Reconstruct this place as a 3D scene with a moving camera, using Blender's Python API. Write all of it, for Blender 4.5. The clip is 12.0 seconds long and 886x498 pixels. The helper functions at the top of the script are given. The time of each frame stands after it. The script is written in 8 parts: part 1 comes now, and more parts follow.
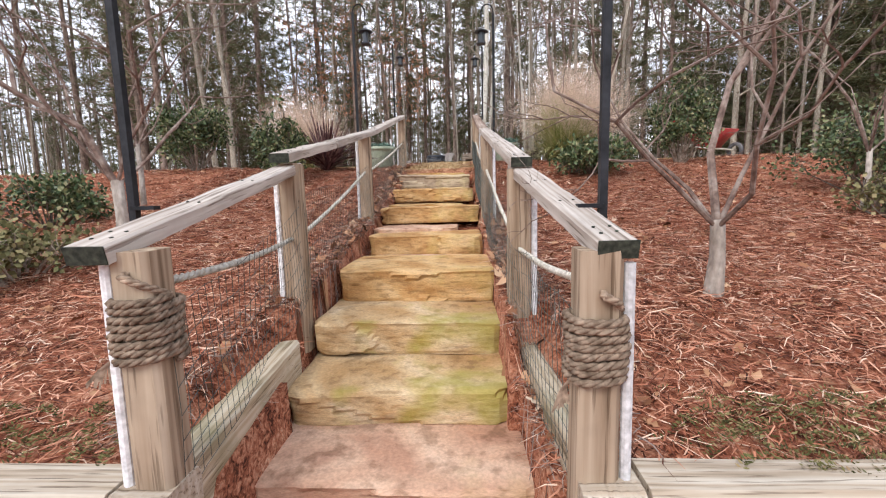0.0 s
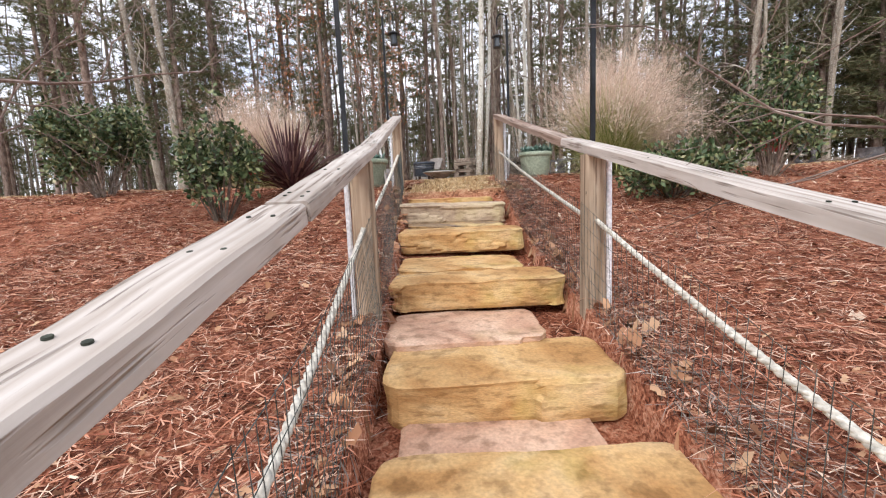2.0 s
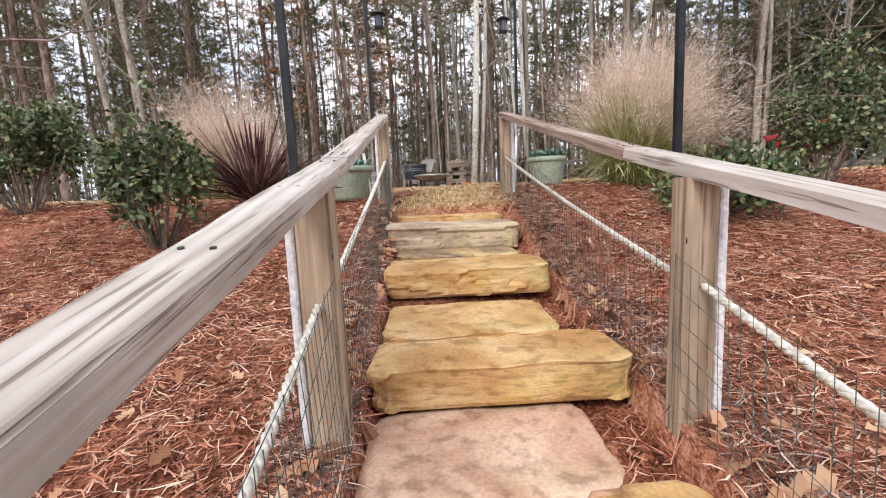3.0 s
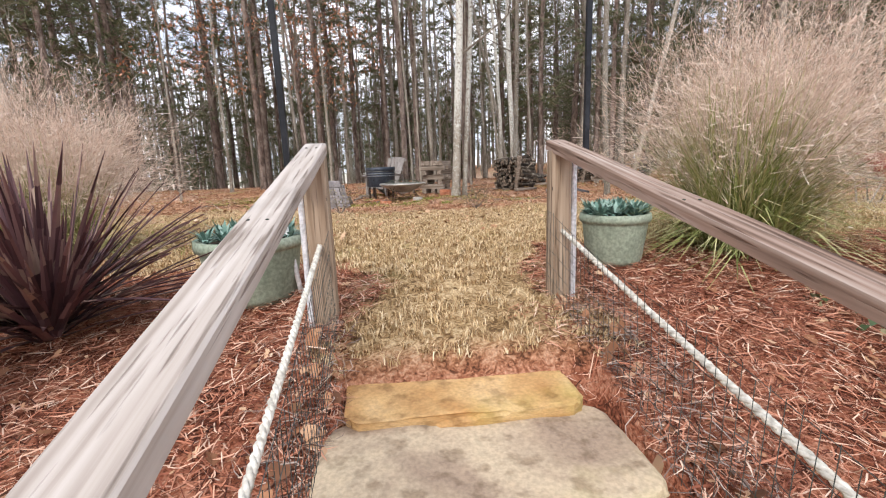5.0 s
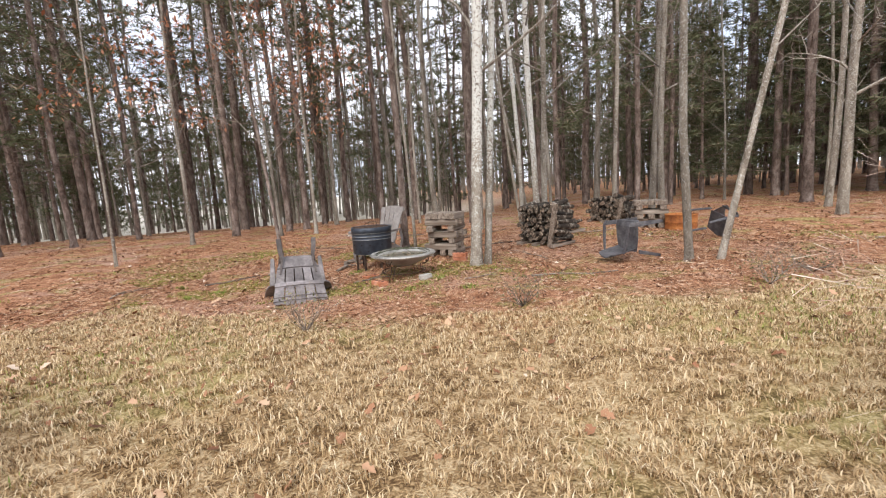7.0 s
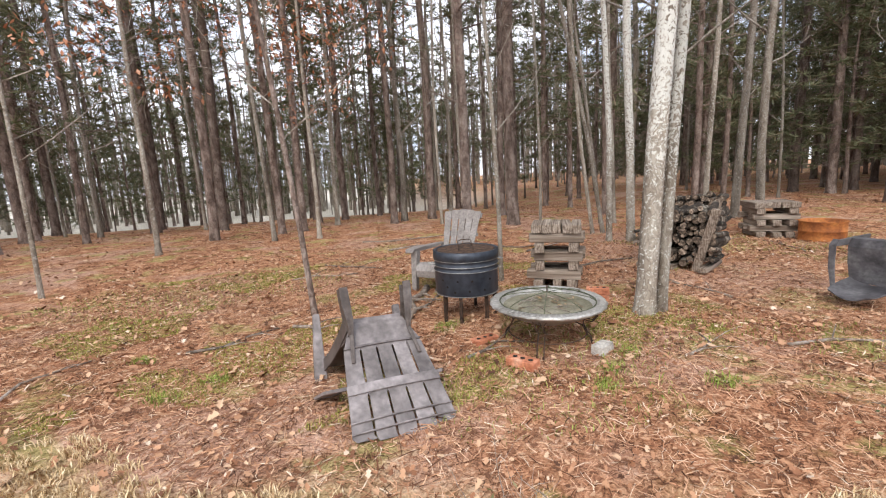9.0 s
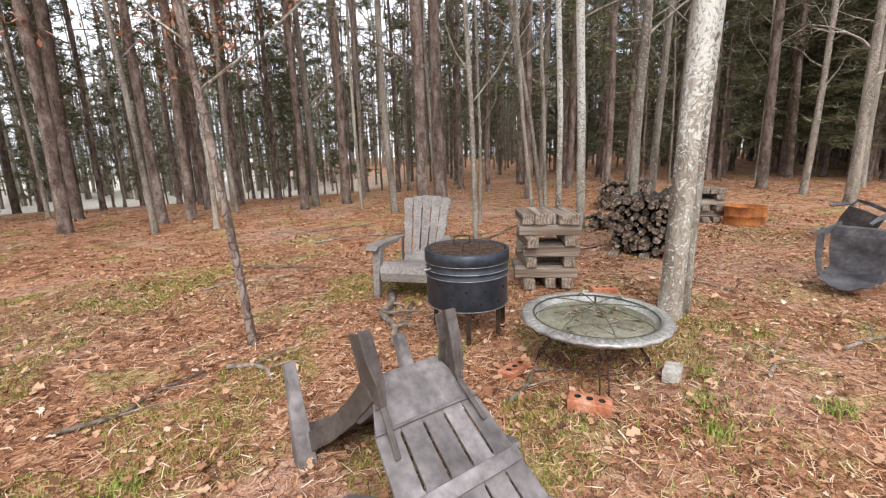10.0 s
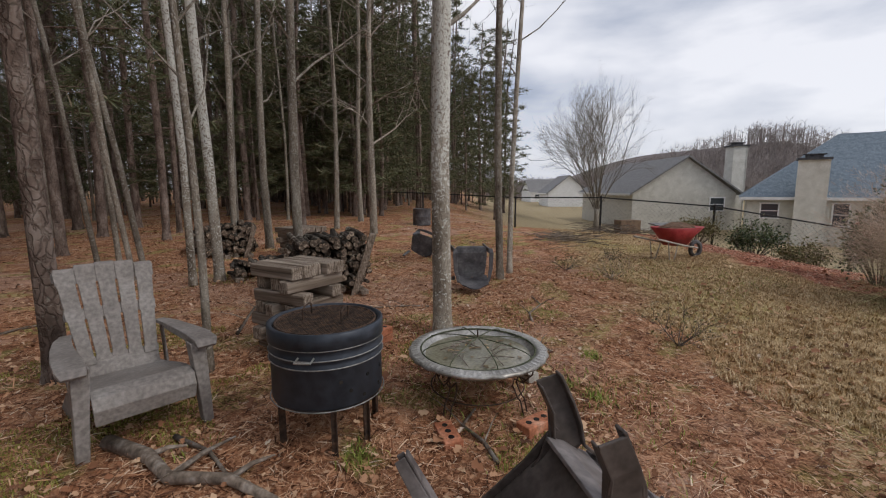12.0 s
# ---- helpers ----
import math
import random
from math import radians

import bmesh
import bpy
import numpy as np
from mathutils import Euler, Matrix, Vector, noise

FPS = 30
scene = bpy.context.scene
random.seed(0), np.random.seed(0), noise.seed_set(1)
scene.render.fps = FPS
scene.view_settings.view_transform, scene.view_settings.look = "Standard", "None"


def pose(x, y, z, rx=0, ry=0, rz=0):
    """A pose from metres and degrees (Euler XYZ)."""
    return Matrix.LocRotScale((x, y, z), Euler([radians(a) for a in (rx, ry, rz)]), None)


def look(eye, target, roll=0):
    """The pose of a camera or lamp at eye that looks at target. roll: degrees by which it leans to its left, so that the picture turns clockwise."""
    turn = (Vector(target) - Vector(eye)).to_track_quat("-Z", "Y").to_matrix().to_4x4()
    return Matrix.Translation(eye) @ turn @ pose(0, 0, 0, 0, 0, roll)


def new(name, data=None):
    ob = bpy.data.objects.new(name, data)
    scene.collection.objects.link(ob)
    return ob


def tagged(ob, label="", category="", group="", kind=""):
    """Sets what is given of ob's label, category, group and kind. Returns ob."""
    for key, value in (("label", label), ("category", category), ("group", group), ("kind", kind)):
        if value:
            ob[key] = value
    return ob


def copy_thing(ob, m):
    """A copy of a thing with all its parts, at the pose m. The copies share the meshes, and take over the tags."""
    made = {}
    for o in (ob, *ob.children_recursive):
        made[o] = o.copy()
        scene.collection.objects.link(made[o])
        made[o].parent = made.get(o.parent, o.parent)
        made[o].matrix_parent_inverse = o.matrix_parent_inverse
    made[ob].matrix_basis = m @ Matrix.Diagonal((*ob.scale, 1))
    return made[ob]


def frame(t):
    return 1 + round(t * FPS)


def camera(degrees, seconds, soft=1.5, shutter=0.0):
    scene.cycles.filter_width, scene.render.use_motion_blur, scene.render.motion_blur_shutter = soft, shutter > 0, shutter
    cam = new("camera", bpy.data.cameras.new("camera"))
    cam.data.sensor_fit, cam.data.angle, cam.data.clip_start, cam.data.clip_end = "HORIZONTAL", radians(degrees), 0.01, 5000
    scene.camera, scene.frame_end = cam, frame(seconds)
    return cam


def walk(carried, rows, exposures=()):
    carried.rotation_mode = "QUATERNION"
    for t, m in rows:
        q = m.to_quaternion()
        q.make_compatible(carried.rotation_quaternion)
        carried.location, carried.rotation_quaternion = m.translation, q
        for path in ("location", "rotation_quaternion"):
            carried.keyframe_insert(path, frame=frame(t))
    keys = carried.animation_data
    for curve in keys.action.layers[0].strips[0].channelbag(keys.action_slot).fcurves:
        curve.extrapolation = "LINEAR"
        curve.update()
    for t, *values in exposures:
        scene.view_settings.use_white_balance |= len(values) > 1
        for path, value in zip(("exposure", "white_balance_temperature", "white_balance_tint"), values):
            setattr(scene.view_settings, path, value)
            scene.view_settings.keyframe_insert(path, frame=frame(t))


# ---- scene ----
cam = camera(91.5, 12.0, soft=1.15)
PATH = [
    (0, (0.206, 0.104, 1.19), (0.12, 2.086, 0.933), -1.3),
    (0.5, (-0.046, 0.587, 1.356), (-0.032, 2.568, 1.08), -1.8),
    (1, (-0.162, 1.042, 1.369), (-0.141, 3.023, 1.098), -2.1),
    (1.5, (-0.207, 1.583, 1.474), (-0.177, 3.565, 1.21), -2.3),
    (2, (-0.321, 2.007, 1.546), (-0.285, 3.989, 1.281), -2.4),
    (2.5, (-0.344, 2.409, 1.616), (-0.292, 4.39, 1.345), -2.4),
    (2.7, (-0.343, 2.566, 1.64), (-0.285, 4.548, 1.373), -2.5),
    (4.3, (-0.388, 4.194, 2.073), (-0.181, 6.15, 1.712), -2.4),
    (4.5, (-0.381, 4.392, 2.153), (-0.167, 6.345, 1.782), -2.4),
    (5, (-0.373, 4.979, 2.287), (-0.141, 6.929, 1.909), -2.1),
    (5.5, (-0.36, 5.638, 2.464), (-0.107, 7.587, 2.095), -1.5),
    (6, (-0.325, 6.25, 2.70), (-0.085, 8.20, 2.306), -3.3),
    (6.5, (-0.263, 6.687, 2.707), (-0.016, 8.646, 2.389), -3.7),
    (7, (-0.343, 7.303, 2.793), (-0.079, 9.265, 2.504), -3.5),
    (7.5, (-0.502, 8.018, 2.898), (-0.223, 9.984, 2.655), -3.7),
    (7.7, (-0.642, 8.267, 2.884), (-0.361, 10.234, 2.653), -3.6),
    (9.3, (-1.517, 10.132, 2.906), (-1.041, 12.042, 2.549), -2.5),
    (9.5, (-1.593, 10.32, 2.884), (-1.034, 12.204, 2.513), -2.1),
    (10, (-1.831, 10.883, 2.893), (-0.994, 12.648, 2.466), -1.6),
    (10.5, (-1.986, 11.388, 2.875), (-0.769, 12.906, 2.412), -1.2),
    (11, (-2.183, 11.848, 2.857), (-0.625, 13.006, 2.376), -0.6),
    (11.5, (-2.369, 12.222, 2.91), (-0.584, 13.02, 2.489), -0.6),
    (12, (-2.535, 12.616, 2.927), (-0.557, 12.721, 2.649), -0.2),
]
walk(cam, [(t, look(eye, target, roll)) for t, eye, target, roll in PATH],
     exposures=[(0, 0.42), (2, 0.50), (4, 0.52), (6, 0.50), (7.5, 0.54), (9.3, 0.58), (10.5, 0.60), (11.0, 0.40), (11.5, -0.05), (12, -0.66)])

# ---- world, sun, exposure ----
world = bpy.data.worlds.new("sky")
scene.world = world
world.use_nodes = True
wn = world.node_tree.nodes
wl = world.node_tree.links
for n in list(wn):
    wn.remove(n)
w_out = wn.new("ShaderNodeOutputWorld")
w_bg = wn.new("ShaderNodeBackground")
w_sky = wn.new("ShaderNodeTexSky")
w_sky.sky_type = "NISHITA"
w_sky.sun_disc = False
w_sky.sun_elevation = radians(38)
w_sky.sun_rotation = radians(200)
w_co = wn.new("ShaderNodeTexCoord")
w_map = wn.new("ShaderNodeMapping")
w_map.inputs["Scale"].default_value = (1.0, 1.0, 3.2)
w_noise = wn.new("ShaderNodeTexNoise")
w_noise.inputs["Scale"].default_value = 2.2
w_noise.inputs["Detail"].default_value = 7
w_ramp = wn.new("ShaderNodeValToRGB")
w_ramp.color_ramp.elements[0].position = 0.36
w_ramp.color_ramp.elements[0].color = (6.2, 6.9, 8.6, 1)
w_ramp.color_ramp.elements[1].position = 0.60
w_ramp.color_ramp.elements[1].color = (13.2, 13.3, 14.2, 1)
w_mix = wn.new("ShaderNodeMix")
w_mix.data_type = "RGBA"
w_mix.inputs[0].default_value = 0.86
wl.new(w_co.outputs["Generated"], w_map.inputs["Vector"])
wl.new(w_map.outputs["Vector"], w_noise.inputs["Vector"])
wl.new(w_noise.outputs["Fac"], w_ramp.inputs["Fac"])
wl.new(w_sky.outputs["Color"], w_mix.inputs[6])
wl.new(w_ramp.outputs["Color"], w_mix.inputs[7])
wl.new(w_mix.outputs[2], w_bg.inputs["Color"])
wl.new(w_bg.outputs["Background"], w_out.inputs["Surface"])
w_bg.inputs["Strength"].default_value = 0.115

sun = new("sun", bpy.data.lights.new("sun", "SUN"))
sun.data.energy = 1.5
sun.data.angle = radians(18)
sun.data.color = (1.0, 0.95, 0.88)
sun.matrix_world = look((-4, -9, 9), (0, 0, 0))

# ---- materials ----
MATS = {}


def nodes_of(name):
    m = bpy.data.materials.new(name)
    m.use_nodes = True
    return m, m.node_tree.nodes, m.node_tree.links, m.node_tree.nodes["Principled BSDF"]


def ramp(nt, fac, stops, links):
    r = nt.new("ShaderNodeValToRGB")
    e = r.color_ramp.elements
    while len(e) < len(stops):
        e.new(0.5)
    for k, (p, c) in enumerate(stops):
        e[k].position = p
        e[k].color = (*c, 1)
    links.new(fac, r.inputs["Fac"])
    return r


def plain(name, c1, c2, scale=8.0, rough=0.8, metal=0.0, bump=0.2, stretch=(1, 1, 1), fine=60.0, c3=None, vary=0.25, detail=6.0, dist=0.004):
    """A weathered surface: two colours in large soft patches, fine grain, relief and a shift from piece to piece."""
    if name in MATS:
        return MATS[name]
    m, n, l, p = nodes_of(name)
    co = n.new("ShaderNodeTexCoord")
    mp = n.new("ShaderNodeMapping")
    mp.inputs["Scale"].default_value = stretch
    info = n.new("ShaderNodeObjectInfo")
    add = n.new("ShaderNodeVectorMath")
    add.operation = "ADD"
    mul = n.new("ShaderNodeMath")
    mul.operation = "MULTIPLY"
    mul.inputs[1].default_value = 37.0
    l.new(info.outputs["Random"], mul.inputs[0])
    l.new(co.outputs["Object"], add.inputs[0])
    l.new(mul.outputs[0], add.inputs[1])
    l.new(add.outputs[0], mp.inputs["Vector"])
    big = n.new("ShaderNodeTexNoise")
    big.inputs["Scale"].default_value = scale
    big.inputs["Detail"].default_value = detail
    small = n.new("ShaderNodeTexNoise")
    small.inputs["Scale"].default_value = fine
    small.inputs["Detail"].default_value = 4
    l.new(mp.outputs["Vector"], big.inputs["Vector"])
    l.new(mp.outputs["Vector"], small.inputs["Vector"])
    stops = [(0.32, c1), (0.66, c2)] if c3 is None else [(0.30, c1), (0.52, c2), (0.72, c3)]
    r = ramp(n, big.outputs["Fac"], stops, l)
    g = ramp(n, small.outputs["Fac"], [(0.3, (0.62, 0.62, 0.62)), (0.7, (1.25, 1.25, 1.25))], l)
    mx = n.new("ShaderNodeMix")
    mx.data_type = "RGBA"
    mx.blend_type = "MULTIPLY"
    mx.inputs[0].default_value = 0.85
    l.new(r.outputs["Color"], mx.inputs[6])
    l.new(g.outputs["Color"], mx.inputs[7])
    hs = n.new("ShaderNodeHueSaturation")
    mr = n.new("ShaderNodeMapRange")
    mr.inputs["To Min"].default_value = 1 - vary
    mr.inputs["To Max"].default_value = 1 + vary
    l.new(info.outputs["Random"], mr.inputs["Value"])
    l.new(mr.outputs["Result"], hs.inputs["Value"])
    l.new(mx.outputs[2], hs.inputs["Color"])
    l.new(hs.outputs["Color"], p.inputs["Base Color"])
    rr = n.new("ShaderNodeMapRange")
    rr.inputs["To Min"].default_value = max(rough - 0.12, 0.05)
    rr.inputs["To Max"].default_value = min(rough + 0.12, 1)
    l.new(small.outputs["Fac"], rr.inputs["Value"])
    l.new(rr.outputs["Result"], p.inputs["Roughness"])
    p.inputs["Metallic"].default_value = metal
    p.inputs["Specular IOR Level"].default_value = 0.3
    if bump:
        b = n.new("ShaderNodeBump")
        b.inputs["Strength"].default_value = bump
        b.inputs["Distance"].default_value = dist
        s = n.new("ShaderNodeMath")
        s.operation = "ADD"
        l.new(big.outputs["Fac"], s.inputs[0])
        l.new(small.outputs["Fac"], s.inputs[1])
        l.new(s.outputs[0], b.inputs["Height"])
        l.new(b.outputs["Normal"], p.inputs["Normal"])
    MATS[name] = m
    return m


def island(name, stops, rough=0.85, trans=0.0):
    """For scatter joined in one mesh: every small piece takes its own colour from a ramp."""
    if name in MATS:
        return MATS[name]
    m, n, l, p = nodes_of(name)
    geo = n.new("ShaderNodeNewGeometry")
    r = ramp(n, geo.outputs["Random Per Island"], stops, l)
    l.new(r.outputs["Color"], p.inputs["Base Color"])
    p.inputs["Roughness"].default_value = rough
    p.inputs["Specular IOR Level"].default_value = 0.2
    MATS[name] = m
    return m


def wood_mat(name, dark, mid, light, axis=0, green=0.0, grain=42.0):
    """Weathered softwood with long grain along one local axis, cracks and knots."""
    if name in MATS:
        return MATS[name]
    m, n, l, p = nodes_of(name)
    co = n.new("ShaderNodeTexCoord")
    info = n.new("ShaderNodeObjectInfo")
    add = n.new("ShaderNodeVectorMath")
    add.operation = "ADD"
    mul = n.new("ShaderNodeMath")
    mul.operation = "MULTIPLY"
    mul.inputs[1].default_value = 23.0
    l.new(info.outputs["Random"], mul.inputs[0])
    l.new(co.outputs["Object"], add.inputs[0])
    l.new(mul.outputs[0], add.inputs[1])
    mp = n.new("ShaderNodeMapping")
    sc = [1.0, 1.0, 1.0]
    sc[axis] = 0.045
    mp.inputs["Scale"].default_value = sc
    l.new(add.outputs[0], mp.inputs["Vector"])
    g = n.new("ShaderNodeTexNoise")
    g.inputs["Scale"].default_value = grain
    g.inputs["Detail"].default_value = 5
    g.inputs["Distortion"].default_value = 0.6
    l.new(mp.outputs["Vector"], g.inputs["Vector"])
    wv = n.new("ShaderNodeTexWave")
    wv.bands_direction = "Y" if axis != 1 else "X"
    wv.inputs["Scale"].default_value = 13.0
    wv.inputs["Distortion"].default_value = 9.0
    wv.inputs["Detail"].default_value = 3
    wv.inputs["Detail Scale"].default_value = 0.8
    l.new(mp.outputs["Vector"], wv.inputs["Vector"])
    cr = n.new("ShaderNodeTexNoise")
    cr.inputs["Scale"].default_value = grain * 2.6
    cr.inputs["Detail"].default_value = 2
    l.new(mp.outputs["Vector"], cr.inputs["Vector"])
    av = n.new("ShaderNodeMath")
    av.operation = "MULTIPLY_ADD"
    av.inputs[1].default_value = 0.16
    l.new(wv.outputs["Fac"], av.inputs[0])
    hf = n.new("ShaderNodeMath")
    hf.operation = "MULTIPLY"
    hf.inputs[1].default_value = 0.84
    l.new(g.outputs["Fac"], hf.inputs[0])
    l.new(hf.outputs[0], av.inputs[2])
    r = ramp(n, av.outputs[0], [(0.22, dark), (0.42, mid), (0.72, light)], l)
    ck = ramp(n, cr.outputs["Fac"], [(0.33, (0.42, 0.38, 0.35)), (0.42, (1, 1, 1))], l)
    mx = n.new("ShaderNodeMix")
    mx.data_type = "RGBA"
    mx.blend_type = "MULTIPLY"
    mx.inputs[0].default_value = 0.8
    l.new(r.outputs["Color"], mx.inputs[6])
    l.new(ck.outputs["Color"], mx.inputs[7])
    st = n.new("ShaderNodeTexNoise")
    st.inputs["Scale"].default_value = 3.5
    st.inputs["Detail"].default_value = 5
    l.new(add.outputs[0], st.inputs["Vector"])
    sm = ramp(n, st.outputs["Fac"], [(0.5, (0, 0, 0)), (0.72, (1, 1, 1))], l)
    ms = n.new("ShaderNodeMath")
    ms.operation = "MULTIPLY"
    ms.inputs[1].default_value = 0.35 + green
    l.new(sm.outputs["Color"], ms.inputs[0])
    m2 = n.new("ShaderNodeMix")
    m2.data_type = "RGBA"
    l.new(ms.outputs[0], m2.inputs[0])
    l.new(mx.outputs[2], m2.inputs[6])
    m2.inputs[7].default_value = (0.10, 0.12, 0.045, 1) if green else (0.13, 0.10, 0.075, 1)
    l.new(m2.outputs[2], p.inputs["Base Color"])
    p.inputs["Roughness"].default_value = 0.88
    p.inputs["Specular IOR Level"].default_value = 0.2
    b = n.new("ShaderNodeBump")
    b.inputs["Strength"].default_value = 0.7
    b.inputs["Distance"].default_value = 0.004
    s = n.new("ShaderNodeMath")
    s.operation = "ADD"
    l.new(av.outputs[0], s.inputs[0])
    l.new(ck.outputs["Color"], s.inputs[1])
    l.new(s.outputs[0], b.inputs["Height"])
    l.new(b.outputs["Normal"], p.inputs["Normal"])
    MATS[name] = m
    return m


def stone_mat(name, c1, c2, c3, moss=0.0):
    """Sandstone: ochre and tan patches, rust veins, moss on some blocks."""
    m, n, l, p = nodes_of(name)
    co = n.new("ShaderNodeTexCoord")
    big = n.new("ShaderNodeTexNoise")
    big.inputs["Scale"].default_value = 1.9
    big.inputs["Detail"].default_value = 8
    big.inputs["Distortion"].default_value = 1.2
    fine = n.new("ShaderNodeTexNoise")
    fine.inputs["Scale"].default_value = 75
    fine.inputs["Detail"].default_value = 5
    mid = n.new("ShaderNodeTexNoise")
    mid.inputs["Scale"].default_value = 14
    mid.inputs["Detail"].default_value = 7
    mp = n.new("ShaderNodeMapping")
    mp.inputs["Scale"].default_value = (1, 1, 3.4)
    l.new(co.outputs["Object"], mp.inputs["Vector"])
    for t in (big, fine, mid):
        l.new(mp.outputs["Vector"], t.inputs["Vector"])
    r = ramp(n, big.outputs["Fac"], [(0.34, c1), (0.49, c2), (0.66, c3)], l)
    g = ramp(n, mid.outputs["Fac"], [(0.36, (0.42, 0.36, 0.30)), (0.47, (1, 1, 1)), (0.72, (1.16, 1.14, 1.1))], l)
    mx = n.new("ShaderNodeMix")
    mx.data_type = "RGBA"
    mx.blend_type = "MULTIPLY"
    mx.inputs[0].default_value = 0.55
    l.new(r.outputs["Color"], mx.inputs[6])
    l.new(g.outputs["Color"], mx.inputs[7])
    g2 = ramp(n, fine.outputs["Fac"], [(0.35, (0.8, 0.8, 0.8)), (0.65, (1.12, 1.12, 1.12))], l)
    m2 = n.new("ShaderNodeMix")
    m2.data_type = "RGBA"
    m2.blend_type = "MULTIPLY"
    m2.inputs[0].default_value = 0.8
    l.new(mx.outputs[2], m2.inputs[6])
    l.new(g2.outputs["Color"], m2.inputs[7])
    mo = n.new("ShaderNodeTexNoise")
    mo.inputs["Scale"].default_value = 3.2
    mo.inputs["Detail"].default_value = 8
    l.new(co.outputs["Object"], mo.inputs["Vector"])
    mr = ramp(n, mo.outputs["Fac"], [(0.58 - moss * 0.16, (0, 0, 0)), (0.72 - moss * 0.16, (1, 1, 1))], l)
    ml = n.new("ShaderNodeMath")
    ml.operation = "MULTIPLY"
    ml.inputs[1].default_value = 0.22 + 0.9 * moss
    l.new(mr.outputs["Color"], ml.inputs[0])
    m3 = n.new("ShaderNodeMix")
    m3.data_type = "RGBA"
    m3.inputs[7].default_value = (0.29, 0.27, 0.03, 1)
    l.new(ml.outputs[0], m3.inputs[0])
    l.new(m2.outputs[2], m3.inputs[6])
    l.new(m3.outputs[2], p.inputs["Base Color"])
    p.inputs["Roughness"].default_value = 0.82
    p.inputs["Specular IOR Level"].default_value = 0.25
    b = n.new("ShaderNodeBump")
    b.inputs["Strength"].default_value = 0.6
    b.inputs["Distance"].default_value = 0.012
    s = n.new("ShaderNodeMath")
    s.operation = "MULTIPLY_ADD"
    s.inputs[1].default_value = 0.25
    l.new(fine.outputs["Fac"], s.inputs[0])
    l.new(mid.outputs["Fac"], s.inputs[2])
    l.new(s.outputs[0], b.inputs["Height"])
    l.new(b.outputs["Normal"], p.inputs["Normal"])
    return m


# ---- shape helpers ----
def part(name, bm, material, parent=None, label="", smooth=False):
    me = bpy.data.meshes.new(name)
    if smooth:
        for fc in bm.faces:
            fc.smooth = True
    bm.to_mesh(me)
    bm.free()
    me.materials.append(material)
    ob = new(name, me)
    if parent is not None:
        ob.parent = parent
    return tagged(ob, label)


def thing(name, place, label, category, group="", turn=0.0):
    e = new(name)
    e.empty_display_size = 0.1
    e.matrix_world = place if isinstance(place, Matrix) else pose(*place, 0, 0, turn)
    return tagged(e, label, category, group)


def box(bm, c, s, m=None, jag=0.0, rng=None):
    """A block of size s round c, turned by m."""
    vs = []
    for dx in (-0.5, 0.5):
        for dy in (-0.5, 0.5):
            for dz in (-0.5, 0.5):
                v = Vector((dx * s[0], dy * s[1], dz * s[2]))
                if rng:
                    v += Vector([rng.uniform(-jag, jag) for _ in range(3)])
                if m is not None:
                    v = m @ v
                vs.append(bm.verts.new(v + Vector(c)))
    for q in ((0, 1, 3, 2), (4, 6, 7, 5), (0, 4, 5, 1), (2, 3, 7, 6), (0, 2, 6, 4), (1, 5, 7, 3)):
        bm.faces.new([vs[k] for k in q])
    return vs


def frame_along(d):
    d = Vector(d).normalized()
    side = d.cross(Vector((0, 0, 1)))
    side = Vector((1, 0, 0)) if side.length < 1e-4 else side.normalized()
    return side, side.cross(d)


def tube(bm, pts, radii, seg=8, cap=True):
    """A round bar through the points, with a radius at each."""
    rings = []
    n = len(pts)
    if not isinstance(radii, (list, tuple)):
        radii = [radii] * n
    side = None
    for k in range(n):
        a, b = Vector(pts[max(k - 1, 0)]), Vector(pts[min(k + 1, n - 1)])
        d = (b - a).normalized()
        if side is None:
            side, up = frame_along(d)
        else:
            side = (side - d * side.dot(d)).normalized()
            up = side.cross(d)
        rings.append([bm.verts.new(Vector(pts[k]) + (side * math.cos(2 * math.pi * j / seg) + up * math.sin(2 * math.pi * j / seg)) * radii[k]) for j in range(seg)])
    for a, b in zip(rings, rings[1:]):
        for j in range(seg):
            bm.faces.new((a[j], a[(j + 1) % seg], b[(j + 1) % seg], b[j]))
    if cap and seg > 2:
        bm.faces.new(rings[0][::-1])
        bm.faces.new(rings[-1])


def lathe(bm, profile, seg=40, c=(0, 0, 0), squash=1.0, wave=None):
    """A turned shape from (radius, height) pairs."""
    rings = []
    for k, (r, z) in enumerate(profile):
        if r < 1e-5:
            rings.append([bm.verts.new((c[0], c[1], c[2] + z))])
        else:
            rings.append([bm.verts.new((c[0] + (r + (wave(k, j) if wave else 0)) * math.cos(2 * math.pi * j / seg), c[1] + squash * (r + (wave(k, j) if wave else 0)) * math.sin(2 * math.pi * j / seg), c[2] + z)) for j in range(seg)])
    for a, b in zip(rings, rings[1:]):
        for j in range(seg):
            q = [a[j % len(a)], a[(j + 1) % len(a)], b[(j + 1) % len(b)], b[j % len(b)]]
            q = list(dict.fromkeys(q))
            if len(q) > 2:
                bm.faces.new(q)


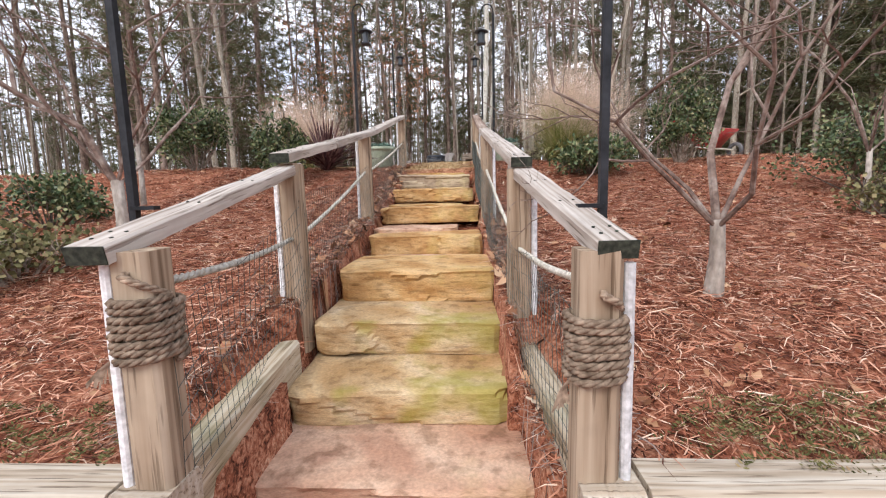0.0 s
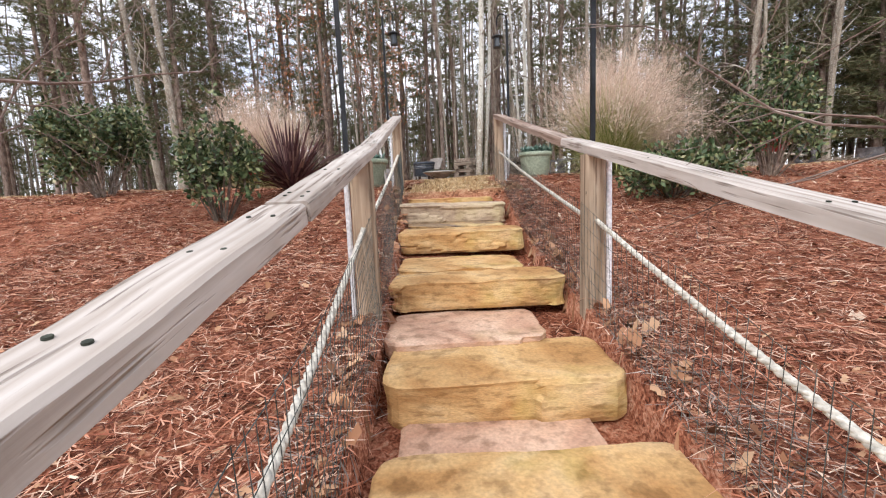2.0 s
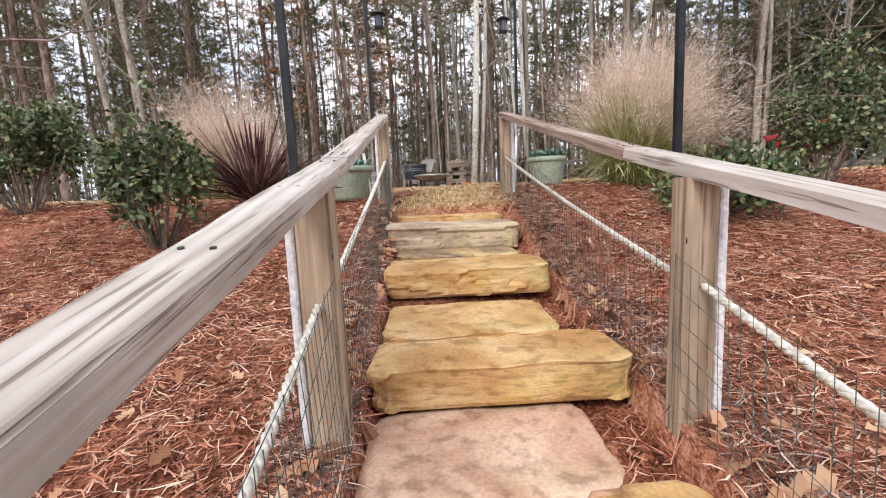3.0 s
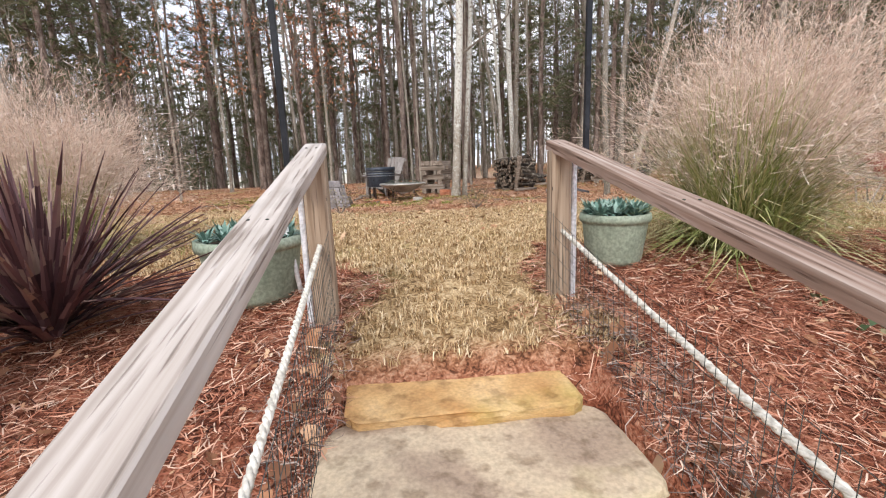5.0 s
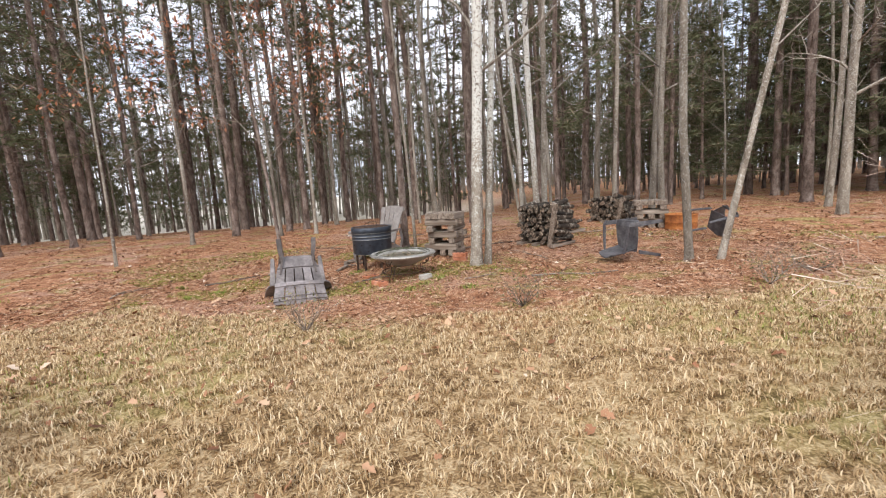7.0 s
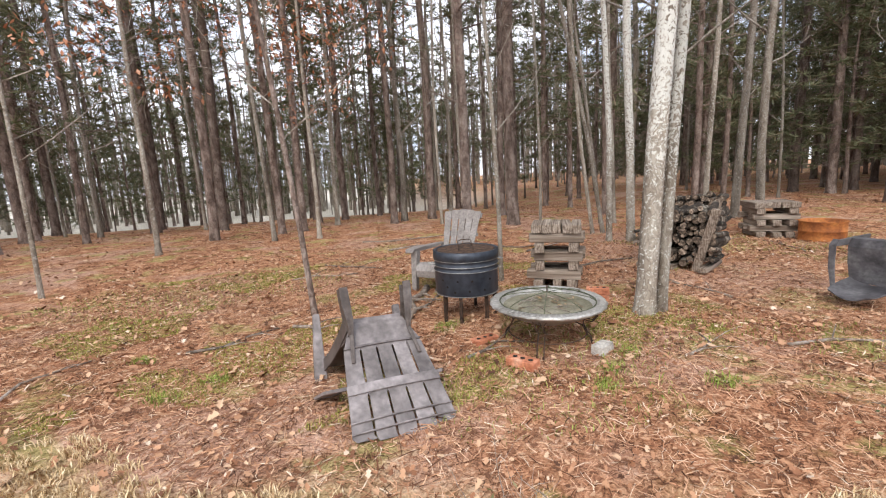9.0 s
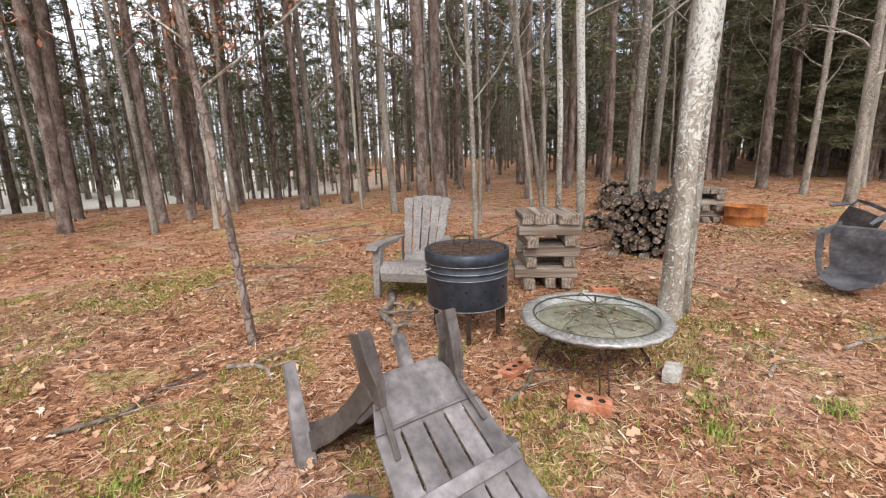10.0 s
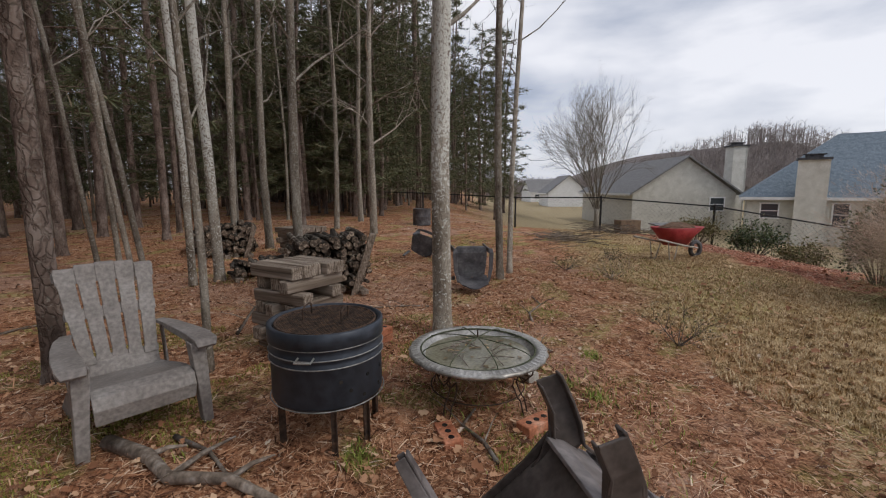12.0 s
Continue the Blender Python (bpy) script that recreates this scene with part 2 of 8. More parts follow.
def ribbon(bm, outline, thick, m=None):
    """A flat plate from an outline in the local xz plane, with a thickness along y."""
    a = [Vector((x, -thick / 2, z)) for x, z in outline]
    b = [Vector((x, thick / 2, z)) for x, z in outline]
    if m is not None:
        a, b = [m @ v for v in a], [m @ v for v in b]
    a, b = [bm.verts.new(v) for v in a], [bm.verts.new(v) for v in b]
    bm.faces.new(a)
    bm.faces.new(b[::-1])
    for k in range(len(a)):
        j = (k + 1) % len(a)
        bm.faces.new((a[j], a[k], b[k], b[j]))


def strip(bm, path, width_dir, half, thick, cap=True):
    """A bent plate: a path of points, half widths along width_dir, and a thickness."""
    w = Vector(width_dir).normalized()
    rings = []
    n = len(path)
    for k in range(n):
        d = (Vector(path[min(k + 1, n - 1)]) - Vector(path[max(k - 1, 0)])).normalized()
        nn = d.cross(w).normalized() * thick / 2
        h = half[k] if isinstance(half, (list, tuple)) else half
        p = Vector(path[k])
        rings.append([bm.verts.new(p + w * h + nn), bm.verts.new(p - w * h + nn), bm.verts.new(p - w * h - nn), bm.verts.new(p + w * h - nn)])
    for a, b in zip(rings, rings[1:]):
        for j in range(4):
            bm.faces.new((a[j], a[(j + 1) % 4], b[(j + 1) % 4], b[j]))
    if cap:
        bm.faces.new(rings[0][::-1])
        bm.faces.new(rings[-1])


def mesh_np(name, verts, faces, material, parent=None, kind="", label="", category="", loc=None, smooth=False):
    me = bpy.data.meshes.new(name)
    me.from_pydata([tuple(v) for v in verts], [], [tuple(f) for f in faces])
    me.materials.append(material)
    if smooth:
        me.polygons.foreach_set("use_smooth", [True] * len(me.polygons))
    me.update()
    ob = new(name, me)
    if parent is not None:
        ob.parent = parent
    return tagged(ob, label, category, "", kind)


# ---- the lie of the land ----
ROWS_Y = [-60, 0.98, 1.06, 1.15, 2.2, 4.0, 5.3, 5.9, 6.6, 7.3, 8.5, 12.0, 16.0, 23.0, 30.0, 45.0, 70.0, 400.0]
ROWS_Z = [0.0, 0.02, 0.40, 0.47, 0.68, 0.97, 1.18, 1.33, 1.53, 1.64, 1.70, 1.70, 1.71, 1.70, 1.35, 0.1, -0.6, -1.0]


def smooth01(v, a, b):
    t = np.clip((v - a) / (b - a), 0, 1)
    return t * t * (3 - 2 * t)


def land(x, y):
    x, y = np.asarray(x, float), np.asarray(y, float)
    z = np.interp(y, ROWS_Y, ROWS_Z)
    flat = np.where(y > 16, 1.71, z)
    east = smooth01(x, 4, 14)
    z = z * (1 - east) + (flat + 0.25 * smooth01(x, 8, 30)) * east
    # the land falls towards the houses
    fall = smooth01(x, 7.5, 26) * (1 - smooth01(y, 7, 16))
    z = z - 1.5 * fall
    # behind and below the stairs it stays low
    inside = (np.abs(x + 0.04) < 0.47) & (y < 1.75) & (y > 0.9)
    z = np.where(inside, 0.02, z)
    gut = (np.abs(x + 0.04) >= 0.47) & (np.abs(x + 0.04) < 0.66) & (y > 1.1) & (y < 2.1)
    z = np.where(gut, np.minimum(z, 0.38 + 0.10 * (y - 1.1)), z)
    under = (np.abs(x + 0.095) < 0.485) & (y >= 1.75) & (y < 6.55)
    z = np.where(under, np.interp(y, [1.75, 2.1, 2.6, 3.1, 3.8, 4.25, 5.1, 5.85, 6.3, 6.5], [0.15, 0.25, 0.45, 0.62, 0.76, 0.86, 1.04, 1.18, 1.30, 1.42]), z)
    near = np.exp(-((x + 2) ** 2 + (y - 11) ** 2) / 900)
    z = z + near * (0.035 * np.sin(x * 1.3 + 1) * np.sin(y * 1.1) + 0.018 * np.sin(x * 3.7) * np.cos(y * 3.1)) * smooth01(y, 1.2, 3.0)
    return z


def gz(x, y):
    return float(land(x, y))


def axis_steps(lo, hi, near_lo, near_hi, fine, coarse_n):
    a = -np.geomspace(near_lo - lo + 1, 1, coarse_n) + near_lo + 1
    b = np.arange(near_lo, near_hi, fine)
    c = np.geomspace(1, hi - near_hi + 1, coarse_n) + near_hi - 1
    return np.unique(np.round(np.concatenate([a, b, c]), 4))


def build_ground():
    xs = np.unique(np.concatenate([axis_steps(-400, 400, -9, 12, 0.14, 40), [-0.60, -0.575, -0.545, -0.51, -0.49, 0.375, 0.395, 0.42, 0.44, 0.49, 0.51]]))
    ys = np.unique(np.concatenate([axis_steps(-200, 400, 0, 20, 0.14, 40), [0.98, 1.06, 1.15, 1.74, 1.77]]))
    X, Y = np.meshgrid(xs, ys)
    Z = land(X, Y)
    v = np.stack([X.ravel(), Y.ravel(), Z.ravel()], 1)
    nx, ny = len(xs), len(ys)
    idx = np.arange(nx * ny).reshape(ny, nx)
    f = np.stack([idx[:-1, :-1].ravel(), idx[:-1, 1:].ravel(), idx[1:, 1:].ravel(), idx[1:, :-1].ravel()], 1)
    m, n, l, p = nodes_of("ground_cover")
    co = n.new("ShaderNodeTexCoord")
    sep = n.new("ShaderNodeSeparateXYZ")
    l.new(co.outputs["Object"], sep.inputs[0])

    def noise_node(scale, detail=6, dist=0.0):
        t = n.new("ShaderNodeTexNoise")
        t.inputs["Scale"].default_value = scale
        t.inputs["Detail"].default_value = detail
        t.inputs["Distortion"].default_value = dist
        l.new(co.outputs["Object"], t.inputs["Vector"])
        return t.outputs["Fac"]

    def math_node(op, a, b, c=None):
        t = n.new("ShaderNodeMath")
        t.operation = op
        for k, v in enumerate((a, b, c)):
            if v is None:
                continue
            if isinstance(v, (int, float)):
                t.inputs[k].default_value = v
            else:
                l.new(v, t.inputs[k])
        return t.outputs[0]

    def step(value, a, b):
        t = n.new("ShaderNodeMapRange")
        t.interpolation_type = "SMOOTHSTEP"
        t.inputs["From Min"].default_value = a
        t.inputs["From Max"].default_value = b
        l.new(value, t.inputs["Value"])
        return t.outputs["Result"]

    def mix(fac, a, b):
        t = n.new("ShaderNodeMix")
        t.data_type = "RGBA"
        l.new(fac, t.inputs[0])
        l.new(a, t.inputs[6])
        l.new(b, t.inputs[7])
        return t.outputs[2]

    big, mid, fine, tiny = noise_node(0.8), noise_node(5, 8, 0.5), noise_node(34, 6, 1.5), noise_node(120, 3)
    wob = math_node("MULTIPLY_ADD", math_node("SUBTRACT", noise_node(0.9, 5), 0.5), 3.0, 0.0)
    wx, wy = math_node("ADD", sep.outputs[0], wob), math_node("ADD", sep.outputs[1], math_node("MULTIPLY", wob, 0.6))
    fm = math_node("MULTIPLY_ADD", fine, 0.6, math_node("MULTIPLY", mid, 0.4))
    straw = ramp(n, fm, [(0.38, (0.060, 0.022, 0.014)), (0.47, (0.26, 0.085, 0.046)), (0.56, (0.44, 0.19, 0.115)), (0.68, (0.58, 0.34, 0.23))], l).outputs["Color"]
    lawn = ramp(n, fm, [(0.40, (0.13, 0.075, 0.035)), (0.49, (0.36, 0.235, 0.115)), (0.60, (0.60, 0.455, 0.27))], l).outputs["Color"]
    green = ramp(n, fm, [(0.36, (0.16, 0.15, 0.045)), (0.5, (0.36, 0.33, 0.11)), (0.64, (0.56, 0.46, 0.21))], l).outputs["Color"]
    litter = ramp(n, fm, [(0.37, (0.085, 0.036, 0.02)), (0.46, (0.34, 0.150, 0.078)), (0.56, (0.56, 0.30, 0.17)), (0.68, (0.70, 0.46, 0.31))], l).outputs["Color"]
    field = ramp(n, mid, [(0.3, (0.45, 0.40, 0.30)), (0.7, (0.70, 0.66, 0.58))], l).outputs["Color"]
    # lawn from the top of the stairs to the trees, and on to the east
    edge_s = step(sep.outputs[1], 6.45, 6.75)
    near_top = math_node("MULTIPLY", math_node("SUBTRACT", 1.0, step(math_node("ABSOLUTE", sep.outputs[0], 0), 0.52, 0.72)), edge_s)
    edge_y = math_node("ADD", wy, math_node("MULTIPLY", step(sep.outputs[0], -3.0, 0.5), 1.1))
    edge_y = math_node("ADD", edge_y, math_node("MULTIPLY", math_node("MAXIMUM", math_node("SUBTRACT", sep.outputs[0], 4.0), 0.0), 0.12))
    north = math_node("SUBTRACT", 1.0, step(edge_y, 11.5, 12.2))
    lawn_mask = math_node("MULTIPLY", math_node("MAXIMUM", near_top, step(wy, 7.8, 8.2)), north)
    green_mask = math_node("MULTIPLY", step(big, 0.48, 0.64), 0.5)
    lawn_c = mix(green_mask, lawn, green)
    upper = step(wy, 8.2, 9.2)
    base = mix(upper, straw, litter)
    patch = step(noise_node(1.7, 6, 0.6), 0.53, 0.64)
    soil = ramp(n, fm, [(0.36, (0.30, 0.155, 0.10)), (0.5, (0.52, 0.32, 0.23)), (0.64, (0.66, 0.46, 0.36))], l).outputs["Color"]
    bare = step(noise_node(0.55, 5, 0.8), 0.50, 0.60)
    base = mix(math_node("MULTIPLY", bare, math_node("MULTIPLY", upper, 0.7)), base, soil)
    base = mix(math_node("MULTIPLY", patch, math_node("MULTIPLY", upper, 0.75)), base, green)
    col = mix(lawn_mask, base, lawn_c)
    far = math_node("MULTIPLY", step(sep.outputs[1], 38, 44), math_node("SUBTRACT", 1.0, step(sep.outputs[0], 2, 14)))
    far2 = math_node("MULTIPLY", step(sep.outputs[0], 13, 16), math_node("SUBTRACT", 1.0, step(sep.outputs[1], 9, 13)))
    col = mix(far, col, field)
    tan = ramp(n, mid, [(0.3, (0.30, 0.22, 0.12)), (0.7, (0.48, 0.40, 0.25))], l).outputs["Color"]
    col = mix(far2, col, tan)
    shade = ramp(n, tiny, [(0.3, (0.55, 0.55, 0.55)), (0.7, (1.25, 1.25, 1.25))], l)
    mm = n.new("ShaderNodeMix")
    mm.data_type = "RGBA"
    mm.blend_type = "MULTIPLY"
    mm.inputs[0].default_value = 0.7
    l.new(col, mm.inputs[6])
    l.new(shade.outputs["Color"], mm.inputs[7])
    l.new(mm.outputs[2], p.inputs["Base Color"])
    p.inputs["Roughness"].default_value = 0.95
    p.inputs["Specular IOR Level"].default_value = 0.1
    b = n.new("ShaderNodeBump")
    b.inputs["Strength"].default_value = 0.9
    b.inputs["Distance"].default_value = 0.03
    l.new(fm, b.inputs["Height"])
    l.new(b.outputs["Normal"], p.inputs["Normal"])
    mesh_np("ground", v, f, m, kind="structure", label="sloping ground with red pine straw, tan winter lawn and leaf litter under the trees", category="ground", smooth=True)


build_ground()

# ---- sandstone steps ----
STONES = {
    "ochre": stone_mat("sandstone_ochre", (0.42, 0.225, 0.085), (0.56, 0.355, 0.16), (0.66, 0.475, 0.27), 0.10),
    "mossy": stone_mat("sandstone_mossy", (0.42, 0.26, 0.12), (0.56, 0.41, 0.24), (0.68, 0.56, 0.40), 0.50),
    "pink": stone_mat("sandstone_pink", (0.44, 0.25, 0.17), (0.58, 0.38, 0.27), (0.68, 0.50, 0.38), 0.0),
    "buff": stone_mat("sandstone_buff", (0.34, 0.25, 0.18), (0.49, 0.385, 0.27), (0.60, 0.49, 0.34), 0.04),
    "grey": stone_mat("sandstone_grey", (0.17, 0.13, 0.11), (0.40, 0.27, 0.14), (0.64, 0.48, 0.26), 0.0),
}


def stone(name, x0, x1, y0, y1, top, thick, mat, label, seed, skew=0.0, tilt=0.0):
    """A split sandstone block with rough sides and a worn top; its front edge runs from x0 to x1 at y0."""
    rng = random.Random(seed)
    c = Vector(((x0 + x1) / 2, (y0 + y1) / 2, top - thick))
    ob = thing(name, tuple(c), label, "stone step", "sandstone steps of the garden stair")
    bm = bmesh.new()
    nx, ny, nz = 46, 20, 9
    w, d = x1 - x0, y1 - y0
    verts = {}

    def put(i, j, k):
        if (i, j, k) in verts:
            return verts[i, j, k]
        u, v, h = i / nx - 0.5, j / ny - 0.5, k / nz
        x, y, z = u * w, v * d, h * thick
        p = Vector((x, y, z))
        q = p * 4.3 + Vector((seed * 3.1, seed * 1.7, 0))
        out = Vector(((i == nx) - (i == 0), (j == ny) - (j == 0), 0.0))
        edge = (1.0 if k == nz else 0.0)
        cell = noise.cell(Vector((q.x * 0.9 + q.z * 0.4, q.y, q.z * 1.3)))
        rough = noise.noise(Vector((q.x * 0.8, q.y * 0.8, q.z * 2.4))) * 0.012 + noise.noise(q * 4.5) * 0.003 + (cell - 0.5) * 0.004
        ledge = 0.009 * math.copysign(1, noise.noise(Vector((q.x * 0.25, 5.0, q.z * 1.6))))
        p += out * (rough + ledge * (1 - edge) - 0.004 * edge - 0.008 * (k == 0))
        p.z += edge * (noise.noise(Vector((q.x * 0.9, q.y * 0.9, 3.0))) * 0.010 + noise.noise(q * 3.0) * 0.003) - edge * 0.004 * (out.length > 0)
        p.z += tilt * u
        p.y += skew * u
        # corners knocked off
        cu, cv = abs(u) * 2, abs(v) * 2
        if cu > 0.86 and cv > 0.7:
            s = (cu - 0.86) / 0.14 * (cv - 0.7) / 0.3
            p.x -= math.copysign(0.024 * s, u)
            p.y -= math.copysign(0.026 * s, v)
        verts[i, j, k] = bm.verts.new(p)
        return verts[i, j, k]

    for i in range(nx):
        for j in range(ny):
            bm.faces.new((put(i, j, nz), put(i + 1, j, nz), put(i + 1, j + 1, nz), put(i, j + 1, nz)))
            bm.faces.new((put(i, j, 0), put(i, j + 1, 0), put(i + 1, j + 1, 0), put(i + 1, j, 0)))
    for k in range(nz):
        for i in range(nx):
            bm.faces.new((put(i, 0, k), put(i + 1, 0, k), put(i + 1, 0, k + 1), put(i, 0, k + 1)))
            bm.faces.new((put(i + 1, ny, k), put(i, ny, k), put(i, ny, k + 1), put(i + 1, ny, k + 1)))
        for j in range(ny):
            bm.faces.new((put(nx, j, k), put(nx, j + 1, k), put(nx, j + 1, k + 1), put(nx, j, k + 1)))
            bm.faces.new((put(0, j + 1, k), put(0, j, k), put(0, j, k + 1), put(0, j + 1, k + 1)))
    part("block", bm, STONES[mat], ob, smooth=False)


stone("stone_step", -0.56, 0.47, 1.40, 1.96, 0.235, 0.20, "pink", "flat pinkish sandstone slab at the foot of the stair", 1)
stone("stone_step", -0.555, 0.415, 1.78, 2.36, 0.385, 0.165, "mossy", "thick sandstone step with a bright green mossy front", 2, 0.02, 0.01)
stone("stone_step", -0.545, 0.425, 2.16, 2.72, 0.558, 0.165, "mossy", "rough pale sandstone step with moss at its corner", 3, 0.01, -0.015)
stone("stone_step", -0.54, 0.44, 2.58, 3.25, 0.742, 0.185, "ochre", "two-layered ochre sandstone step", 4, 0.0, -0.008)
stone("stone_step", -0.54, 0.37, 3.46, 3.90, 0.862, 0.17, "ochre", "broad ochre sandstone step with green stains", 5, 0.0, 0.006)
stone("stone_slab", -0.46, 0.22, 3.10, 3.52, 0.715, 0.08, "pink", "thin pink sandstone slab filling the tread between two steps", 15)
stone("stone_slab", -0.56, 0.18, 3.84, 4.32, 0.89, 0.08, "pink", "thin pink sandstone slab filling the tread", 6, 0.02)
stone("stone_step", -0.575, 0.385, 4.27, 4.62, 1.062, 0.155, "ochre", "tan sandstone step with a diagonal crack", 7, -0.03, 0.012)
stone("stone_slab", -0.565, 0.22, 4.58, 5.12, 1.075, 0.08, "ochre", "thin yellow sandstone slab behind a step", 8)
stone("stone_step", -0.59, 0.36, 5.17, 5.62, 1.245, 0.155, "ochre", "yellow sandstone step with a straight front", 9, -0.02)
stone("stone_slab", -0.56, 0.26, 5.58, 6.0, 1.262, 0.09, "grey", "thin sandstone slab with dark grey weathering", 10, -0.02)
stone("stone_step", -0.63, 0.335, 5.88, 6.34, 1.435, 0.175, "buff", "thick greyish tan sandstone block step near the lawn", 11, 0.0, -0.015)
stone("stone_slab", -0.575, 0.27, 6.27, 6.66, 1.475, 0.08, "ochre", "pale yellow slab at the edge of the lawn", 12)

# ---- handrails ----
CAP_TOP = wood_mat("weathered_rail", (0.22, 0.175, 0.145), (0.43, 0.37, 0.325), (0.60, 0.55, 0.51), axis=1, grain=34.0)
CAP_BROWN = wood_mat("brown_stained_rail", (0.085, 0.050, 0.036), (0.26, 0.175, 0.135), (0.46, 0.38, 0.33), axis=1, grain=30.0)
POST_W = wood_mat("weathered_post", (0.11, 0.070, 0.042), (0.31, 0.225, 0.155), (0.50, 0.40, 0.30), axis=2, grain=30.0)
BEAM_W = wood_mat("weathered_beam", (0.18, 0.14, 0.09), (0.42, 0.34, 0.24), (0.58, 0.52, 0.42), axis=1, green=0.2)
BEAM_X = wood_mat("weathered_timber", (0.18, 0.14, 0.09), (0.42, 0.34, 0.26), (0.58, 0.52, 0.44), axis=0)
PVC = plain("white_plastic_pipe", (0.62, 0.62, 0.64), (0.78, 0.78, 0.80), 6, 0.4, bump=0.05)
WIRE = plain("dull_wire", (0.06, 0.07, 0.06), (0.16, 0.17, 0.16), 30, 0.6, 0.6, 0.1)
ROPE = plain("white_rope", (0.45, 0.42, 0.36), (0.66, 0.63, 0.56), 40, 0.9, bump=0.3)
HEMP = plain("brown_hemp_rope", (0.16, 0.11, 0.075), (0.36, 0.27, 0.20), 30, 0.95, bump=0.4)
DARK_END = plain("dark_end_grain", (0.02, 0.025, 0.018), (0.055, 0.06, 0.045), 60, 0.85, bump=0.3)
DARK = plain("dark_hole", (0.01, 0.01, 0.01), (0.03, 0.025, 0.02), 40, 0.9, bump=0)

# post: x, y, foot height, top height; the side that faces out
POSTS_L = [(-0.545, 1.075, 0.42, 1.075), (-0.615, 2.20, 0.66, 1.345), (-0.645, 4.03, 0.93, 1.700), (-0.69, 6.95, 1.50, 2.345)]
POSTS_R = [(0.520, 1.11, 0.42, 1.055), (0.470, 2.10, 0.50, 1.290), (0.440, 4.06, 0.93, 1.690), (0.455, 7.03, 1.52, 2.340)]


def rope_path(a, b, sag, n=14):
    a, b = Vector(a), Vector(b)
    return [a.lerp(b, k / n) - Vector((0, 0, sag * math.sin(math.pi * k / n))) for k in range(n + 1)]


def twisted(bm, path, r, seg_len=0.02, strands=3):
    """A laid rope: strands winding round a path."""
    pts = []
    length = sum((Vector(b) - Vector(a)).length for a, b in zip(path, path[1:]))
    n = max(int(length / seg_len), 4)
    cum = [0]
    for a, b in zip(path, path[1:]):
        cum.append(cum[-1] + (Vector(b) - Vector(a)).length)
    for k in range(n + 1):
        s = length * k / n
        j = max(i for i in range(len(cum) - 1) if cum[i] <= s + 1e-9)
        t = (s - cum[j]) / max(cum[j + 1] - cum[j], 1e-9)
        pts.append((Vector(path[j]).lerp(Vector(path[j + 1]), t), s))
    for q in range(strands):
        line = []
        for k, (p, s) in enumerate(pts):
            d = (pts[min(k + 1, n)][0] - pts[max(k - 1, 0)][0]).normalized()
            u, v = frame_along(d)
            ang = s / (r * 7) * 2 * math.pi + q * 2 * math.pi / strands
            line.append(p + (u * math.cos(ang) + v * math.sin(ang)) * r * 0.5)
        tube(bm, line, r * 0.62, 5)


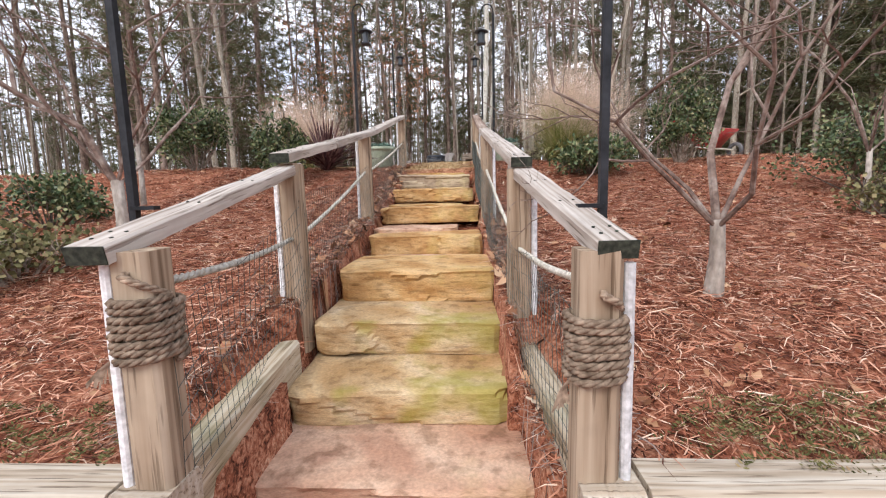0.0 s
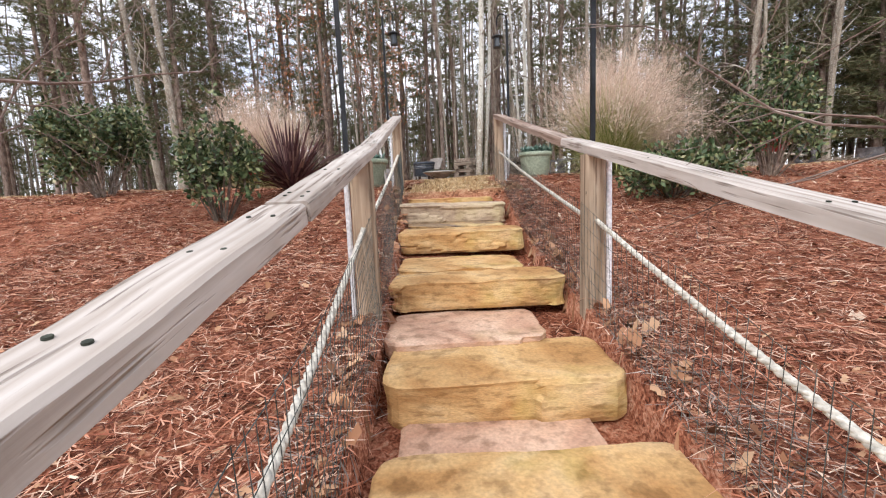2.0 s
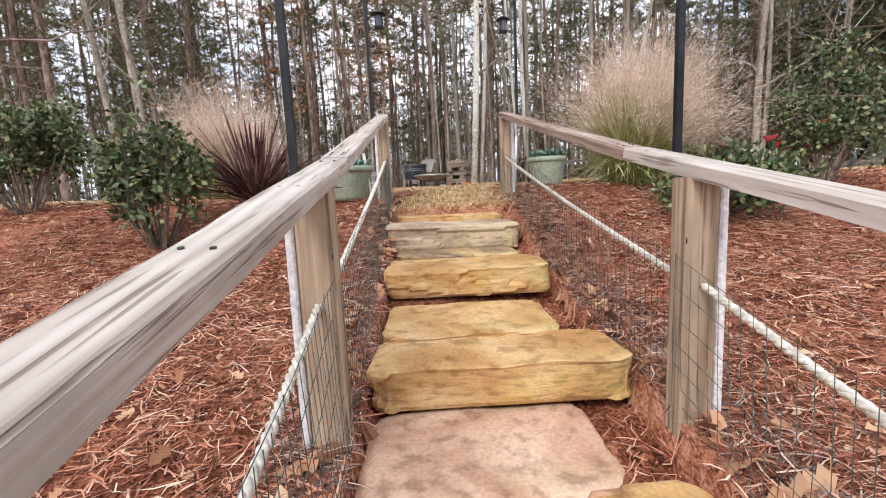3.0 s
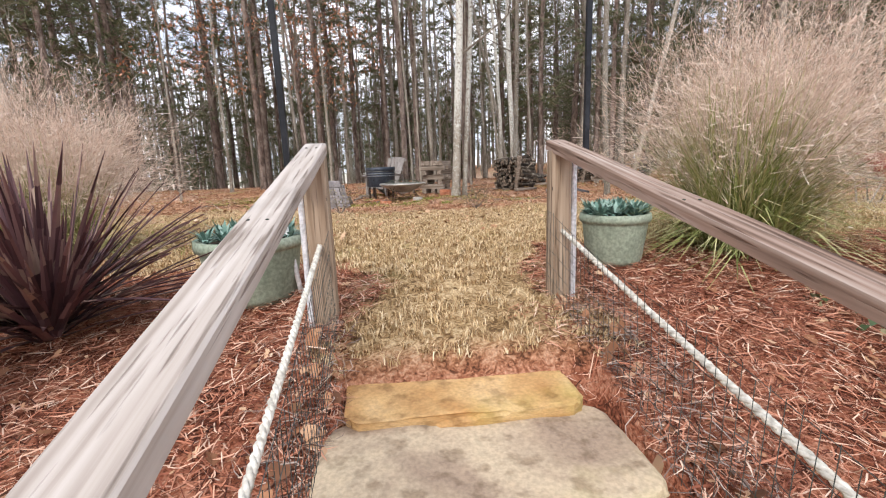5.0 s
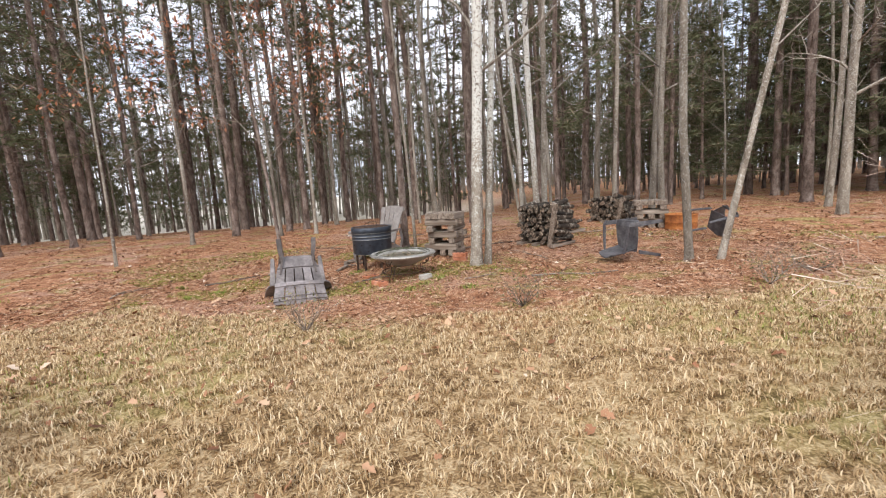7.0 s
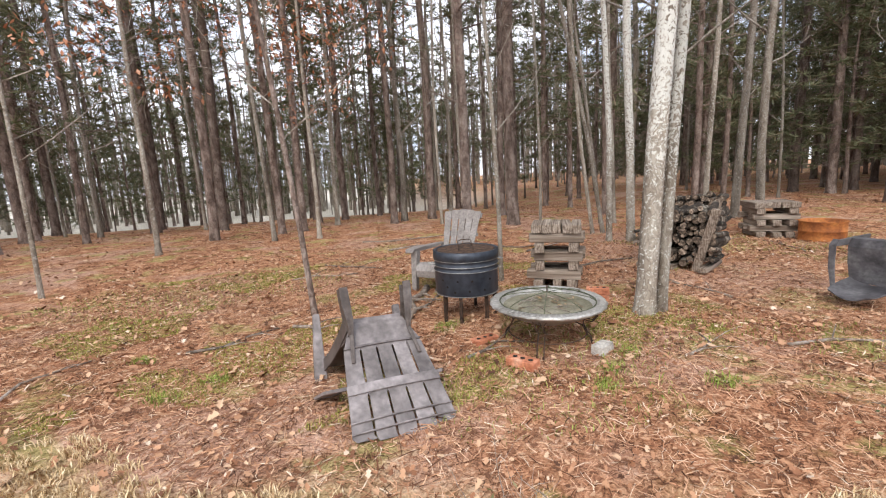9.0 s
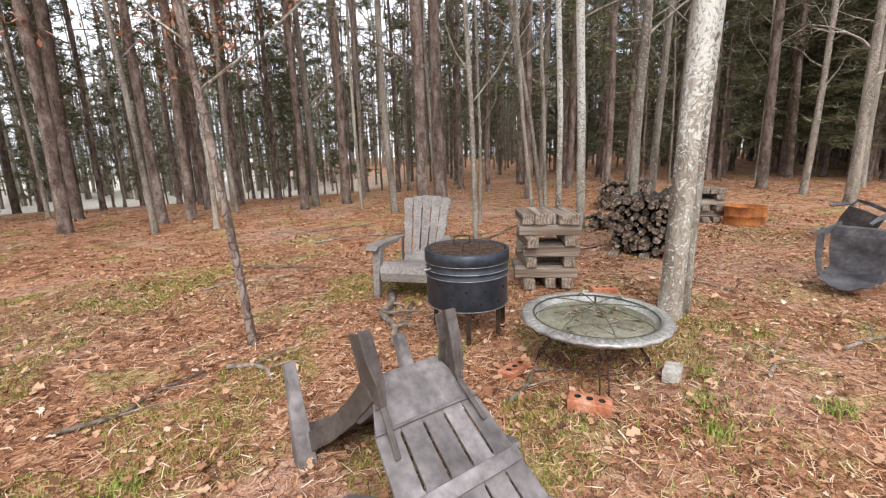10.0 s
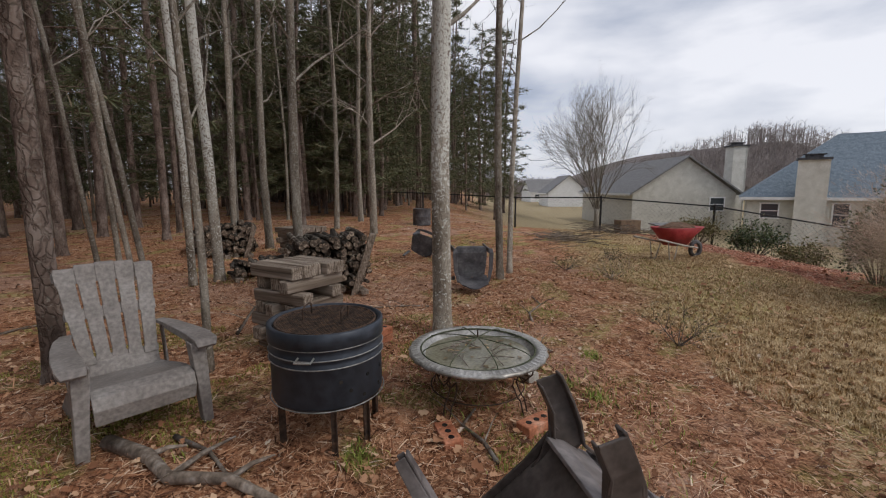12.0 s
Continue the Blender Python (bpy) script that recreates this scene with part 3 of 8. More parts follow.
def handrail(side, posts, caps):
    sgn = -1 if side == "west" else 1
    rail = thing("handrail", (posts[0][0], posts[0][1], posts[0][2]), "weathered grey timber handrail with rope and wire mesh beside stone steps", "handrail", "handrails of the garden stair")
    inv = rail.matrix_world.inverted()
    rng = random.Random(5 + sgn)
    for x, y, z0, z1 in posts:
        bm = bmesh.new()
        h = z1 - z0
        n = 8
        # slightly irregular square post with eased corners
        prof = []
        for a in range(4):
            for e in (-1, 1):
                ang = math.pi / 4 + a * math.pi / 2 + e * 0.16
                prof.append((0.0615 * math.cos(ang), 0.0615 * math.sin(ang)))
        rings = []
        for k in range(n + 1):
            t = k / n
            rings.append([bm.verts.new((px * (1 + 0.02 * math.sin(5 * t + x)), py * (1 + 0.02 * math.cos(4 * t)), -0.25 + t * (h + 0.25))) for px, py in prof])
        for a, b in zip(rings, rings[1:]):
            for j in range(8):
                bm.faces.new((a[j], a[(j + 1) % 8], b[(j + 1) % 8], b[j]))
        bm.faces.new(rings[0][::-1])
        bm.faces.new(rings[-1])
        ob = part("post", bm, POST_W, rail)
        ob.matrix_local = inv @ pose(x, y, z0, 0, 0, rng.uniform(-3, 3))
        for line in ([(-sgn * 0.047, -0.03, h - 0.18), (-sgn * 0.0455, -0.03, h - 0.18)], [(0, -0.0475, h - 0.14), (0, -0.0455, h - 0.14)]):
            hole = bmesh.new()
            tube(hole, line, 0.013, 10)
            part("hole", hole, DARK, ob)
        # the plastic pipe strapped to the outside of each post
        bm = bmesh.new()
        tube(bm, [(sgn * 0.070, -0.028, 0.0), (sgn * 0.066, -0.026, h - 0.03)], 0.0135, 10)
        pp = part("pipe", bm, PVC, rail, "thin white plastic pipe")
        pp.matrix_local = inv @ pose(x, y, z0)
    for (a, b) in caps:
        a, b = Vector(a), Vector(b)
        d = b - a
        L = d.length
        m = Matrix.Translation(a) @ d.to_track_quat("Y", "Z").to_matrix().to_4x4()
        bm = bmesh.new()
        nseg = 26
        rings = []
        for k in range(nseg + 1):
            t = k / nseg
            y = L * t
            wx = 0.047 + 0.003 * noise.noise(Vector((t * 9, sgn * 3, a.y)))
            wz = 0.022
            lift = 0.004 * noise.noise(Vector((t * 5, sgn, a.z)))
            ch = 0.006
            prof = [(-wx, -wz), (wx, -wz), (wx, wz - ch), (wx - ch, wz), (-wx + ch, wz), (-wx, wz - ch)]
            rings.append([bm.verts.new((px, y, pz + lift)) for px, pz in prof])
        for r0, r1 in zip(rings, rings[1:]):
            for j in range(6):
                bm.faces.new((r0[(j + 1) % 6], r0[j], r1[j], r1[(j + 1) % 6]))
        bm.faces.new(rings[0])
        bm.faces.new(rings[-1][::-1])
        ob = part("cap_rail", bm, CAP_BROWN if side == "east" and a.y > 4 else CAP_TOP, rail, "brown-stained cap rail" if side == "east" and a.y > 4 else "")
        ob.matrix_local = inv @ m
        if a.z < 1.5 and a.y < 2.5:
            bm = bmesh.new()
            box(bm, (0, -0.002, 0), (0.092, 0.004, 0.042))
            part("end_grain", bm, DARK_END, ob, "blackened end grain")
        for yy in (0.06, 0.10, L * 0.33, L * 0.62, L - 0.12):
            for xx in (-0.022, 0.02):
                bm = bmesh.new()
                lathe(bm, [(0.0045, 0.0218), (0.0045, 0.0242), (0, 0.0245)], 8, (xx, yy + rng.uniform(-0.01, 0.01), 0))
                part("nail_head", bm, DARK_END, ob)
    # rope through the posts
    for k in range(3):
        p, q = posts[k], posts[k + 1]
        bm = bmesh.new()
        ends = (Vector((p[0], p[1] + 0.05, p[3] - (0.09, 0.36, 0.31)[k])), Vector((q[0], q[1] - 0.05, q[3] - (0.36, 0.31, 0.385)[k])))
        path = [inv @ v for v in rope_path(*ends, 0.018)]
        twisted(bm, path, 0.0115, 0.015)
        part("rope", bm, ROPE, rail, "white twisted rope", smooth=True)
    # wire mesh along the outside of the posts
    for k in range(3):
        p, q = posts[k], posts[k + 1]
        bm = bmesh.new()
        n = int((q[1] - p[1]) / 0.038)
        h = 0.50 if k else 0.46

        def at(t, u):
            x = p[0] + (q[0] - p[0]) * t + 0.0 + 0.010 * math.sin(t * 9 + u * 3)
            y = p[1] + (q[1] - p[1]) * t
            z = p[2] + (q[2] - p[2]) * t + 0.02 + h * u + 0.012 * math.sin(t * 14)
            return inv @ Vector((x - sgn * 0.048, y, z))
        for j in range(n + 1):
            t = j / n
            tube(bm, [at(t, 0), at(t, 0.5), at(t, 1.0 + rng.uniform(-0.02, 0.03))], 0.0011, 3, False)
        for u in (0.0, 0.11, 0.22, 0.34, 0.48, 0.64, 0.82, 1.0):
            tube(bm, [at(j / 12, u) for j in range(13)], 0.0011, 3, False)
        part("wire_mesh", bm, WIRE, rail, "rusty garden wire mesh")
    return rail


handrail("west", POSTS_L, [((-0.611, 1.00, 1.072), (-0.625, 2.25, 1.345 - 0.012)), ((-0.625, 2.095, 1.345 + 0.022), (-0.628, 2.90, 1.513)), ((-0.622, 2.906, 1.516), (-0.645, 4.35, 1.79)), ((-0.646, 4.352, 1.791), (-0.688, 7.02, 2.385))])
handrail("east", POSTS_R, [((0.552, 1.065, 1.058), (0.478, 2.20, 1.300)), ((0.475, 2.04, 1.318), (0.440, 4.42, 1.785)), ((0.440, 4.422, 1.786), (0.455, 7.09, 2.372))])


def rope_wrap(x, y, z0, turns, r, label):
    ob = thing("rope_coil", (x, y, z0), label, "rope", "rope coils on the first posts")
    bm = bmesh.new()
    path = []
    n = turns * 28
    for k in range(n + 1):
        a = 2 * math.pi * k / 28
        # a rounded square round the post
        ca, sa = math.cos(a), math.sin(a)
        s = 0.0445 / max(abs(ca), abs(sa)) * 0.55 + 0.062 * 0.45
        rr = s + r * 1.05 + 0.003 * math.sin(k * 0.7)
        path.append((rr * ca, rr * sa, r + k / 28 * r * 1.9 + 0.002 * math.sin(k * 0.31)))
    twisted(bm, path, r, 0.008)
    part("coil", bm, HEMP, ob, smooth=True)
    bm = bmesh.new()
    top = path[-1]
    twisted(bm, [top, (0.03, -0.062, top[2] + 0.04), (0.0, -0.068, top[2] + 0.055), (0.0, -0.045, top[2] + 0.06)], r * 0.9, 0.008)
    part("loop", bm, HEMP, ob, smooth=True)
    bm = bmesh.new()
    rng = random.Random(int(x * 100))
    for _ in range(26):
        a = rng.uniform(-0.5, 0.5)
        tube(bm, [(-0.06, -0.03, 0.03), (-0.085 + a * 0.02, -0.04 + a * 0.02, 0.0), (-0.09 + a * 0.05, -0.045 + a * 0.04, -0.035 + rng.uniform(-0.01, 0.01))], 0.0022, 3)
    part("frayed_end", bm, HEMP, ob)


rope_wrap(-0.545, 1.075, 0.80, 8, 0.0102, "thick brown hemp rope wound round the post, with frayed end")
rope_wrap(0.520, 1.11, 0.73, 8, 0.0105, "thick tan hemp rope wound round the post and threaded through")


def timber(name, a, b, w, h, mat, label):
    a, b = Vector(a), Vector(b)
    d = b - a
    m = Matrix.Translation(a) @ d.to_track_quat("Y" if mat is not BEAM_X else "X", "Z").to_matrix().to_4x4()
    bm = bmesh.new()
    rng = random.Random(int(abs(a.x * 100)))
    n = 18
    rings = []
    ax = mat is BEAM_X
    for k in range(n + 1):
        s = d.length * k / n
        c = 0.012
        prof = [(-w / 2, -h / 2), (w / 2, -h / 2), (w / 2, h / 2 - c), (w / 2 - c, h / 2), (-w / 2 + c, h / 2), (-w / 2, h / 2 - c)]
        rings.append([bm.verts.new(((s, -(p0 + rng.uniform(-0.002, 0.002)), p1 + rng.uniform(-0.002, 0.002)) if ax else (p0 + rng.uniform(-0.002, 0.002), s, p1 + rng.uniform(-0.002, 0.002)))) for p0, p1 in prof])
    for r0, r1 in zip(rings, rings[1:]):
        for j in range(6):
            bm.faces.new((r0[(j + 1) % 6], r0[j], r1[j], r1[(j + 1) % 6]))
    bm.faces.new(rings[0])
    bm.faces.new(rings[-1][::-1])
    bmesh.ops.recalc_face_normals(bm, faces=bm.faces)
    ob = part(name, bm, mat)
    ob.matrix_world = m
    return tagged(ob, label, "timber", "landscape timbers beside the stair")


timber("landscape_timber", (-0.555, 1.13, 0.41), (-0.60, 2.0, 0.43), 0.10, 0.20, BEAM_W, "squared timber edging the stair, green with algae")
timber("landscape_timber", (0.535, 1.16, 0.41), (0.475, 2.25, 0.42), 0.09, 0.20, BEAM_W, "split squared timber edging the stair")
timber("landscape_timber", (-2.9, 1.055, 0.41), (-0.64, 1.06, 0.41), 0.14, 0.19, BEAM_X, "grey timber capping the low retaining wall beside the rail post")
timber("landscape_timber", (0.63, 1.09, 0.41), (3.1, 1.10, 0.41), 0.14, 0.19, BEAM_X, "grey timber capping the low retaining wall under creeping greenery")
timber("landscape_timber", (-2.9, 1.06, 0.22), (-0.50, 1.06, 0.22), 0.13, 0.18, BEAM_X, "grey timber in the low retaining wall")
timber("landscape_timber", (0.48, 1.09, 0.22), (3.1, 1.10, 0.22), 0.13, 0.18, BEAM_X, "grey timber in the low retaining wall")
timber("post_plinth", (-0.635, 1.06, 0.405), (-0.49, 1.06, 0.405), 0.14, 0.19, BEAM_X, "short timber block under the rail post")
timber("post_plinth", (0.475, 1.09, 0.405), (0.62, 1.09, 0.405), 0.14, 0.19, BEAM_X, "short timber block under the rail post")

# ---- trees ----


def bark_mat(name, dark, mid, light, plates=16.0, stretch=0.35, lichen=0.0, depth=0.02):
    """Bark in plates parted by dark fissures; lichen whitens it in blotches, thicker above shoulder height."""
    m, n, l, p = nodes_of(name)
    co = n.new("ShaderNodeTexCoord")
    info = n.new("ShaderNodeObjectInfo")
    mul = n.new("ShaderNodeMath")
    mul.operation = "MULTIPLY"
    mul.inputs[1].default_value = 41.0
    l.new(info.outputs["Random"], mul.inputs[0])
    warp = n.new("ShaderNodeTexNoise")
    warp.inputs["Scale"].default_value = 7.0
    warp.inputs["Detail"].default_value = 4
    l.new(co.outputs["Object"], warp.inputs["Vector"])
    wm = n.new("ShaderNodeVectorMath")
    wm.operation = "SCALE"
    wm.inputs["Scale"].default_value = 0.16
    l.new(warp.outputs["Color"], wm.inputs[0])
    add = n.new("ShaderNodeVectorMath")
    add.operation = "ADD"
    l.new(co.outputs["Object"], add.inputs[0])
    l.new(wm.outputs["Vector"], add.inputs[1])
    add2 = n.new("ShaderNodeVectorMath")
    add2.operation = "ADD"
    l.new(add.outputs[0], add2.inputs[0])
    l.new(mul.outputs[0], add2.inputs[1])
    mp = n.new("ShaderNodeMapping")
    mp.inputs["Scale"].default_value = (1, 1, stretch)
    l.new(add2.outputs[0], mp.inputs["Vector"])
    vo = n.new("ShaderNodeTexVoronoi")
    vo.feature = "DISTANCE_TO_EDGE"
    vo.inputs["Scale"].default_value = plates
    l.new(mp.outputs["Vector"], vo.inputs["Vector"])
    fissure = ramp(n, vo.outputs["Distance"], [(0.0, (0.50, 0.47, 0.45)), (0.16, (1, 1, 1))], l)
    big = n.new("ShaderNodeTexNoise")
    big.inputs["Scale"].default_value = 9
    big.inputs["Detail"].default_value = 8
    l.new(mp.outputs["Vector"], big.inputs["Vector"])
    tone = ramp(n, big.outputs["Fac"], [(0.32, dark), (0.50, mid), (0.68, light)], l)
    mx = n.new("ShaderNodeMix")
    mx.data_type = "RGBA"
    mx.blend_type = "MULTIPLY"
    mx.inputs[0].default_value = 0.6
    l.new(tone.outputs["Color"], mx.inputs[6])
    l.new(fissure.outputs["Color"], mx.inputs[7])
    spots = n.new("ShaderNodeTexNoise")
    spots.inputs["Scale"].default_value = 42
    spots.inputs["Detail"].default_value = 6
    l.new(add2.outputs[0], spots.inputs["Vector"])
    sep = n.new("ShaderNodeSeparateXYZ")
    l.new(co.outputs["Object"], sep.inputs[0])
    rise = n.new("ShaderNodeMapRange")
    rise.inputs["From Min"].default_value = 0.9
    rise.inputs["From Max"].default_value = 1.9
    rise.inputs["To Min"].default_value = 0.0
    rise.inputs["To Max"].default_value = 0.18 * lichen
    l.new(sep.outputs[2], rise.inputs["Value"])
    tot = n.new("ShaderNodeMath")
    tot.operation = "ADD"
    l.new(spots.outputs["Fac"], tot.inputs[0])
    l.new(rise.outputs["Result"], tot.inputs[1])
    lm = ramp(n, tot.outputs[0], [(0.57, (0, 0, 0)), (0.66, (1, 1, 1))], l)
    lf = n.new("ShaderNodeMath")
    lf.operation = "MULTIPLY"
    lf.inputs[1].default_value = 0.30 + 0.55 * lichen
    l.new(lm.outputs["Color"], lf.inputs[0])
    m2 = n.new("ShaderNodeMix")
    m2.data_type = "RGBA"
    m2.inputs[7].default_value = (0.60, 0.60, 0.55, 1) if lichen else (0.33, 0.33, 0.28, 1)
    l.new(lf.outputs[0], m2.inputs[0])
    l.new(mx.outputs[2], m2.inputs[6])
    hs = n.new("ShaderNodeHueSaturation")
    mr = n.new("ShaderNodeMapRange")
    mr.inputs["To Min"].default_value = 0.72
    mr.inputs["To Max"].default_value = 1.22
    l.new(info.outputs["Random"], mr.inputs["Value"])
    l.new(mr.outputs["Result"], hs.inputs["Value"])
    l.new(m2.outputs[2], hs.inputs["Color"])
    l.new(hs.outputs["Color"], p.inputs["Base Color"])
    p.inputs["Roughness"].default_value = 0.95
    p.inputs["Specular IOR Level"].default_value = 0.15
    hgt = n.new("ShaderNodeMath")
    hgt.operation = "ADD"
    l.new(fissure.outputs["Color"], hgt.inputs[0])
    l.new(big.outputs["Fac"], hgt.inputs[1])
    b = n.new("ShaderNodeBump")
    b.inputs["Strength"].default_value = 0.9
    b.inputs["Distance"].default_value = depth
    l.new(hgt.outputs[0], b.inputs["Height"])
    l.new(b.outputs["Normal"], p.inputs["Normal"])
    MATS[name] = m
    return m


BARK_PINE = bark_mat("pine_bark", (0.10, 0.072, 0.058), (0.21, 0.155, 0.128), (0.34, 0.275, 0.235), 24.0, 0.36, 0.0, 0.018)
BARK_GREY = bark_mat("grey_bark", (0.15, 0.122, 0.095), (0.27, 0.232, 0.185), (0.40, 0.36, 0.30), 44.0, 0.16, 0.25, 0.006)
BARK_PALE = bark_mat("pale_lichen_bark", (0.16, 0.13, 0.10), (0.29, 0.25, 0.20), (0.43, 0.40, 0.34), 44.0, 0.2, 1.0, 0.006)
NEEDLES = island("pine_needles", [(0.0, (0.075, 0.080, 0.042)), (0.5, (0.135, 0.150, 0.078)), (0.85, (0.20, 0.205, 0.12)), (1.0, (0.31, 0.25, 0.17))])
OAK_LEAF = island("clinging_oak_leaves", [(0.0, (0.30, 0.13, 0.07)), (0.5, (0.50, 0.24, 0.14)), (1.0, (0.64, 0.37, 0.24))])


class Soup:
    """Collects small faces for one joined mesh."""

    def __init__(self):
        self.v, self.f = [], []

    def tri(self, a, b, c):
        k = len(self.v)
        self.v += [a, b, c]
        self.f.append((k, k + 1, k + 2))

    def quad(self, a, b, c, d):
        k = len(self.v)
        self.v += [a, b, c, d]
        self.f.append((k, k + 1, k + 2, k + 3))

    def stick(self, a, b, r0, r1, seg=3):
        a, b = Vector(a), Vector(b)
        d = b - a
        if d.length < 1e-6:
            return
        s, u = frame_along(d)
        k = len(self.v)
        for p, r in ((a, r0), (b, r1)):
            for j in range(seg):
                t = 2 * math.pi * j / seg
                self.v.append(p + (s * math.cos(t) + u * math.sin(t)) * r)
        for j in range(seg):
            self.f.append((k + j, k + (j + 1) % seg, k + seg + (j + 1) % seg, k + seg + j))

    def make(self, name, material, parent=None, **kw):
        return mesh_np(name, self.v, self.f, material, parent, **kw)


def trunk_line(rng, h, lean=(0, 0), wob=0.02, n=9):
    pts = []
    ph = rng.uniform(0, 6)
    for k in range(n + 1):
        z = h * k / n
        pts.append(Vector((lean[0] * z + wob * z ** 0.7 * math.sin(ph + z * 0.6), lean[1] * z + wob * z ** 0.7 * math.cos(ph * 1.3 + z * 0.5), z)))
    return pts


def trunk_mesh(rng, pts, r, taper=0.45, seg=10, flare=1.5):
    bm = bmesh.new()
    n = len(pts) - 1
    line, rad = [], []
    line.append(pts[0] - Vector((0, 0, 0.25)))
    rad.append(r * flare * 1.1)
    for k in range(n + 1):
        if k == 0:
            for zz, ff in ((0.0, flare), (0.06, 1 + (flare - 1) * 0.6), (0.2, 1 + (flare - 1) * 0.2)):
                d = (pts[1] - pts[0])
                line.append(pts[0] + d * (zz / max(d.z, 0.3)))
                rad.append(r * ff)
        else:
            line.append(pts[k])
            rad.append(r * (1 - (1 - taper) * k / n))
    tube(bm, line, rad, seg)
    for v in bm.verts:
        q = v.co * 6
        d = Vector((noise.noise(q), noise.noise(q + Vector((7, 0, 0))), 0)) * r * 0.16
        v.co += d
    return bm


def twig(soup, rng, p, d, L, r, depth, kids=4, droop=0.0, seg=4):
    """A branch that bends and forks."""
    n = 4
    q = Vector(p)
    d = Vector(d).normalized()
    for k in range(n):
        nd = (d + Vector((rng.gauss(0, 0.13), rng.gauss(0, 0.13), rng.gauss(0, 0.10) + 0.05 - droop))).normalized()
        e = q + nd * L / n
        soup.stick(q, e, r * (1 - 0.8 * k / n), r * (1 - 0.8 * (k + 1) / n), seg if depth > 1 else 3)
        if depth > 0 and k > 0:
            for _ in range(max(1, kids // 3)):
                s, u = frame_along(nd)
                a = rng.uniform(0, 6.28)
                side = (nd * 0.75 + (s * math.cos(a) + u * math.sin(a)) * 0.8).normalized()
                twig(soup, rng, e, side, L * rng.uniform(0.4, 0.65), r * 0.5, depth - 1, kids, droop, seg)
        q, d = e, nd
    return q


def needle_tuft(soup, rng, p, size, n=7):
    """A tuft of long needles, fanned out."""
    for _ in range(int(n * 1.8)):
        d = Vector((rng.gauss(0, 1), rng.gauss(0, 1), rng.gauss(0.2, 0.7))).normalized()
        s, u = frame_along(d)
        a = rng.uniform(0, 6.28)
        w = (s * math.cos(a) + u * math.sin(a)) * size * 0.055
        tip = p + d * size * rng.uniform(0.7, 1.2)
        soup.tri(p + w, p - w, tip)


def make_pine(seed, h=17, r=0.17, crown=(5.5, 17), lean=(0, 0), tufts=1.0, place=None, label="tall pine with rough reddish-grey bark and green tufts high up", seg=8):
    rng = random.Random(seed)
    t = thing("pine_tree", place if place is not None else (0, -500, 0), label, "tree", "pines of the wood")
    pts = trunk_line(rng, h, lean, 0.02, 8)
    part("trunk", trunk_mesh(rng, pts, r, 0.4, seg, 1.35), BARK_PINE, t, smooth=True)
    br, nd = Soup(), Soup()

    def on(z):
        k = min(int(z / h * 8), 7)
        return pts[k].lerp(pts[k + 1], z / h * 8 - k)
    # dead stubs below the crown
    for _ in range(9):
        z = rng.uniform(1.6, crown[0] + 1)
        a = rng.uniform(0, 6.28)
        p = on(z)
        e = p + Vector((math.cos(a), math.sin(a), rng.uniform(-0.2, 0.3))) * rng.uniform(0.3, 1.5)
        br.stick(p, e, 0.014, 0.004)
        for _ in range(2):
            e2 = e + Vector((rng.gauss(0, 0.25), rng.gauss(0, 0.25), rng.gauss(0, 0.15)))
            br.stick(p.lerp(e, 0.6), e2, 0.006, 0.003)
    nb = int(34 * tufts)
    for k in range(nb):
        z = crown[0] + (crown[1] - crown[0]) * (k / nb) ** 0.9
        a = k * 2.4 + rng.uniform(-0.5, 0.5)
        L = rng.uniform(0.9, 2.1) * (1.15 - 0.6 * (z - crown[0]) / (crown[1] - crown[0]))
        p = on(z)
        d = Vector((math.cos(a), math.sin(a), rng.uniform(0.0, 0.45))).normalized()
        e = p + d * L
        br.stick(p, e, 0.022, 0.007)
        for j in range(6):
            q = p.lerp(e, 0.25 + 0.65 * (j + 1) / 5)
            s = Vector((rng.gauss(0, 0.3), rng.gauss(0, 0.3), rng.gauss(0.08, 0.16)))
            br.stick(q, q + s, 0.006, 0.003)
            needle_tuft(nd, rng, q + s, rng.uniform(0.20, 0.36), 9)
            needle_tuft(nd, rng, q + s * 0.4 + Vector((rng.gauss(0, 0.1), rng.gauss(0, 0.1), -0.08)), rng.uniform(0.16, 0.30), 7)
    br.make("branching", BARK_PINE, t, kind="stuff")
    nd.make("crown", NEEDLES, t, kind="stuff")
    return t


def make_hardwood(seed, h=13, r=0.09, lean=(0, 0), low=2.6, place=None, bark=None, label="slender bare hardwood with pale grey bark", name="bare_tree", n_br=16, spread=0.9, depth=2, flare=1.4, group="bare trees of the wood", fork=0):
    rng = random.Random(seed)
    t = thing(name, place if place is not None else (0, -500, 0), label, "tree", group)
    pts = trunk_line(rng, h, lean, 0.025, 8)
    part("trunk", trunk_mesh(rng, pts, r, 0.3, 10 if r > 0.07 else 7, flare), bark or BARK_GREY, t, smooth=True)
    br = Soup()
    for k in range(n_br):
        z = low + (h - low) * (k / n_br) ** 1.1
        i = min(int(z / h * 8), 7)
        p = pts[i].lerp(pts[i + 1], z / h * 8 - i)
        a = k * 2.4 + rng.uniform(-0.6, 0.6)
        L = rng.uniform(0.8, 2.4) * spread * (1.2 - 0.5 * z / h)
        twig(br, rng, p, (math.cos(a) * 0.8, math.sin(a) * 0.8, rng.uniform(0.3, 1.0)), L, r * 0.28 * (1.3 - z / h), depth, 4)
    br.make("crown", bark or BARK_GREY, t, kind="stuff")
    return t


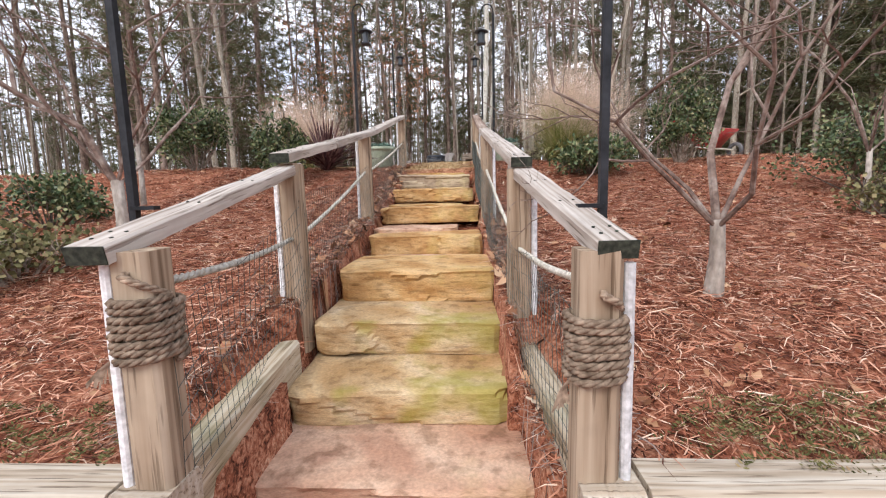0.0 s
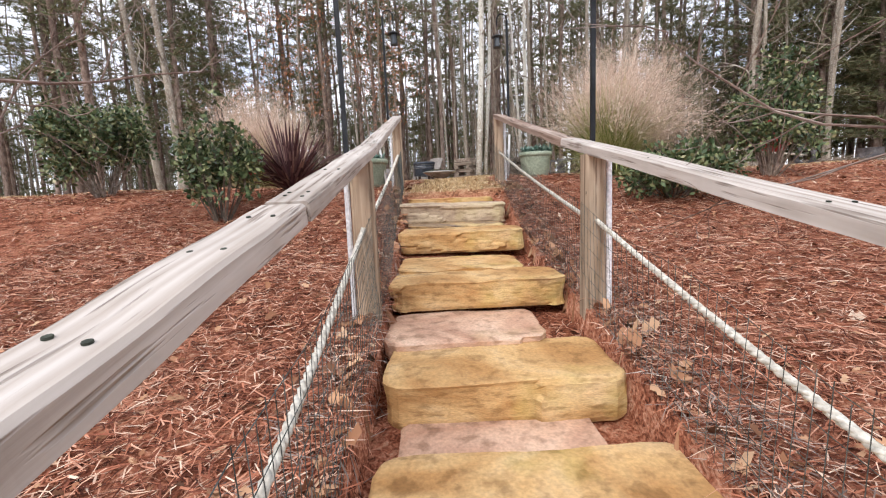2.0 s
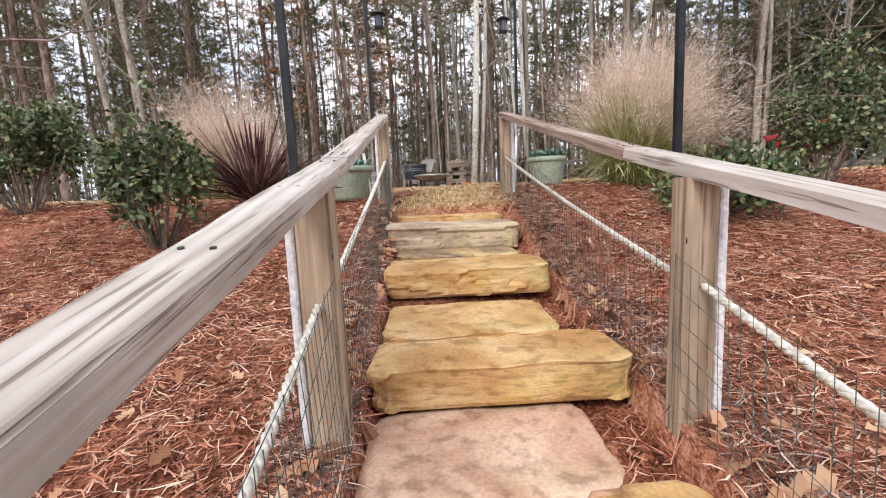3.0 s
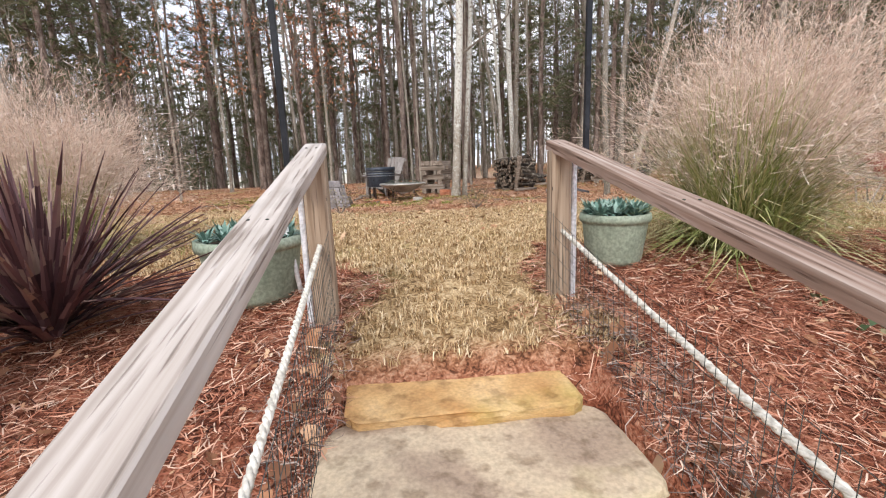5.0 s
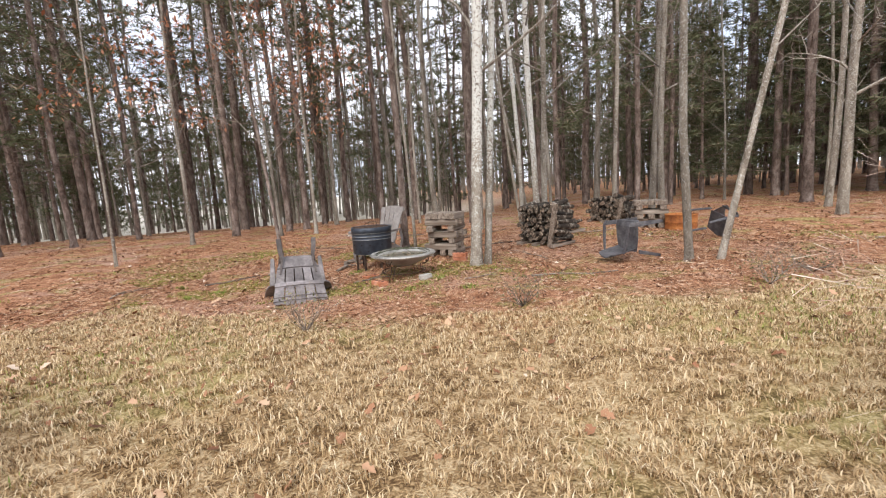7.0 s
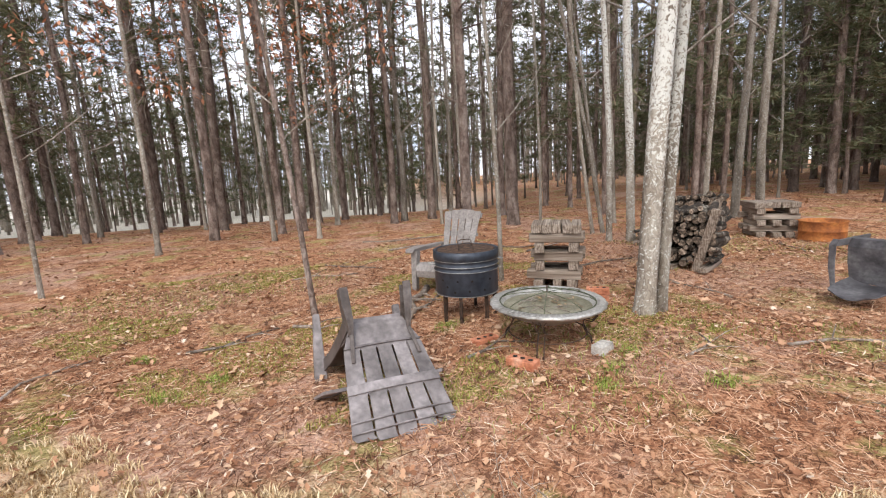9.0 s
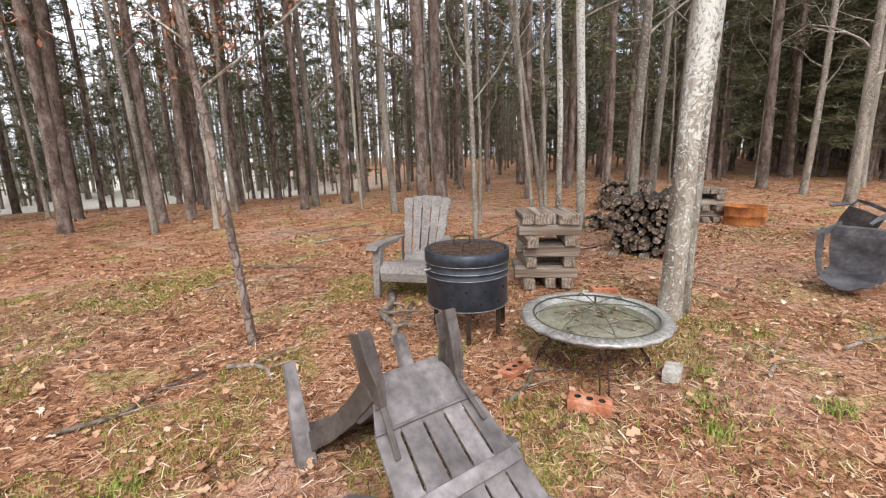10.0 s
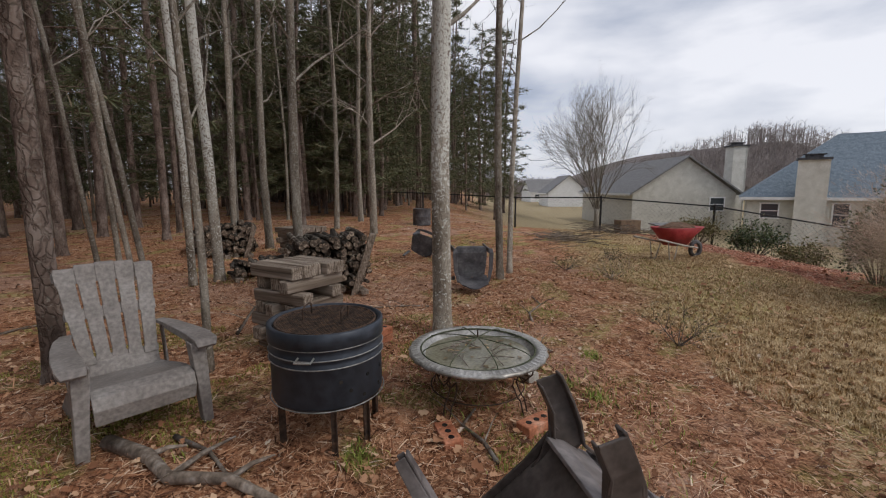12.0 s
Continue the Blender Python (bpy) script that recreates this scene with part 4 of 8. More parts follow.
NEAR_PINES = [(0.03, 15.30, 0.068, -0.008), (2.3, 19.6, 0.20, 0.0), (-4.7, 20.9, 0.15, 0.01), (-3.2, 21.1, 0.12, -0.03), (-2.7, 21.2, 0.13, 0.0), (-5.1, 23.1, 0.19, 0.02), (-7.6, 25.0, 0.21, 0.0), (-10.2, 23.5, 0.19, -0.02), (-12.9, 24.5, 0.18, 0.02),
              (-0.35, 21.7, 0.13, 0.01), (0.83, 22.4, 0.16, -0.01), (8.6, 25.4, 0.22, 0.0), (11.65, 18.1, 0.19, 0.0), (15.9, 22.9, 0.2, 0.0), (20.5, 15.1, 0.24, 0.02), (13.7, 22.3, 0.19, 0.0), (2.7, 21.5, 0.14, 0.0)]
NEAR_BARE = [(0.83, 12.80, 0.098, 0.035, 0.0), (0.99, 12.82, 0.060, 0.050, 0.02), (3.40, 12.14, 0.066, -0.035, 0.015), (3.70, 11.98, 0.052, 0.19, -0.035), (-1.84, 13.87, 0.036, -0.068, 0.0), (0.153, 14.34, 0.035, -0.02, 0.0), (2.48, 14.60, 0.075, 0.0, 0.0), (2.80, 15.8, 0.085, -0.02, 0.0), (2.55, 16.0, 0.06, -0.04, 0.0),
             (9.26, 15.16, 0.13, 0.04, 0.0), (-5.2, 15.8, 0.035, 0.03, 0.0), (0.8, 20.8, 0.05, 0.0, 0.0), (2.0, 17.4, 0.04, 0.0, 0.0), (3.87, 18.4, 0.05, -0.16, 0.0), (4.1, 18.24, 0.055, -0.03, 0.0), (6.53, 17.6, 0.11, 0.02, 0.0), (2.85, 17.0, 0.045, -0.14, 0.0), (5.04, 16.8, 0.065, 0.0, 0.0),
             (0.0, 22.3, 0.12, 0.0, 0.0), (1.18, 19.55, 0.10, -0.04, 0.0), (12.9, 16.4, 0.12, 0.0, 0.0), (10.6, 16.6, 0.10, 0.03, 0.0), (6.2, 16.7, 0.10, -0.02, 0.0), (3.06, 17.0, 0.05, -0.2, 0.0), (-7.04, 13.9, 0.13, -0.03, 0.0), (-7.7, 14.1, 0.12, -0.10, 0.0), (-3.5, 22.8, 0.08, 0.0, 0.0), (-8.6, 23.9, 0.09, 0.02, 0.0), (8.0, 23.3, 0.15, 0.0, 0.0)]
PALE = {0, 1, 7, 8}
for k, (x, y, r, lx) in enumerate(NEAR_PINES):
    make_pine(100 + k, 15 + (k % 4), r * (1.0 if k == 0 else 0.72), (4.6 + (k % 3) * 0.8, 15), (lx, 0.01), 1.0, (x, y, gz(x, y)), seg=12 if k == 0 else 8)
for k, (x, y, r, lx, ly) in enumerate(NEAR_BARE):
    tree = make_hardwood(200 + k, 11 + (k % 3) if r > 0.04 else 6.5, r * 0.78, (lx, ly), 2.4 + (k % 3) * 0.5 if r > 0.04 else 1.6, (x, y, gz(x, y)), None,
                  "bare tree with pale lichen-covered bark on leaf-covered ground" if k in PALE else "slender bare tree with grey bark on leaf-covered ground", n_br=14, depth=2, flare=1.22)
    if k == 4:
        trunk = next(o for o in tree.children if o.name.startswith("trunk")).data
        trunk.materials.clear()
        trunk.materials.append(BARK_PINE)
    if k in PALE:
        trunk = next(o for o in tree.children if o.name.startswith("trunk")).data
        trunk.materials.clear()
        trunk.materials.append(BARK_PALE)


def scatter_wood():
    """Fills the wood behind the placed trees with copies of a few trees."""
    rng = random.Random(77)
    pines = [make_pine(10 + k, 16 + 2 * (k % 2), 0.085 + 0.022 * (k % 3), (2.6 + 0.9 * (k % 3), 16), ((k - 2) * 0.008, 0), 1.0) for k in range(5)]
    bares = [make_hardwood(30 + k, 12 + (k % 2), 0.045 + 0.015 * (k % 3), ((k - 1.5) * 0.02, 0), 2.4, n_br=15, depth=1) for k in range(4)]
    taken = [(a[0], a[1]) for a in NEAR_PINES + NEAR_BARE]
    made = 0
    first = {}
    tries = 0
    while made < 300 and tries < 9000:
        tries += 1
        x, y = rng.uniform(-38, 44), rng.uniform(13, 56)
        if made > 190:
            x, y = rng.uniform(-34, 34), rng.uniform(19, 40)
        # keep the clearing, the field to the north-west and the houses' side open
        if y < 19.5 and -9 < x < 10:
            continue
        if x > 10 and y < 13.5 + 0.12 * (x - 10):
            continue
        if x < -9 and y < 15 + 0.3 * abs(x + 9) * 0.3:
            continue
        gap = 1.15 + 0.035 * max(y - 20, 0)
        if any((x - a) ** 2 + (y - b) ** 2 < gap * gap for a, b in taken):
            continue
        taken.append((x, y))
        src = (pines if rng.random() < 0.62 else bares)
        o = src[rng.randrange(len(src))]
        m = pose(x, y, gz(x, y), 0, 0, rng.uniform(0, 360))
        if o.name not in first:
            first[o.name] = 1
            o.matrix_world = m
        else:
            c = copy_thing(o, m)
            s = rng.uniform(0.85, 1.2)
            c.scale = (s, s, s)
        made += 1


scatter_wood()


def young_pine(seed, h, label="young green pine growing under the taller trees"):
    rng = random.Random(seed)
    t = thing("young_pine", (0, -500, 0), label, "tree", "young pines of the wood")
    pts = trunk_line(rng, h, (rng.gauss(0, 0.02), 0), 0.02, 6)
    part("trunk", trunk_mesh(rng, pts, 0.045, 0.2, 6, 1.3), BARK_PINE, t, smooth=True)
    br, nd = Soup(), Soup()
    for k in range(46):
        z = h * (0.10 + 0.88 * k / 46)
        L = (0.35 + 1.25 * (1 - z / h)) * rng.uniform(0.6, 1.15)
        a = k * 2.4 + rng.uniform(-0.5, 0.5)
        p = Vector((0, 0, z))
        e = p + Vector((math.cos(a), math.sin(a), rng.uniform(0.05, 0.5))) * L
        br.stick(p, e, 0.010, 0.004)
        for j in range(7):
            q = p.lerp(e, 0.3 + 0.7 * (j + 1) / 7)
            needle_tuft(nd, rng, q + Vector((rng.gauss(0, 0.09), rng.gauss(0, 0.09), rng.gauss(0, 0.08))), rng.uniform(0.16, 0.28), 8)
    br.make("branching", BARK_PINE, t, kind="stuff")
    nd.make("crown", NEEDLES, t, kind="stuff")
    return t


def scatter_young():
    rng = random.Random(31)
    src = [young_pine(60 + k, 4.5 + 1.4 * k) for k in range(4)]
    used = set()
    n = 0
    while n < 75:
        if n < 45:
            x, y = rng.uniform(-26, 30), rng.uniform(27, 44)
        else:
            x, y = rng.uniform(14, 36), rng.uniform(17, 36)
        if x > 12 and y < 15 + 0.1 * x:
            continue
        o = src[n % 4]
        m = pose(x, y, gz(x, y), 0, 0, rng.uniform(0, 360))
        if o.name not in used:
            used.add(o.name)
            o.matrix_world = m
        else:
            c = copy_thing(o, m)
            s = rng.uniform(0.8, 1.3)
            c.scale = (s, s, s)
        n += 1


scatter_young()
erng = random.Random(404)
edge = [young_pine(90 + k, 9.5 + k, "dense green pine at the shaded north-east edge of the wood") for k in range(3)]
for o in edge:
    for c in o.children:
        if c.name.startswith("trunk"):
            c.scale = (1.6, 1.6, 1)
for k in range(128):
    x = erng.uniform(15, 46)
    y = erng.uniform(14.5 + 0.16 * (x - 12), 18 + 0.62 * (x - 12))
    if k > 83:
        x = erng.uniform(27, 58)
        y = erng.uniform(12.4 - 0.085 * (x + 2.5), 15 + 0.16 * (x - 12))
    o = edge[k] if k < 3 else copy_thing(edge[k % 3], pose(x, y, gz(x, y), 0, 0, 77 * k))
    if k < 3:
        o.matrix_world = pose(x, y, gz(x, y), 0, 0, 77 * k)
    f = erng.uniform(1.3, 1.9)
    o.scale = (f, f, erng.uniform(0.85, 1.25) * (1.35 if k > 83 else 1.0))
for k, (x, y, h) in enumerate(((22.5, 13.6, 8.5), (23.5, 10.9, 8.0), (27.0, 12.6, 9.5), (32.5, 10.0, 10.0), (18.5, 14.8, 8.0), (36, 13.0, 10.5), (29.5, 15.0, 10.0), (15.5, 17.2, 7.0), (17.5, 19.5, 8.5), (20.5, 17.5, 8.0), (13.5, 20.5, 7.0), (11.5, 22.0, 6.5), (24, 17.5, 9.0))):
    yp = young_pine(80 + k, h, "dense green pine at the edge of the wood by the fence")
    yp.matrix_world = pose(x, y, gz(x, y), 0, 0, 40 * k)
    yp.scale = (1.5, 1.5, 1.0)


def leafy_oak(x, y, h):
    """A thin oak that keeps its dead leaves."""
    t = make_hardwood(340, h, 0.05, (0.01, 0), 2.6, (x, y, gz(x, y)), None, "thin oak still holding clusters of dead reddish leaves", n_br=14, depth=2, group="oaks with dead leaves")
    rng = random.Random(int(x * 7))
    s = Soup()
    for _ in range(64):
        c = Vector((rng.gauss(0, 1.1), rng.gauss(0, 0.9), rng.uniform(2.8, 7.6)))
        for _ in range(22):
            p = c + Vector((rng.gauss(0, 0.22), rng.gauss(0, 0.22), rng.gauss(0, 0.18)))
            d = Vector((rng.gauss(0, 1), rng.gauss(0, 1), rng.gauss(-0.6, 0.7))).normalized()
            u, v = frame_along(d)
            s.quad(p, p + d * 0.06 + u * 0.028, p + d * 0.12, p + d * 0.06 - u * 0.028)
    s.make("dead_foliage", OAK_LEAF, t, kind="stuff")


leafy_oak(-5.0, 18.6, 8.5)
leafy_oak(-2.2, 19.6, 8.0)


def far_woods():
    """Distant trunks, twigs and pine tops, too many to count."""
    rng = random.Random(9)
    s, nd = Soup(), Soup()
    for _ in range(860):
        ang = rng.uniform(-62, 66)
        dist = rng.uniform(48, 85)
        x, y = dist * math.sin(radians(ang)), 8 + dist * math.cos(radians(ang))
        if x > 14 and y < 24 or (x < 12 and 40 < y < 56 and rng.random() < 0.8):
            continue
        z = gz(x, y)
        h = rng.uniform(11, 17)
        s.stick((x, y, z - 0.3), (x + rng.gauss(0, 0.4), y, z + h), rng.uniform(0.08, 0.2), 0.04, 5)
        for _ in range(9):
            zz = z + rng.uniform(1.5, h)
            a = rng.uniform(0, 6.28)
            e = Vector((x + math.cos(a) * rng.uniform(1, 2.4), y + math.sin(a) * 2, zz + rng.uniform(0, 1)))
            s.stick((x, y, zz), e, 0.03, 0.01)
            if rng.random() < 0.75:
                for _ in range(3):
                    needle_tuft(nd, rng, e + Vector((rng.gauss(0, 0.5), rng.gauss(0, 0.5), rng.gauss(0, 0.4))), rng.uniform(0.4, 0.8), 9)
    s.make("far_trunks", BARK_GREY, kind="stuff", label="distant bare trunks and twigs of the wood", category="trees")
    nd.make("far_pine_tops", NEEDLES, kind="stuff", label="distant dark green pine foliage", category="trees")


far_woods()

# ---- plastic garden chairs ----
RESIN = plain("weathered_brown_grey_resin", (0.19, 0.165, 0.15), (0.255, 0.228, 0.208), 3, 0.55, bump=0.10, fine=45, c3=(0.31, 0.285, 0.265), vary=0.03)
RESIN_DARK = plain("dark_resin", (0.045, 0.042, 0.045), (0.10, 0.095, 0.10), 6, 0.55, bump=0.12, fine=30, c3=(0.16, 0.155, 0.155), vary=0.08)


RESIN_B = plain("brown_grey_resin", (0.10, 0.086, 0.082), (0.21, 0.185, 0.178), 5, 0.5, bump=0.12, fine=30, c3=(0.32, 0.285, 0.28), vary=0.03)


def adirondack(place, label, mat, turn=0.0, m=None, ah=0.5):
    """A moulded slat-back garden chair; it faces -y."""
    ch = thing("garden_chair", m if m is not None else place, label, "chair", "plastic garden chairs", turn)
    # back: slats of one leaning plate
    base, top = Vector((0, 0.34, 0.27)), Vector((0, 0.60, 0.87))
    bm = bmesh.new()
    strip(bm, [base + Vector((0, -0.05, -0.02)), base.lerp(top, 0.12)], (1, 0, 0), [0.20, 0.205], 0.022)
    part("back_panel", bm, mat, ch)
    n = 5
    for k in range(n):
        u0, u1 = -1 + 2 * k / n, -1 + 2 * (k + 1) / n
        bm = bmesh.new()
        rows = []
        for t in (0.10, 0.16, 0.17, 0.52, 0.53, 0.62, 0.63, 0.86, 0.87, 0.97, 1.0):
            g = 0.0 if t < 0.165 or 0.525 < t < 0.625 or t > 0.865 else 0.0065
            w = 0.200 + 0.068 * t - (0.012 if t == 1.0 else 0)
            p = base.lerp(top, t)
            arch = 0.035 * (1 - ((u0 + u1) / 2) ** 2) * (t > 0.9)
            rows.append(((u0 * w + g, u1 * w - g), p + Vector((0, 0.03 * ((u0 + u1) / 2) ** 2 * -1, arch))))
        prev = None
        for (a, b), p in rows:
            ring = [bm.verts.new(p + Vector(q)) for q in ((a, -0.010, 0), (b, -0.010, 0), (b, 0.010, 0), (a, 0.010, 0))]
            if prev:
                for j in range(4):
                    bm.faces.new((prev[j], prev[(j + 1) % 4], ring[(j + 1) % 4], ring[j]))
            else:
                bm.faces.new(ring[::-1])
            prev = ring
        bm.faces.new(prev)
        part("back_slat", bm, mat, ch)
    bm = bmesh.new()
    p = base.lerp(top, 0.55)
    strip(bm, [p + Vector((-0.245, 0.012, 0)), p + Vector((0, 0.018, 0)), p + Vector((0.245, 0.012, 0))], (0, 0.39, 0.9), 0.022, 0.014)
    strip(bm, [base.lerp(top, 0.93) + Vector((-0.27, 0.012, 0)), base.lerp(top, 0.95) + Vector((0, 0.016, 0)), base.lerp(top, 0.93) + Vector((0.27, 0.012, 0))], (0, 0.39, 0.9), 0.03, 0.012)
    part("back_band", bm, mat, ch)
    bm = bmesh.new()
    strip(bm, [(0, -0.245, 0.20), (0, -0.262, 0.28), (0, -0.24, 0.335), (0, -0.17, 0.352), (0, 0.0, 0.325), (0, 0.18, 0.285), (0, 0.33, 0.258)], (1, 0, 0), [0.235, 0.24, 0.24, 0.24, 0.235, 0.225, 0.21], 0.016)
    part("seat", bm, mat, ch)
    for s in (-1, 1):
        bm = bmesh.new()
        # channel-section front leg, wider at the top
        for k, (dx, dy) in enumerate(((0, 0), (-0.024, 0.03), (0.024, 0.03))):
            if k == 0:
                strip(bm, [(s * 0.300, -0.235, 0.0), (s * 0.285, -0.245, 0.25), (s * 0.270, -0.235, ah)], (1, 0, 0), [0.026, 0.032, 0.042], 0.012)
            else:
                strip(bm, [(s * 0.300 + dx, -0.205, 0.0), (s * 0.285 + dx * 1.2, -0.21, 0.25), (s * 0.270 + dx * 1.5, -0.20, ah)], (0, 1, 0), [0.03, 0.036, 0.045], 0.010)
        part("front_leg", bm, mat, ch)
        bm = bmesh.new()
        strip(bm, [(s * 0.30, -0.30, ah - 0.015), (s * 0.305, -0.27, ah + 0.015), (s * 0.305, -0.10, ah + 0.02), (s * 0.295, 0.15, ah + 0.005), (s * 0.275, 0.34, ah), (s * 0.245, 0.44, ah)], (1, 0, 0), [0.05, 0.062, 0.062, 0.052, 0.042, 0.03], 0.022)
        strip(bm, [(s * 0.30 + 0.045, -0.26, ah), (s * 0.275 + 0.035, 0.3, ah - 0.01)], (0, 0, 1), 0.016, 0.008)
        strip(bm, [(s * 0.30 - 0.045, -0.26, ah), (s * 0.275 - 0.035, 0.3, ah - 0.01)], (0, 0, 1), 0.016, 0.008)
        part("armrest", bm, mat, ch)
        bm = bmesh.new()
        strip(bm, [(s * 0.250, -0.20, 0.29), (s * 0.255, 0.10, 0.22), (s * 0.275, 0.38, 0.11), (s * 0.29, 0.56, 0.0)], (0, 0.45, 1), [0.035, 0.055, 0.075, 0.045], 0.012)
        strip(bm, [(s * 0.225, 0.16, 0.16), (s * 0.245, 0.36, 0.055), (s * 0.262, 0.52, -0.01)], (1, 0, 0), [0.02, 0.032, 0.030], 0.012)
        strip(bm, [(s * 0.23, 0.26, 0.25), (s * 0.25, 0.44, 0.15), (s * 0.265, 0.59, 0.04)], (1, 0, 0), [0.02, 0.03, 0.028], 0.012)
        strip(bm, [(s * 0.262, 0.40, 0.12), (s * 0.27, 0.46, 0.30), (s * 0.255, 0.44, ah - 0.01)], (0, 1, 0), [0.045, 0.03, 0.03], 0.014)
        part("rear_leg", bm, mat, ch)
    for o in ch.children:
        bv = o.modifiers.new("edge", "BEVEL")
        bv.width, bv.segments = 0.004, 2
    return ch


adirondack(None, "grey weathered slat-back plastic garden chair standing beside the black drum", RESIN, m=pose(-0.50, 14.32, gz(-0.50, 14.32) - 0.01, 0, 0, -40) @ Matrix.Diagonal((0.88, 0.90, 0.92, 1)))


def tipped_chair():
    """The same kind of chair, turned over on its arms with the back sloping to the ground; local z is the chair's own up."""
    xl = Vector((0.975, 0.21, -0.04)).normalized()
    yl = Vector((0.14, -0.86, 0.486))
    yl = (yl - xl * yl.dot(xl)).normalized()
    zl = xl.cross(yl)
    rear = Vector((-1.325, 12.295, 2.30))
    m = Matrix((xl, yl, zl)).transposed().to_4x4()
    m.translation = rear - yl * 0.50
    ch = thing("garden_chair", m, "brown-grey slat-back plastic garden chair turned upside down, legs in air", "chair", "plastic garden chairs")
    base, top = Vector((0, 0.425, 0.17)), Vector((0, 0.70, 0.765))

    def half(t):
        return 0.158 + 0.045 * smoothstep(t, 0.0, 0.35) + 0.062 * t

    def smoothstep(v, a, b):
        v = min(max((v - a) / (b - a), 0), 1)
        return v * v * (3 - 2 * v)
    n = 5
    for k in range(n):
        bm = bmesh.new()
        prev = None
        for t in (0.27, 0.30, 0.31, 0.59, 0.60, 0.70, 0.71, 0.93, 1.0, 1.03):
            u0, u1 = -1 + 2 * k / n, -1 + 2 * (k + 1) / n
            g = 0.0055 if 0.305 < t < 0.595 or 0.705 < t else 0.0
            w = half(t) - (0.02 if t > 1.0 else 0)
            a, b = u0 * w + (g if k else 0), u1 * w - (g if k < n - 1 else 0)
            p = base.lerp(top, t) + Vector((0, 0, 0.025 * (1 - ((u0 + u1) / 2) ** 2) * (t > 0.95)))
            ring = [bm.verts.new(p + Vector((q[0], q[1] - 0.016 * (q[0] / w) ** 2, 0))) for q in ((a, -0.007), (b, -0.007), (b, 0.007), (a, 0.007))]
            if prev:
                for j in range(4):
                    bm.faces.new((prev[j], prev[(j + 1) % 4], ring[(j + 1) % 4], ring[j]))
            else:
                bm.faces.new(ring[::-1])
            prev = ring
        bm.faces.new(prev)
        part("back_slat", bm, RESIN_B, ch)
    bm = bmesh.new()
    ts = [-0.02, 0.06, 0.14, 0.22, 0.272]
    strip(bm, [base.lerp(top, t) + Vector((0, -0.012 if t > 0 else -0.03, 0)) for t in ts], (1, 0, 0), [half(max(t, 0)) for t in ts], 0.014)
    part("back_panel", bm, RESIN_B, ch)
    along = (top - base).normalized()
    for t, hw, name in ((0.275, 0.006, "ridge"), (0.65, 0.026, "back_band"), (0.905, 0.004, "ridge"), (0.985, 0.004, "ridge")):
        bm = bmesh.new()
        p = base.lerp(top, t)
        strip(bm, [p + Vector((-half(t) - 0.004, -0.004, 0)), p + Vector((-half(t) * 0.5, 0.009, -0.004)), p + Vector((0, 0.013, -0.006)), p + Vector((half(t) * 0.5, 0.009, -0.004)), p + Vector((half(t) + 0.004, -0.004, 0))], along, hw, 0.012)
        part(name, bm, RESIN_B, ch)
    # seat, seen from below
    bm = bmesh.new()
    strip(bm, [(0, 0.42, 0.20), (0, 0.30, 0.245), (0, 0.10, 0.30), (0, -0.06, 0.345), (0, -0.13, 0.34), (0, -0.15, 0.27)], (1, 0, 0), [0.165, 0.20, 0.225, 0.235, 0.235, 0.23], 0.012)
    part("seat", bm, RESIN_B_SHADED, ch)
    for s in (-1, 1):
        # rear leg: a deep channel that sweeps out of the back's edge
        bm = bmesh.new()
        strip(bm, [(s * 0.205, 0.50, 0.0), (s * 0.198, 0.492, 0.10), (s * 0.182, 0.47, 0.17), (s * 0.172, 0.42, 0.235), (s * 0.20, 0.30, 0.285)], (0, 1, 0.25), [0.040, 0.043, 0.060, 0.085, 0.055], 0.010)
        strip(bm, [(s * 0.185, 0.538, 0.0), (s * 0.178, 0.530, 0.10), (s * 0.168, 0.515, 0.18), (s * 0.165, 0.49, 0.26), (s * 0.185, 0.545, 0.42)], (1, 0, 0), [0.024, 0.024, 0.020, 0.012, 0.010], 0.010)
        strip(bm, [(s * 0.185, 0.462, 0.0), (s * 0.178, 0.452, 0.10), (s * 0.168, 0.41, 0.18)], (1, 0, 0), [0.024, 0.024, 0.018], 0.008)
        part("rear_leg", bm, RESIN_B_SHADED, ch)
        # side rail from the rear leg down to the front leg
        bm = bmesh.new()
        strip(bm, [(s * 0.180, 0.45, 0.19), (s * 0.205, 0.30, 0.255), (s * 0.235, 0.10, 0.31), (s * 0.262, -0.06, 0.335)], (0, 0.3, 1), [0.045, 0.042, 0.038, 0.040], 0.011)
        part("side_rail", bm, RESIN_B_SHADED, ch)
        bm = bmesh.new()
        strip(bm, [(s * 0.275, -0.045, 0.0), (s * 0.284, -0.055, 0.25), (s * 0.292, -0.06, 0.52)], (1, 0.15, 0), [0.019, 0.030, 0.044], 0.010)
        strip(bm, [(s * 0.258, -0.075, 0.0), (s * 0.256, -0.090, 0.25), (s * 0.252, -0.10, 0.52)], (0, 1, 0), [0.020, 0.028, 0.036], 0.009)
        strip(bm, [(s * 0.293, -0.070, 0.0), (s * 0.312, -0.085, 0.25), (s * 0.332, -0.095, 0.52)], (0, 1, 0), [0.014, 0.022, 0.030], 0.009)
        part("front_leg", bm, RESIN_B, ch)
        bm = bmesh.new()
        strip(bm, [(s * 0.292, -0.16, 0.515), (s * 0.295, -0.10, 0.535), (s * 0.300, 0.05, 0.545), (s * 0.300, 0.22, 0.535), (s * 0.285, 0.40, 0.530), (s * 0.265, 0.52, 0.535), (s * 0.255, 0.585, 0.54)], (1, 0, 0), [0.045, 0.062, 0.068, 0.066, 0.056, 0.045, 0.02], 0.018)
